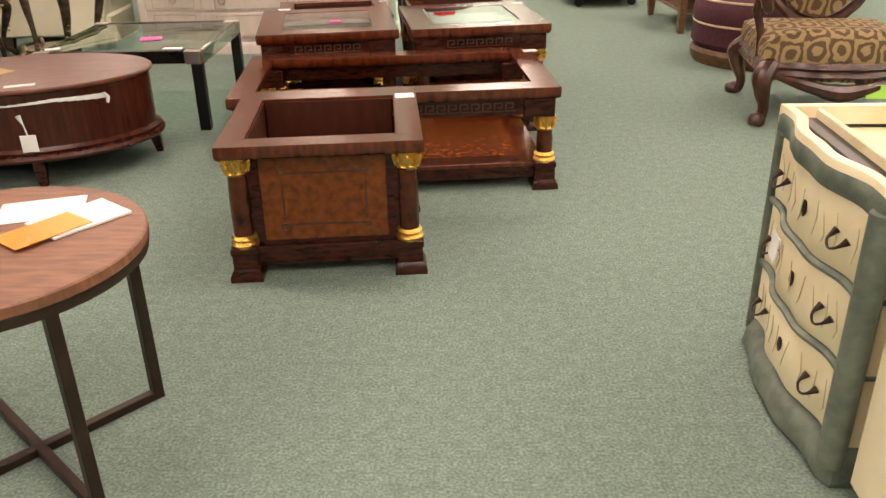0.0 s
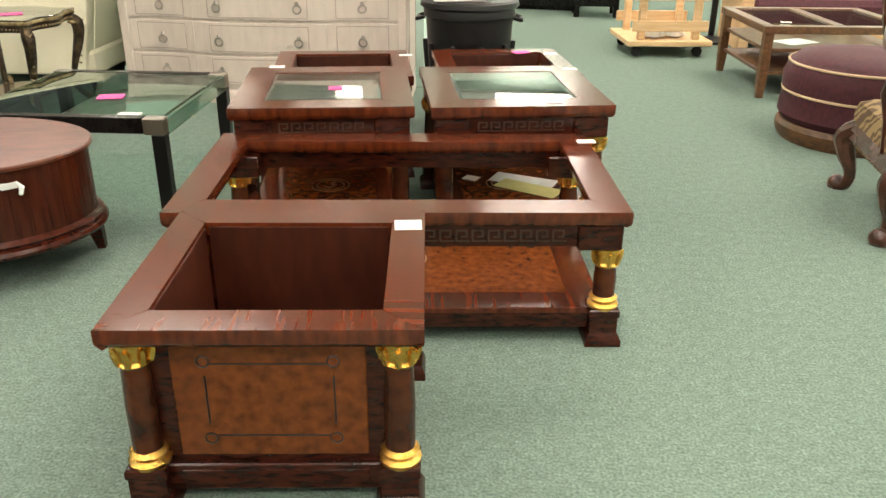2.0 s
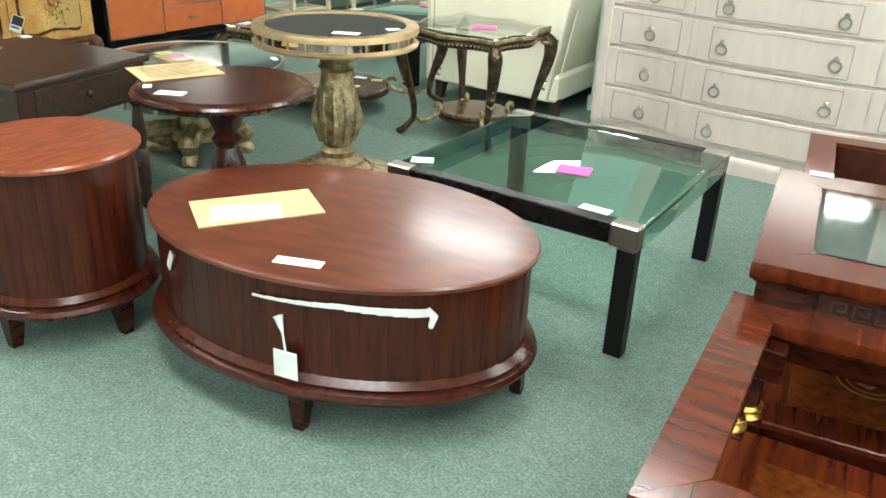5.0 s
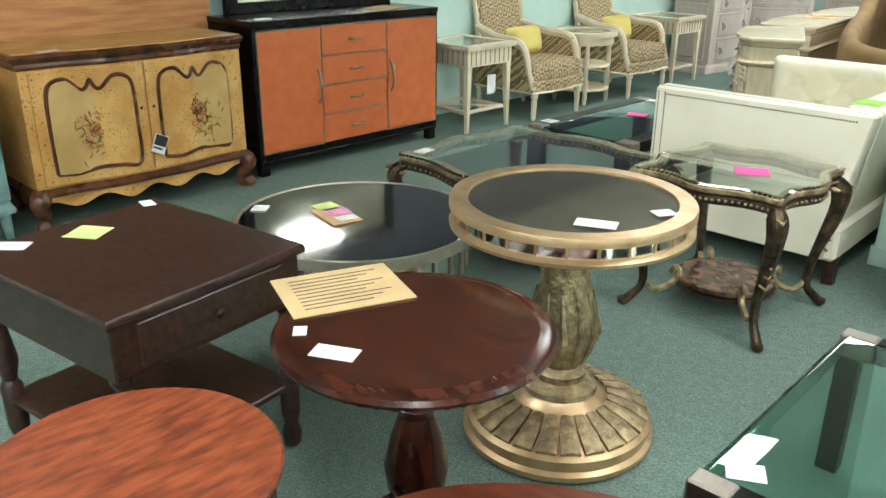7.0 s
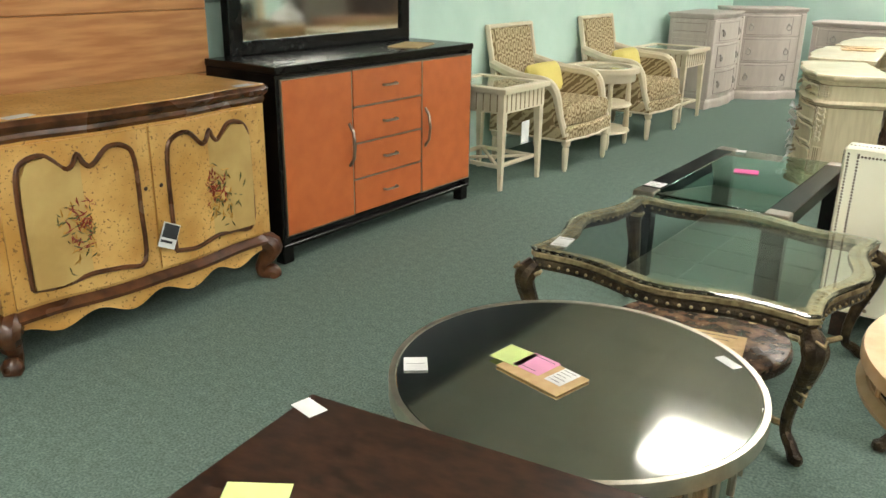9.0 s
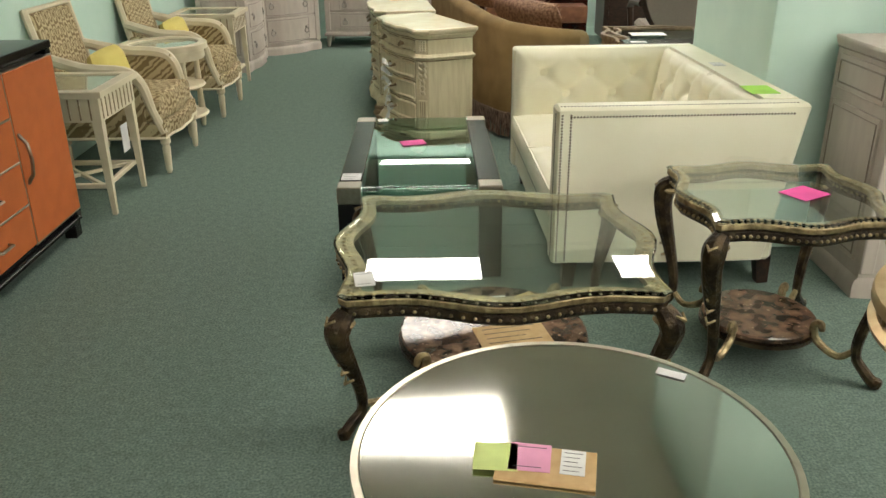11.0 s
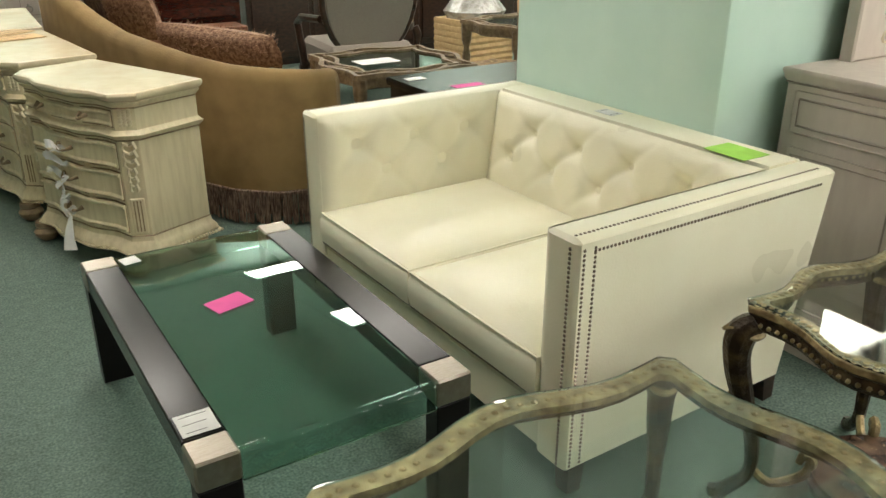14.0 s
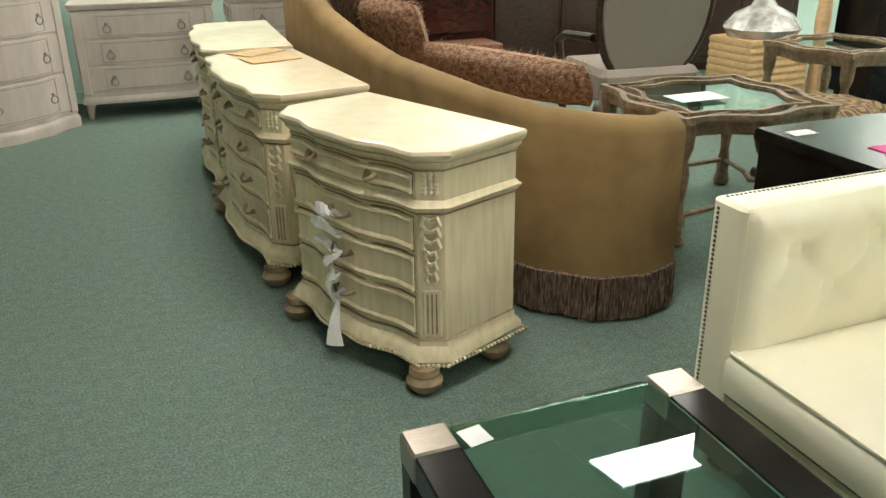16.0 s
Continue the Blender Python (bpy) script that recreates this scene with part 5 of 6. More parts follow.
# ---- turned pedestal table, and square drawer table ----
th = thing("pedestal_table", -2.305, 3.60, 0, "round dark cherry pedestal table with carved edge", "side table")
part("tabletop", G().lathe([(0.25, 0.615), (0.28, 0.625), (0.295, 0.635), (0.315, 0.645), (0.32, 0.655), (0.312, 0.664), (0.30, 0.662), (0.285, 0.668), (0.278, 0.67)], 56), CHERRY, th)
gs = G()
for k in range(56):
    t = 2 * math.pi * k / 56
    gs.lathe([(0.007, -0.006), (0.009, 0), (0.004, 0.006)], 6, m=pose(0.303 * math.cos(t), 0.303 * math.sin(t), 0.643, 90, 0, math.degrees(t) + 90))
tagged(part("gadroon_edge", gs, CHERRY, th, "carved gadroon beads under the edge"), kind="stuff")
part("column", G().lathe([(0.07, 0.14), (0.06, 0.17), (0.045, 0.2), (0.07, 0.24), (0.078, 0.3), (0.06, 0.38), (0.04, 0.44), (0.055, 0.47), (0.04, 0.49), (0.065, 0.55), (0.11, 0.6), (0.2, 0.618)], 28), CHERRY, th, "turned vase column")
for k in range(3):
    t = radians(20 + 120 * k)
    c, s_ = math.cos(t), math.sin(t)
    part("foot", G().tube([(0.05 * c, 0.05 * s_, 0.19), (0.13 * c, 0.13 * s_, 0.17), (0.2 * c, 0.2 * s_, 0.08), (0.27 * c, 0.27 * s_, 0.035), (0.31 * c, 0.31 * s_, 0.025)], [0.045, 0.045, 0.035, 0.03, 0.024], 8), CHERRY, th, "splayed carved foot")
paper(-2.565, 3.60, 0.67, 0.30, 0.23, 69, MANILA, "cardboard_note", "manila card with handwritten lines on the round table", lines=9, cat="note", t=0.004)
paper(-2.325, 3.388, 0.67, 0.10, 0.055, 28, lines=1)
paper(-2.456, 3.395, 0.67, 0.03, 0.045, 50)

th = thing("drawer_end_table", -3.20, 3.378, 8.5, "espresso wood end table with drawer and turned legs", "end table")
part("tabletop", G().slab(rect(-0.345, -0.315, 0.345, 0.315), [(-0.01, 0.632), (0, 0.638), (0, 0.652), (-0.006, 0.66)]), DKWOOD, th)
part("body", G().box(-0.33, -0.30, 0.485, 0.33, 0.30, 0.634), DKWOOD, th)
dr = part("drawer", G().box(0.325, -0.23, 0.505, 0.336, 0.23, 0.622, 0.003), DKWOOD, th)
part("knob", G().lathe([(0.008, 0), (0.014, 0.015), (0.006, 0.022)], 10, m=pose(0.336, 0, 0.565, 0, 90)), IRON, dr)
part("shelf", G().box(-0.31, -0.28, 0.20, 0.31, 0.28, 0.222), DKWOOD, th)
for sx in (-1, 1):
    for sy in (-1, 1):
        part("leg", G().lathe([(0.018, 0), (0.028, 0.015), (0.03, 0.05), (0.02, 0.08), (0.03, 0.12), (0.032, 0.25), (0.02, 0.27), (0.033, 0.33), (0.024, 0.4), (0.017, 0.45), (0.03, 0.47), (0.03, 0.505)], 14, sx * 0.295, sy * 0.265), DKWOOD, th, "turned leg")
paper(-3.415, 3.345, 0.66, 0.105, 0.10, 35, LIME, "sticky_note", "pale lime sticky note on the dark table", cat="note")
paper(-3.55, 3.595, 0.66, 0.06, 0.04, -10)
paper(-3.46, 3.14, 0.66, 0.11, 0.06, 45, lines=1)


# ---- cabinets along the west wall ----
def floral(g, cx, cz, y, s, seed):
    random.seed(seed)
    for k in range(64):
        a, r = random.uniform(0, 6.28), random.uniform(0.0, 0.085) * s
        x, z = cx + r * math.cos(a), cz + 1.1 * r * math.sin(a)
        b = random.uniform(0, 3.14)
        L = random.uniform(0.008, 0.024)
        g.tube([(x - L * math.cos(b), y, z - L * math.sin(b)), (x, y, z), (x + L * math.cos(b), y, z + L * math.sin(b))], [0.001, 0.008, 0.001], 5, flat=0.35)


bc = thing("painted_cabinet", -5.64, 4.495, 90, "ochre painted two-door cabinet with floral panels and brown mouldings", "cabinet")
ob_ = bow(0.62, 0.045, 0.5)
bc.matrix_basis = bc.matrix_basis @ Matrix.Diagonal((1, 1, 1.035, 1))
part("body", G().slab(ob_, [(0, 0.17), (0, 0.83)]), BOMBE, bc)
part("top", G().slab(ob_, [(0.0, 0.80), (0.012, 0.815), (0.008, 0.83), (0.03, 0.845), (0.036, 0.86), (0.028, 0.872), (0.018, 0.876)]), BOMBE_W, bc, "brown moulded top edge")
part("top_board", G().slab(ob_, [(0.014, 0.872), (0.012, 0.88)]), BOMBE, bc)
part("base_moulding", G().slab(ob_, [(0.0, 0.165), (0.026, 0.175), (0.03, 0.19), (0.012, 0.205), (0.0, 0.215)]), BOMBE_W, bc)
gs = G()
fr, at = face(ob_, -0.6, 0.6)
vs, fs = [], []
for i in range(49):
    xa = -0.56 + 1.12 * i / 48
    za, ya = 0.125 + 0.022 * math.cos(i * math.pi / 6), at(xa)
    vs += [(xa, ya - 0.008, 0.175), (xa, ya - 0.008, za), (xa, ya + 0.02, za), (xa, ya + 0.02, 0.175)]
for i in range(48):
    for k in range(4):
        fs.append((4 * i + k, 4 * i + (k + 1) % 4, 4 * i + 4 + (k + 1) % 4, 4 * i + 4 + k))
gs.add(vs, fs)
part("apron", gs, BOMBE, bc, "scalloped painted apron")
for sx in (-1, 1):
    for sy in (-1, 1):
        part("leg", cabriole(sx * 0.575, sy * 0.2, sx * 0.05, sy * 0.055, 0.19, 0.034, 1.2), BOMBE_W, bc, "short brown cabriole leg")
FLO = [mat("flower_red", (0.32, 0.04, 0.02), None, 0.6), mat("flower_gold", (0.62, 0.33, 0.06), None, 0.6), mat("leaf_green", (0.12, 0.13, 0.04), None, 0.6)]
for s in (-1, 1):
    x0_, x1_ = (-0.57, -0.012) if s < 0 else (0.012, 0.57)
    sh, at2 = face(ob_, x0_, x1_)
    do = part("door", G().slab(sh, [(0.010, 0.225), (0.014, 0.23), (0.014, 0.785), (0.010, 0.79)]), BOMBE, bc, "ochre painted door with speckled vine border")
    cxm = (x0_ + x1_) / 2
    path_ = [(cxm - 0.218, 0.285), (cxm - 0.115, 0.272), (cxm, 0.29), (cxm + 0.115, 0.285), (cxm + 0.218, 0.285), (cxm + 0.223, 0.5), (cxm + 0.218, 0.68), (cxm + 0.185, 0.735), (cxm + 0.115, 0.745), (cxm + 0.05, 0.69), (cxm + 0.02, 0.70), (cxm, 0.735), (cxm - 0.02, 0.70), (cxm - 0.05, 0.69), (cxm - 0.115, 0.745), (cxm - 0.185, 0.735), (cxm - 0.218, 0.68), (cxm - 0.223, 0.5), (cxm - 0.218, 0.285)]
    part("panel", G().slab([(p[0], p[1]) for p in path_[:-1]], [(-0.004, 0.0), (-0.004, 0.003)], Matrix(((1, 0, 0, 0), (0, 0, -1, at2(cxm) - 0.0125), (0, 1, 0, 0), (0, 0, 0, 1)))), BOMBE_P, do, "plain ochre panel")
    part("panel_moulding", G().tube([(p[0], at2(p[0]) - 0.018, p[1]) for p in path_], 0.010, 7), BOMBE_W, do, "curved dark panel moulding")
    for q in range(3):
        gs = G()
        floral(gs, cxm + 0.01 * q, 0.48 - 0.02 * q, at2(cxm) - 0.0155, (1.0, 1.4, 1.8)[q], 5 + q + (s > 0) * 9)
        tagged(part("painted_bouquet", gs, FLO[q], do, "painted flower bouquet"), kind="stuff")
    part("keyhole", G().lathe([(0.008, -0.003), (0.009, 0), (0.003, 0.006)], 8, m=pose(-s * 0 + (0.035 if s > 0 else -0.035), at2(0.03 * s) - 0.016, 0.56, 90)), IRON, do)
part("hang_tag", G().box(-0.04, -0.006, -0.05, 0.04, 0, 0.05, 0.001, pose(0.035, -0.315, 0.36, 0, 25, 0)), PAPER, bc, "black and white printed hang tag")
part("tag_print", G().box(-0.036, -0.0075, -0.01, 0.036, -0.006, 0.046, 0.0003, pose(0.035, -0.315, 0.36, 0, 25, 0)).box(-0.036, -0.0075, -0.03, 0.02, -0.006, -0.02, 0.0003, pose(0.035, -0.315, 0.36, 0, 25, 0)), INK, bc, "dark printed picture")
paper(-5.40, 4.04, 0.912, 0.05, 0.11, 10)
paper(-5.40, 5.02, 0.912, 0.05, 0.09, 0)

ob2 = thing("orange_sideboard", -5.70, 6.035, 90, "black sideboard with orange leather doors and four drawers", "sideboard")
W2, D2 = 0.785, 0.25
part("bottom_board", G().box(-W2, -D2, 0.08, W2, D2, 0.10), LACQ, ob2)
part("side_panel", G().box(-W2, -D2, 0.10, -W2 + 0.05, D2, 0.93), LACQ, ob2)
part("side_panel", G().box(W2 - 0.05, -D2, 0.10, W2, D2, 0.93), LACQ, ob2)
part("carcass", G().box(-W2 + 0.05, -D2 + 0.03, 0.10, W2 - 0.05, D2, 0.93), LACQ, ob2)
part("top", G().box(-W2 - 0.004, -D2 - 0.006, 0.93, W2 + 0.004, D2, 0.965), LACQ, ob2)
for sx in (-1, 1):
    for sy in (-1, 1):
        part("foot", G().box(sx * (W2 - 0.04) - 0.035, sy * (D2 - 0.04) - 0.03, 0, sx * (W2 - 0.04) + 0.035, sy * (D2 - 0.04) + 0.03, 0.08), LACQ, ob2)
for s in (-1, 1):
    x0_, x1_ = (-0.765, -0.284) if s < 0 else (0.284, 0.765)
    do = part("door", G().box(x0_ + 0.006, -D2 - 0.012, 0.15, x1_ - 0.006, -D2 + 0.03, 0.90, 0.003), ORANGE, ob2, "orange leather door")
    part("edge_strip", G().ring([(x0_, 0.143), (x1_, 0.143), (x1_, 0.907), (x0_, 0.907)], [(x0_ + 0.007, 0.15), (x1_ - 0.007, 0.15), (x1_ - 0.007, 0.9), (x0_ + 0.007, 0.9)], -0.03, 0.010, 0.001, pose(0, -D2, 0, 90)), CHROME, do)
    hx_ = s * 0.315
    part("handle", G().tube([(hx_, -D2 - 0.01, 0.42), (hx_, -D2 - 0.04, 0.46), (hx_, -D2 - 0.048, 0.53), (hx_, -D2 - 0.04, 0.60), (hx_, -D2 - 0.01, 0.64)], 0.009, 6), CHROME, do, "bowed bronze handle")
for k in range(4):
    z0 = 0.15 + 0.19 * k
    dr = part("drawer", G().box(-0.28, -D2 - 0.012, z0, 0.28, -D2 + 0.03, z0 + 0.182, 0.003), ORANGE, ob2, "orange leather drawer front")
    part("edge_strip", G().box(-0.28, -D2 - 0.014, z0 + 0.182, 0.28, -D2 + 0.02, z0 + 0.19, 0.001), CHROME, dr)
    part("handle", G().tube([(-0.05, -D2 - 0.01, z0 + 0.09), (-0.045, -D2 - 0.035, z0 + 0.09), (0.045, -D2 - 0.035, z0 + 0.09), (0.05, -D2 - 0.01, z0 + 0.09)], 0.007, 6), CHROME, dr)
th = thing("sideboard_mirror", -5.93, 6.07, 90, "black framed rectangular mirror standing on the sideboard", "mirror", z=0.965)
part("frame", G().ring([(-0.70, 0), (0.70, 0), (0.70, 0.85), (-0.70, 0.85)], [(-0.62, 0.07), (0.62, 0.07), (0.62, 0.78), (-0.62, 0.78)], -0.02, 0.035, 0.006, pose(0, 0, 0, 90)), LACQ, th)
part("mirror_pane", G().box(-0.63, -0.02, 0.06, 0.63, -0.012, 0.79, 0.001), MIRROR, th)
paper(-5.62, 6.45, 0.965, 0.18, 0.3, 20, MANILA, "magazine", "brown printed magazines on the black top", cat="magazine", t=0.006)
paper(-5.55, 5.40, 0.965, 0.05, 0.09, 0)

pn = thing("pine_panel", -5.98, 4.3, 90, "tall knotty pine headboard panel leaning on the wall", "headboard")
for k in range(5):
    part("board", G().box(-1.0, -0.03, 0.3 * k, 0.98, 0.0, 0.3 * k + 0.298, 0.004), PINE, pn)
tc_ = bowed_chest("teal_chest", -5.58, 3.33, 90, 0.84, 0.48, 0.80, [0.33, 0.33, 0.34], [0, 1], TEALP, TEALP, TEALP, "distressed teal chest with cream painted drawers on cabriole legs", 0.03, IRON, 0.2, "taper")
for k in range(3):
    part("drawer_panel", G().box(-0.3, -0.285, 0.235 + 0.172 * k, 0.3, -0.265, 0.38 + 0.172 * k, 0.004), CREAM, tc_, "cream painted drawer panel")
    gv = G()
    for sx in (-1, 1):
        for q in range(3):
            cx_ = sx * (0.07 + 0.075 * q)
            gv.tube([(cx_ + sx * 0.028 * math.cos(t) * (1 - t / 9), -0.2862, 0.307 + 0.172 * k + 0.028 * math.sin(t) * (1 - t / 9)) for t in [i * 0.6 for i in range(11)]], 0.0022, 4)
    tagged(part("painted_scroll", gv, SAGE, tc_, "faint painted grey scrolls"), kind="stuff")


# ---- ivory occasional tables and patterned chairs ----
def ivory_table(x, y, yaw, label):
    th = thing("ivory_side_table", x, y, yaw, label, "side table", "ivory side tables")
    part("top_frame", G().ring(rect(-0.26, -0.27, 0.26, 0.27, 2), rect(-0.20, -0.21, 0.20, 0.21, 2), 0.59, 0.62), WHITEP, th)
    part("pane", G().box(-0.205, -0.215, 0.606, 0.205, 0.215, 0.614, 0.002), GLASS, th).visible_shadow = False
    part("apron", G().ring(rect(-0.235, -0.245, 0.235, 0.245, 2), rect(-0.215, -0.225, 0.215, 0.225, 2), 0.47, 0.59), WHITEP, th)
    gs = G()
    for k in range(9):
        gs.box(-0.2 + 0.05 * k - 0.004, -0.248, 0.48, -0.2 + 0.05 * k + 0.004, -0.244, 0.58, 0.001)
        gs.box(0.234, -0.2 + 0.05 * k - 0.004, 0.48, 0.238, -0.2 + 0.05 * k + 0.004, 0.58, 0.001)
        gs.box(-0.238, -0.2 + 0.05 * k - 0.004, 0.48, -0.234, -0.2 + 0.05 * k + 0.004, 0.58, 0.001)
    tagged(part("reeding", gs, GLAZE, th, "grooved reeding on the apron"), kind="stuff")
    for sx in (-1, 1):
        for sy in (-1, 1):
            part("leg", G().tube([(sx * 0.21, sy * 0.22, 0.47), (sx * 0.22, sy * 0.23, 0)], [0.032, 0.016], 4), WHITEP, th)
    for sy in (-1, 1):
        part("stretcher", G().box(-0.21, sy * 0.2 - 0.012, 0.13, 0.21, sy * 0.2 + 0.012, 0.155), WHITEP, th)
        part("cross_bar", G().box(-0.28, -0.01, 0.133, 0.28, 0.01, 0.15, 0.002, pose(0, 0, 0, 0, 0, 44 * sy)), WHITEP, th)
        part("stretcher", G().box(sy * 0.2 - 0.012, -0.2, 0.13, sy * 0.2 + 0.012, 0.2, 0.155), WHITEP, th)
    th.matrix_basis = th.matrix_basis @ Matrix.Scale(1.08, 4)
    return th


t1 = ivory_table(-5.64, 7.33, 90, "ivory painted side table with glass inset, white tag hanging")
part("hang_tag", G().box(-0.03, -0.25, 0.26, 0.06, -0.247, 0.4, 0.001), PAPER, t1, "white hanging price tag")
ivory_table(-5.66, 10.45, 90, "ivory painted side table with glass inset beside the chair")


def ikat_chair(x, y, yaw):
    th = thing("patterned_armchair", x, y, yaw, "ivory framed armchair in taupe ikat fabric with yellow pillow", "armchair", "patterned armchairs")
    part("seat_cushion", G().slab(bow(0.30, 0.03, 0.56), [(-0.02, 0.30), (0.0, 0.31), (0.008, 0.37), (0.0, 0.41), (-0.05, 0.435), (-0.14, 0.445)]), DAM_T, th)
    part("seat_rail", G().slab(bow(0.32, 0.03, 0.6), [(0, 0.22), (0.004, 0.225), (0.004, 0.29), (-0.01, 0.30)]), DAM_T, th)
    part("rail_moulding", G().slab(bow(0.322, 0.03, 0.606), [(0.0, 0.205), (0.008, 0.212), (0.0, 0.222)]), WHITEP, th)
    part("backrest", G().box(-0.25, -0.03, 0, 0.25, 0.04, 0.52, 0.025, pose(0, 0.27, 0.38, -12)), DAM_T, th)
    part("back_frame", G().tube([(-0.275, 0.27, 0.38), (-0.275, 0.375, 0.90), (0.275, 0.375, 0.90), (0.275, 0.27, 0.38)], 0.022, 6), WHITEP, th)
    for s in (-1, 1):
        part("arm", G().tube([(s * 0.27, 0.33, 0.66), (s * 0.31, 0.1, 0.60), (s * 0.32, -0.12, 0.58), (s * 0.315, -0.2, 0.52), (s * 0.31, -0.24, 0.38), (s * 0.31, -0.29, 0.24)], [0.03, 0.034, 0.036, 0.03, 0.024, 0.022], 8), WHITEP, th)
        part("arm_panel", G().box(s * 0.31 - 0.018, -0.2, 0.28, s * 0.31 + 0.018, 0.3, 0.58, 0.012), DAM_T, th)
        for sy in (-1, 1):
            part("leg", G().lathe([(0.012, 0), (0.018, 0.02), (0.024, 0.15), (0.018, 0.165), (0.03, 0.18), (0.028, 0.215)], 12, s * 0.28, sy * 0.28), WHITEP, th)
    th.matrix_basis = th.matrix_basis @ Matrix.Scale(1.08, 4)
    return th


def pillow(x, y, z, yaw, tilt, w, h, material, label, name="throw_pillow"):
    vs, fs = [], []
    n = 12
    for side in (-1, 1):
        for j in range(n + 1):
            for i in range(n + 1):
                u, v = 2 * i / n - 1, 2 * j / n - 1
                e = (1 - u ** 4) * (1 - v ** 4)
                vs.append((u * w / 2 * (1 - 0.06 * v * v), side * 0.07 * e ** 0.5, v * h / 2 * (1 - 0.06 * u * u)))
        b = 0 if side < 0 else (n + 1) ** 2
        for j in range(n):
            for i in range(n):
                k = b + j * (n + 1) + i
                fs.append((k, k + 1, k + n + 2, k + n + 1)[::1 if side < 0 else -1])
    ob = new(name, G().add(vs, fs).mesh(name, material, 60))
    ob.matrix_basis = pose(x, y, z, tilt, 0, yaw)
    return tagged(ob, label, "pillow")


for yy in (8.13, 9.56):
    ikat_chair(-5.62, yy, 90)
    pillow(-5.70, yy, 0.60, 90, -15, 0.44, 0.24, YELLOW, "yellow linen lumbar pillow on the patterned chair")
th = thing("round_ivory_table", -5.58, 8.85, 0, "round ivory side table with glass top and two shelves", "side table")
part("top_ring", G().ring(ell(0.30, 0.30, 40), ell(0.24, 0.24, 40), 0.60, 0.64), WHITEP, th)
part("pane", G().lathe([(0.245, 0.622), (0.245, 0.63)], 40), GLASS, th).visible_shadow = False
part("apron", G().slab(ell(0.27, 0.27, 40), [(0, 0.53), (0.005, 0.54), (0, 0.60)], cap=False), WHITEP, th)
for z in (0.12, 0.33):
    part("shelf", G().lathe([(0.25, z), (0.26, z + 0.008), (0.25, z + 0.022)], 36), WHITEP, th)
for k in range(4):
    t = math.pi / 4 + k * math.pi / 2
    part("leg", G().lathe([(0.014, 0), (0.022, 0.05), (0.02, 0.12), (0.026, 0.14), (0.018, 0.32), (0.024, 0.35), (0.018, 0.5), (0.026, 0.56)], 10, 0.24 * math.cos(t), 0.24 * math.sin(t)), WHITEP, th)

# ---- taupe chests in the far corner ----
bowed_chest("taupe_chest", -5.72, 11.55, 90, 0.95, 0.5, 0.95, [0.3, 0.35, 0.35], [0, 1], TAUPE, TAUPE, TAUPE_D, "taupe painted chest with three drawers against the wall", 0.05, group="taupe chests")
bowed_chest("taupe_chest", -5.42, 12.40, 40, 0.85, 0.48, 0.98, [0.3, 0.35, 0.35], [0, 1], TAUPE, TAUPE, TAUPE_D, "serpentine taupe chest standing across the room corner", 0.07, group="taupe chests")
bowed_chest("taupe_chest", -4.42, 12.86, 0, 1.02, 0.5, 0.84, [0.33, 0.33, 0.34], [0, 1], TAUPE, TAUPE, TAUPE_D, "taupe three-drawer chest on tapered legs with fretwork fronts", 0.02, plinth=0.17, feet="taper", group="taupe chests")
bowed_chest("taupe_chest", -3.30, 12.86, 0, 1.02, 0.5, 0.84, [0.33, 0.33, 0.34], [0, 1], TAUPE, TAUPE, TAUPE_D, "taupe three-drawer chest on tapered legs near the wall", 0.02, plinth=0.17, feet="taper", group="taupe chests")


# ---- ivory nightstand and dressers ----
def canted(hw, hd, sw, c=0.06, n=24):
    """Chest outline: serpentine front at negative y between canted corners."""
    f = [(-hw + c + 2 * (hw - c) * i / n, -hd - sw * (math.sin(math.pi * i / n) ** 2) + 0.3 * sw * math.sin(3 * math.pi * i / n) ** 2) for i in range(n + 1)]
    return f + [(hw, -hd + c), (hw, hd), (-hw, hd), (-hw, -hd + c)]


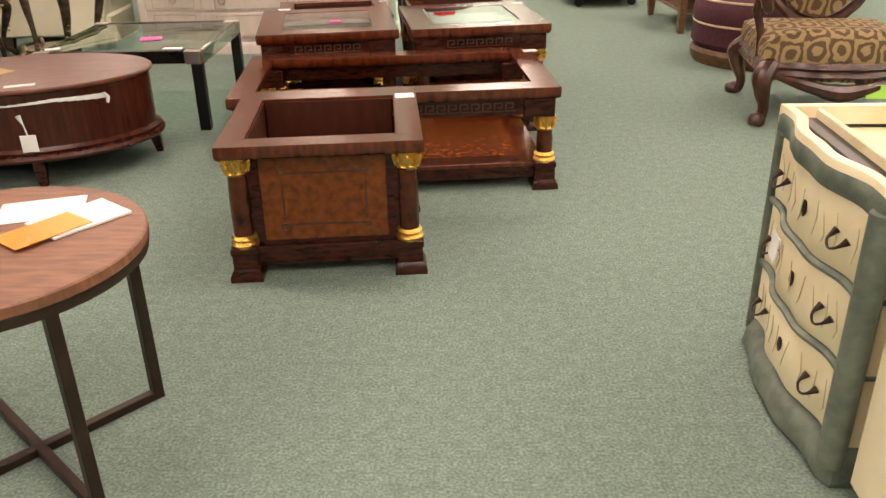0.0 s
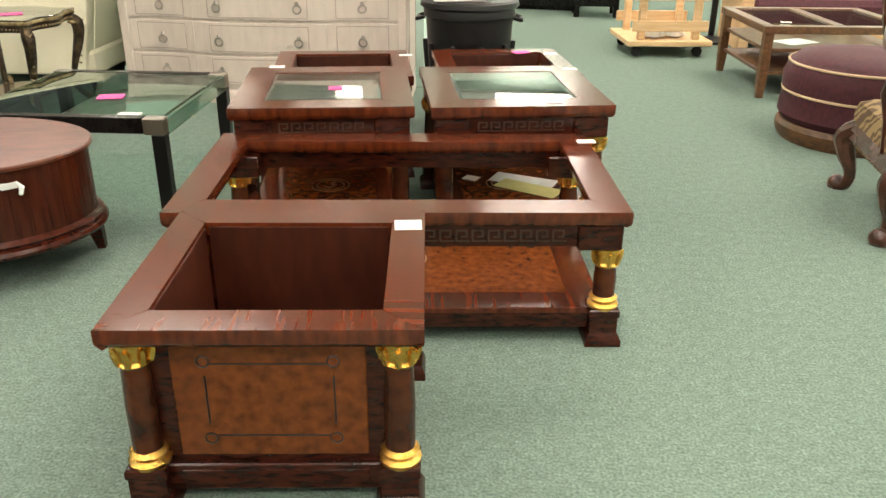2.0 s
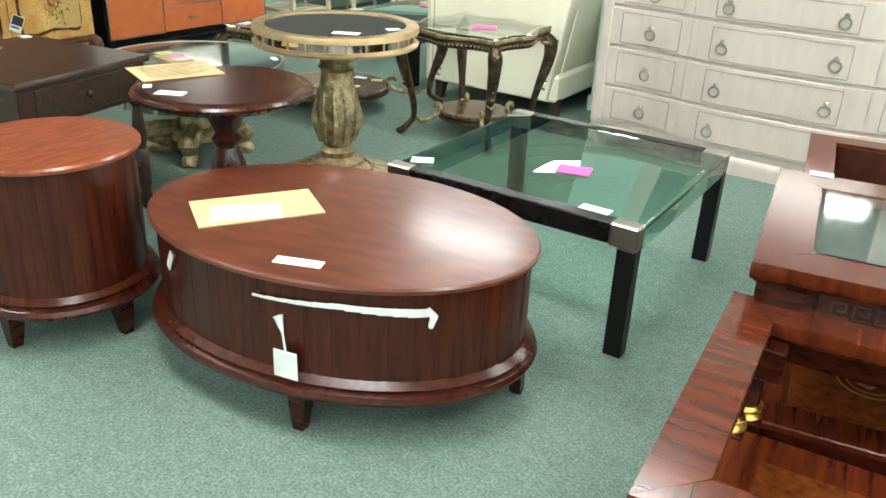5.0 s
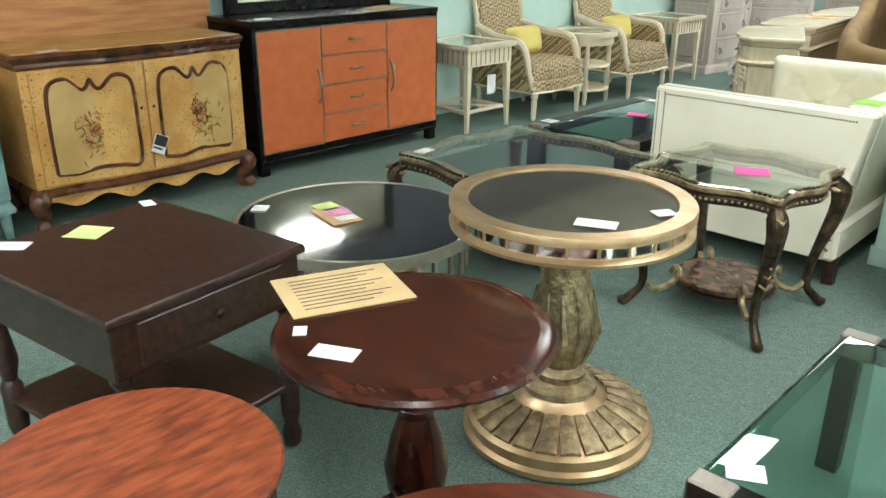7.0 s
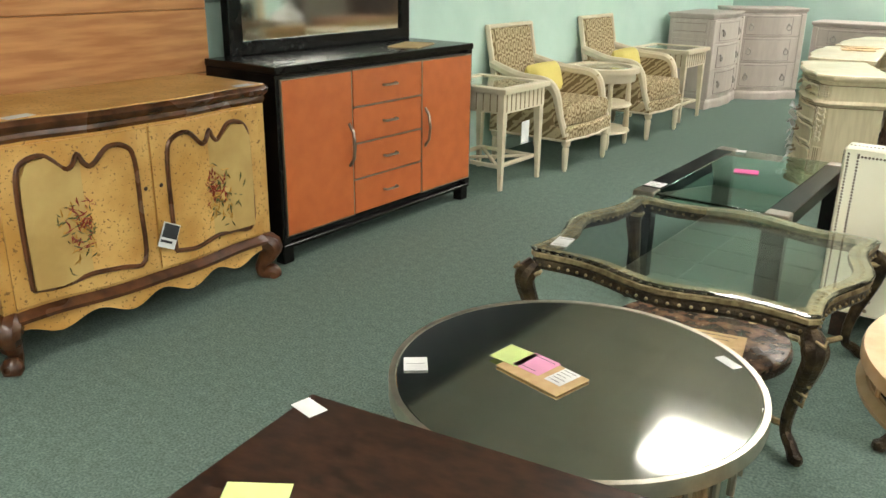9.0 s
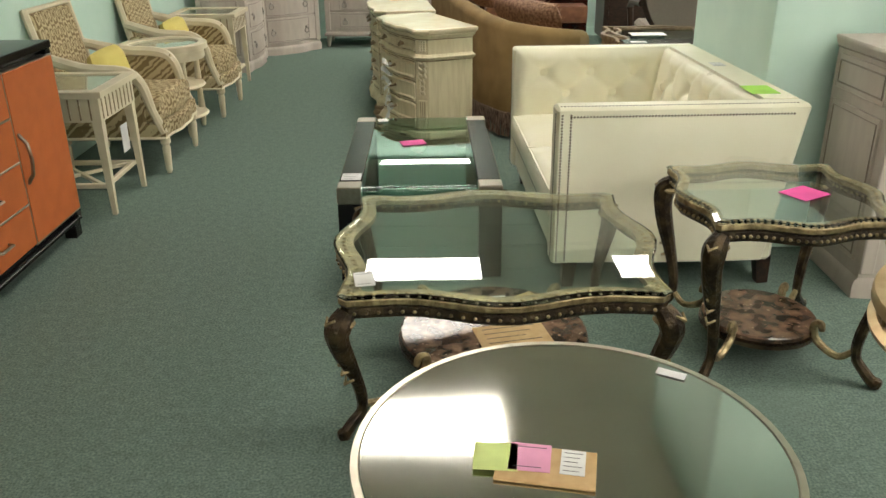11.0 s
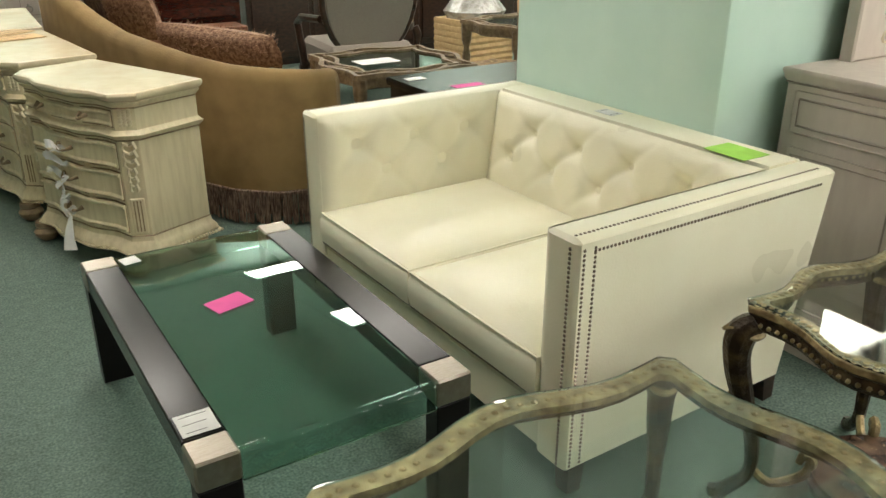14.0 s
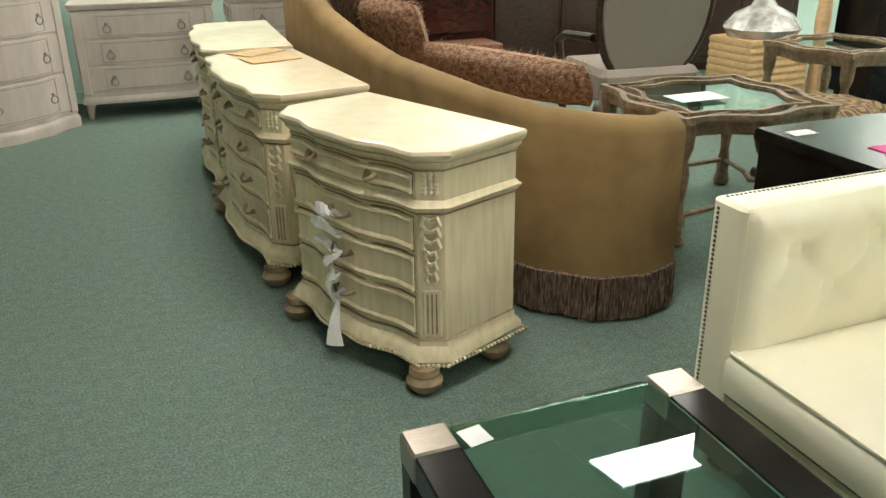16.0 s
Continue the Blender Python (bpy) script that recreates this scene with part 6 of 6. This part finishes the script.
def ivory_chest(name, x, y, yaw, w, d, label, cols):
    th = thing(name, x, y, yaw, label, "chest of drawers", "ivory glazed bedroom suite")
    hw, hd, c = w / 2 - 0.04, d / 2 - 0.035, 0.06
    o = canted(hw, hd, 0.04, c)
    part("carcass", G().slab(o, [(0, 0.12), (0, 0.765)]), IVORY, th)
    part("top", G().slab(o, [(0.012, 0.760), (0.024, 0.766), (0.034, 0.776), (0.038, 0.787), (0.034, 0.797), (0.026, 0.80)]), IVORY_T, th, "pale polished stone top")
    part("cornice", G().slab(o, [(0.0, 0.735), (0.006, 0.742), (0.018, 0.752), (0.020, 0.760)]), IVORY, th)
    part("glaze_line", G().slab(o, [(0.002, 0.730), (0.004, 0.733), (0.002, 0.736)], cap=False), GLAZE, th)
    part("waist", G().slab(o, [(0.0, 0.600), (0.008, 0.604), (0.020, 0.614), (0.024, 0.622), (0.012, 0.628), (0.006, 0.636), (0, 0.640)]), IVORY, th)
    part("glaze_line", G().slab(o, [(0.001, 0.594), (0.004, 0.597), (0.001, 0.601)], cap=False), GLAZE, th)
    part("skirt", G().slab(o, [(0.0, 0.172), (0.006, 0.165), (0.008, 0.150), (0.020, 0.138), (0.032, 0.124), (0.036, 0.106), (0.028, 0.096), (0.0, 0.09)][::-1]), IVORY, th, "flared moulded skirt")
    part("glaze_line", G().slab(o, [(0.006, 0.170), (0.009, 0.172), (0.004, 0.176)], cap=False), GLAZE, th)
    gs = G()
    n = len(o)
    for i in range(n):
        p, q = Vector(o[i]), Vector(o[(i + 1) % n])
        m_ = max(1, round((q - p).length / 0.015))
        for k in range(m_):
            e = p.lerp(q, k / m_)
            gs.lathe([(0.004, -0.006), (0.008, 0.0), (0.004, 0.008)], 6, m=pose(e.x * (1 + 0.034 / hw), e.y * (1 + 0.034 / hd), 0.098, 25, 0, 30))
    tagged(part("rope_moulding", gs, IVORY, th, "carved rope moulding round the skirt"), kind="stuff")
    for sx in (-1, 1):
        for sy in (-1, 1):
            part("foot", G().lathe([(0.028, 0), (0.036, 0.006), (0.056, 0.028), (0.060, 0.045), (0.048, 0.062), (0.040, 0.066), (0.050, 0.074), (0.046, 0.095)], 18, sx * (hw - 0.03), -hd - 0.01 if sy < 0 else hd - 0.06), GLAZE, th, "turned umber bun foot")
    xs = [-hw + c + 0.012 + 2 * (hw - c - 0.012) * q for q in cols]
    for row, (z0, z1) in enumerate(((0.650, 0.725), (0.470, 0.588), (0.330, 0.460), (0.185, 0.320))):
        for a, b in zip(xs, xs[1:]):
            sh, at = face(o, a, b)
            part("drawer_gap", G().slab(sh, [(0.001, z0), (0.003, z0 + 0.002), (0.003, z1 - 0.002), (0.001, z1)]), GLAZE, th, "dark glazed joint round the drawer")
            sh, at = face(o, a + 0.006, b - 0.006)
            dr = part("drawer", G().slab(sh, [(0.004, z0 + 0.006), (0.016, z0 + 0.010), (0.018, z0 + 0.016), (0.010, z0 + 0.026), (0.010, z1 - 0.026), (0.018, z1 - 0.016), (0.016, z1 - 0.010), (0.004, z1 - 0.006)]), IVORY, th)
            zc = (z0 + z1) / 2
            for px in ([a + (b - a) * 0.25, b - (b - a) * 0.25] if row == 0 else [(a + b) / 2]):
                yy = at(px) - 0.012
                r_ = 0.05 if row else 0.02
                part("pull", G().tube([(px - r_, yy, zc + 0.008), (px - r_ * 0.7, yy - 0.022, zc - 0.004), (px, yy - 0.026, zc - 0.010), (px + r_ * 0.7, yy - 0.022, zc - 0.004), (px + r_, yy, zc + 0.008)], [0.012, 0.006, 0.007, 0.006, 0.012], 7), GLAZE, dr, "antique brass bail pull")
    for s in (-1, 1):
        m = pose(s * (hw - c / 2), -hd + c / 2, 0, 0, 0, 45 * s)
        ga = G()
        for k in range(6):
            zz, sc = 0.575 - 0.036 * k, 1.0 if k < 3 else 0.6
            for q in (-1, 1):
                ga.tube([(0, -0.002, zz), (q * 0.020 * sc, -0.016, zz + 0.014), (q * 0.028 * sc, -0.012, zz - 0.008), (q * 0.016 * sc, -0.010, zz - 0.020)], [0.007, 0.009 * sc, 0.007, 0.003], 6, m)
        for k in range(5):
            for j in (-1, 0, 1):
                ga.lathe([(0.010, -0.004), (0.008, 0.006), (0.003, 0.009)], 6, m=m @ pose(0.018 * j, -0.002, 0.665 + 0.014 * k, 90))
        tagged(part("acanthus_carving", ga, WHITEP, th, "carved acanthus drop and flower on the canted corner"), kind="stuff")
        part("pilaster", G().box(-0.030, -0.006, 0.185, 0.030, 0.01, 0.345, 0.004, m), IVORY, th)
        for q in (-0.014, 0, 0.014):
            part("flute", G().box(q - 0.003, -0.008, 0.195, q + 0.003, -0.003, 0.335, 0.001, m), GLAZE, th)
    return th


ns = ivory_chest("nightstand", -3.735, 8.615, -67.5, 0.86, 0.44, "ivory glazed nightstand with white ribbon tied to its pulls", [0, 1])
random.seed(3)
gs = G()
pts = []
for k in range(90):
    u = k / 89
    pts.append((-0.06 + 0.16 * u ** 0.5 * 0.3 + 0.055 * math.sin(k * 0.33) * (1 - 0.6 * u), -0.262 - 0.022 * math.cos(k * 0.41), 0.545 - 0.33 * u + 0.012 * math.sin(k * 0.8)))
for k, (p, q) in enumerate(zip(pts, pts[1:])):
    d, e = 0.012 + 0.012 * math.sin(k * 0.27) ** 2, 0.016 * math.cos(k * 0.35)
    gs.add([(p[0] - d, p[1] + e * 0.5, p[2] + e), (p[0] + d, p[1] - e * 0.5, p[2] - e), (q[0] + d, q[1] - e * 0.5, q[2] - e), (q[0] - d, q[1] + e * 0.5, q[2] + e)], [(0, 1, 2, 3)])
gs.tube([(0.0, -0.262, 0.22), (0.012, -0.285, 0.17), (0.02, -0.30, 0.12), (0.026, -0.305, 0.075)], [0.008, 0.018, 0.026, 0.034], 8, flat=0.3)
part("ribbon", gs, PAPER, ns, "white ribbon tied down the drawer pulls")
ivory_chest("ivory_dresser", -3.93, 9.70, -84, 1.10, 0.46, "ivory glazed dresser with serpentine front and bun feet", [0, 0.5, 1])
ivory_chest("ivory_dresser", -3.95, 10.90, -92, 1.15, 0.46, "ivory glazed dresser with pale stone top, far one", [0, 0.5, 1])
for x, y, a in ((-3.92, 9.95, 15), (-3.95, 10.17, 35)):
    paper(x, y, 0.801, 0.24, 0.17, a, KRAFT, "cardboard_note", "brown cardboard sheet lying on the ivory dresser", lines=3, cat="note", t=0.004)

# ---- tan chaise with fringe ----
ch = thing("chaise", 0, 0, 0, "tan mohair chaise longue with curved back and brown fringe", "chaise")
PL = [(-2.67, 8.60, .73), (-2.74, 8.48, .75), (-2.86, 8.44, .765), (-3.01, 8.47, .78), (-3.16, 8.62, .79), (-3.28, 8.87, .81), (-3.37, 9.15, .835), (-3.46, 9.5, .86), (-3.52, 9.85, .91), (-3.60, 10.15, 1.0), (-3.62, 10.45, 1.08), (-3.62, 10.8, 1.12), (-3.58, 11.1, 1.1)]


def wall_along(pl, z0, tz, th_, top_r):
    g = G()
    n = len(pl)
    prof_n = 10
    for i, (x, y, h) in enumerate(pl):
        a, b = pl[max(i - 1, 0)], pl[min(i + 1, n - 1)]
        t = Vector((b[0] - a[0], b[1] - a[1])).normalized()
        nx, ny = -t.y, t.x
        zt = tz if tz is not None else h
        sec = [(-th_ / 2, z0)] + [(-th_ / 2 * math.cos(q), zt - top_r + top_r * math.sin(q)) for q in [math.pi * k / 7 for k in range(8)]] + [(th_ / 2, z0)]
        g.v += [(x + nx * o, y + ny * o, z) for o, z in sec]
    for i in range(n - 1):
        for k in range(prof_n):
            j = (k + 1) % prof_n
            g.f.append((i * prof_n + k, (i + 1) * prof_n + k, (i + 1) * prof_n + j, i * prof_n + j))
    g.f.append(tuple(range(prof_n)))
    g.f.append(tuple((n - 1) * prof_n + k for k in range(prof_n))[::-1])
    return g


part("backrest", wall_along(PL, 0.17, None, 0.13, 0.06), TAN, ch, "tan mohair curved back")
part("seat", G().slab([(p[0] + 0.05, p[1] + 0.03) for p in PL][::1] + [(-2.75, 11.1), (-2.45, 10.2), (-2.35, 9.3)], [(0, 0.16), (0.0, 0.4), (-0.05, 0.45)]), TAN, ch)
part("braid", wall_along(PL, 0.17, 0.20, 0.145, 0.02), FRINGE, ch, "woven braid above the fringe")
gs = G()
random.seed(8)
for (x, y, _), (u, v, _) in zip(PL[:10], PL[1:10]):
    L = math.hypot(u - x, v - y)
    t = Vector((u - x, v - y)) / L
    m_ = int(L / 0.009)
    for k in range(m_):
        f = -0.1 + 1.2 * k / m_
        ox, oy = t.y * -0.07, t.x * 0.07
        px, py = x + (u - x) * f - ox, y + (v - y) * f - oy
        px2, py2 = x + (u - x) * f + ox, y + (v - y) * f + oy
        j = random.uniform(-0.005, 0.005)
        gs.tube([(px2, py2, 0.185), (px2 + j, py2 + j, 0.09), (px2 + j * 1.5, py2 + j, 0.012 + random.uniform(0, 0.012))], [0.004, 0.005, 0.0055], 4)
        gs.tube([(px, py, 0.185), (px + j, py + j, 0.012)], [0.004, 0.0055], 4)
tagged(part("fringe", gs, FRINGE, ch, "brown and cream bullion fringe"), kind="stuff")
for x, y, z, a, w, h, mt, lb in ((-2.95, 9.50, 0.745, 113, 1.05, 0.20, FUR, "rust fur bolster pillow on the chaise"), (-3.24, 10.20, 0.86, 110, 0.5, 0.34, FUR, "brown fringed throw pillow on the chaise"), (-3.32, 10.55, 0.90, 105, 0.5, 0.48, FRINGE, "dark striped throw pillow on the chaise")):
    pillow(x, y, z, a, -18, w, h, mt, lb)
    gs = G()
    random.seed(int(w * 100 + h * 10))
    m_ = pose(x, y, z, -18, 0, a)
    for k in range(700):
        u, v = random.uniform(-1, 1), random.uniform(-0.3, 1)
        s = random.choice((-1, 1))
        yy = s * 0.07 * ((1 - u ** 4) * (1 - v ** 4)) ** 0.5
        p = Vector((u * w / 2 * 0.97, yy, v * h / 2 * 0.97))
        d = Vector((random.uniform(-1, 1), s * 0.8, random.uniform(-0.3, 1.2))).normalized() * random.uniform(0.02, 0.045)
        gs.add([p - Vector((0.003, 0, 0)), p + Vector((0.003, 0, 0)), p + d], [(0, 1, 2)], m_)
    tagged(new("pillow_fur", gs.mesh("pillow_fur", mt)), "long rust brown fur strands of a throw pillow", "fur", kind="stuff")

# ---- furniture beyond the pier ----
th = thing("black_chest", -2.02, 8.05, 0, "low black lacquered chest with pink note on top", "chest")
part("body", G().box(-0.42, -0.30, 0.03, 0.42, 0.30, 0.665), LACQ, th)
part("top", G().slab(rect(-0.43, -0.31, 0.43, 0.31), [(0, 0.66), (0.006, 0.67), (0.006, 0.69), (0, 0.70)]), LACQ, th)
part("plinth", G().box(-0.4, -0.28, 0, 0.4, 0.28, 0.035), LACQ, th)
paper(-2.22, 7.95, 0.70, 0.16, 0.12, 0, PINK, "sticky_note", "pink sticky note on the black chest", cat="note")
paper(-2.36, 8.24, 0.70, 0.1, 0.06, 0)


def fret_table(x, y, yaw, a, h, label):
    th = thing("fretwork_table", x, y, yaw, label, "table", "fretwork tables")
    o = serp(a, a, 0.04)
    part("outer_rim", G().ring(o, scale_out(o, 0.93), h - 0.03, h), FRETW, th)
    part("inner_rim", G().ring(scale_out(o, 0.78), scale_out(o, 0.72), h - 0.03, h), FRETW, th)
    n = len(o)
    for i in range(0, n, 4):
        p, q = Vector(o[i]), Vector(o[(i + 4) % n])
        part("lattice_bar", G().tube([(p.x * 0.95, p.y * 0.95, h - 0.015), (q.x * 0.75, q.y * 0.75, h - 0.015)], 0.012, 5), FRETW, th)
    part("mirror_inset", G().slab(scale_out(o, 0.725), [(0, h - 0.02), (0, h - 0.012)]), GLASS_G, th)
    part("apron", G().slab(scale_out(o, 0.97), [(-0.01, h - 0.09), (0, h - 0.08), (0, h - 0.03)], cap=False), FRETW, th)
    for sx in (-1, 1):
        for sy in (-1, 1):
            part("leg", G().lathe([(0.03, 0), (0.045, 0.02), (0.03, 0.08), (0.035, 0.12), (0.022, 0.2), (0.035, 0.34), (0.022, 0.4), (0.04, 0.46), (0.045, h - 0.03)], 10, sx * (a - 0.07), sy * (a - 0.07)), FRETW, th)
        part("stretcher", G().tube([(sx * (a - 0.07), -a + 0.07, 0.14), (sx * (a - 0.12), -0.1, 0.15), (sx * (a - 0.16), 0, 0.14), (sx * (a - 0.12), 0.1, 0.15), (sx * (a - 0.07), a - 0.07, 0.14)], 0.014, 6), FRETW, th)
        part("stretcher", G().tube([(-a + 0.07, sx * (a - 0.07), 0.14), (0, sx * (a - 0.14), 0.15), (a - 0.07, sx * (a - 0.07), 0.14)], 0.014, 6), FRETW, th)
    return th


fret_table(-1.93, 9.28, -4, 0.43, 0.60, "brown carved fretwork table with mirrored glass inset")
paper(-2.05, 9.25, 0.60, 0.26, 0.16, 0, PAPER, "paper_sheet", "white papers with a red mark on the fretwork table", cat="paper")
fret_table(-0.30, 10.15, 8, 0.36, 0.62, "brown carved fretwork end table with dark inset")
th = thing("wing_chair", -1.35, 10.95, 175, "grey linen high-back chair with dark carved frame", "armchair")
part("backrest", G().slab([(0.38 * math.cos(t), 0.54 * math.sin(t)) for t in [2 * math.pi * i / 28 for i in range(28)]], [(-0.02, -0.06), (0, -0.04), (0, 0.04), (-0.03, 0.06)], pose(0, 0.3, 0.85, 82)), GREYF, th)
part("seat", G().box(-0.36, -0.33, 0.24, 0.36, 0.36, 0.46, 0.04), GREYF, th)
part("back_frame", G().tube([(0.39 * math.cos(t), 0.33 + 0.07 * math.sin(t), 0.86 + 0.53 * math.sin(t)) for t in [2 * math.pi * i / 28 for i in range(29)]], 0.028, 7), DKWOOD, th)
for sx in (-1, 1):
    part("arm", G().tube([(sx * 0.38, 0.25, 0.66), (sx * 0.42, -0.1, 0.64), (sx * 0.41, -0.25, 0.58), (sx * 0.38, -0.22, 0.24)], [0.03, 0.03, 0.034, 0.03], 8), DKWOOD, th)
    for sy in (-1, 1):
        part("leg", cabriole(sx * 0.32, sy * 0.3, sx * 0.03, sy * 0.03, 0.25, 0.03), DKWOOD, th)
th = thing("dark_bureau", -2.65, 11.75, 0, "dark mahogany drop-front bureau with open lower drawer", "bureau")
part("body", G().box(-0.55, -0.2, 0.1, 0.55, 0.3, 1.25), MAHOG_D, th)
part("fall_front", G().box(-0.5, -0.03, 0, 0.5, 0.0, 0.42, 0.006, pose(0, -0.2, 0.62, -20)), MAHOG_D, th)
part("open_drawer", G().box(-0.5, -0.5, 0.42, 0.5, -0.2, 0.58, 0.006), WALNUT, th)
for sx in (-1, 1):
    part("foot", G().box(sx * 0.5 - 0.06, -0.2, 0, sx * 0.5 + 0.06, 0.3, 0.1), MAHOG_D, th)
th = thing("side_chair", -0.55, 11.9, 10, "dark wood side chair with cream oval seat", "chair")
part("seat", G().slab(ell(0.26, 0.25, 24), [(-0.01, 0.42), (0, 0.43), (0, 0.46), (-0.05, 0.49)]), IVORY_T, th)
part("back", G().tube([(-0.2, 0.22, 0.42), (-0.24, 0.28, 0.7), (-0.16, 0.3, 0.98), (0.16, 0.3, 0.98), (0.24, 0.28, 0.7), (0.2, 0.22, 0.42)], 0.025, 7), DKWOOD, th)
part("seat_rail", G().slab(ell(0.265, 0.255, 24), [(0, 0.36), (0, 0.42)]), DKWOOD, th)
for sx in (-1, 1):
    for sy in (-1, 1):
        part("leg", cabriole(sx * 0.19, sy * 0.18, sx * 0.02, sy * 0.02, 0.38, 0.026), DKWOOD, th)
th = thing("wicker_trunk", 0.05, 11.3, 5, "woven tan wicker trunk wrapped in clear plastic", "trunk")
for k in range(9):
    part("woven_band", G().slab(rect(-0.3, -0.22, 0.3, 0.22, 3), [(-0.004, 0.055 * k), (0.006, 0.055 * k + 0.027), (-0.004, 0.055 * k + 0.054)]), KRAFT, th)
part("plastic_wrap", G().lathe([(0.26, 0.49), (0.3, 0.56), (0.22, 0.66), (0.1, 0.72), (0.04, 0.82), (0.1, 0.88), (0.02, 0.9)], 9), PLWRAP, th, "gathered clear plastic wrap")
th = thing("wood_bedpost", 0.55, 11.2, 0, "light carved wooden bed post standing upright", "bed post")
part("post", G().lathe([(0.05, 0), (0.06, 0.1), (0.045, 0.3), (0.06, 0.6), (0.045, 0.9), (0.055, 1.3), (0.03, 1.6)], 12), CRATE, th)
th = thing("black_console", 1.1, 10.9, -10, "black painted console cabinet with grey top", "cabinet")
part("body", G().box(-0.45, -0.25, 0.05, 0.45, 0.25, 0.8), LACQ, th)
part("top", G().box(-0.48, -0.28, 0.8, 0.48, 0.28, 0.83), GREYF, th)
part("foot", G().box(-0.4, -0.2, 0, 0.4, 0.2, 0.05), LACQ, th)
th = thing("dark_sideboard", -0.15, 12.7, 0, "long dark espresso sideboard against the far wall", "sideboard")
part("body", G().box(-1.6, -0.25, 0.08, 1.6, 0.25, 1.2), DKWOOD, th)
for k in range(5):
    part("door", G().box(-1.55 + 0.62 * k, -0.27, 0.14, -0.97 + 0.62 * k, -0.25, 1.12, 0.006), DKWOOD, th)
part("plinth", G().box(-1.5, -0.2, 0, 1.5, 0.2, 0.08), DKWOOD, th)
th = thing("tan_stool", -0.95, 9.55, 20, "low olive and tan upholstered bench seat", "bench")
part("seat", G().slab(serp(0.33, 0.26, 0.03), [(-0.02, 0.3), (0, 0.33), (-0.01, 0.38), (-0.08, 0.42)]), DAM_G, th)
for sx in (-1, 1):
    for sy in (-1, 1):
        part("leg", cabriole(sx * 0.24, sy * 0.18, sx * 0.03, sy * 0.03, 0.31, 0.028), DKWOOD, th)
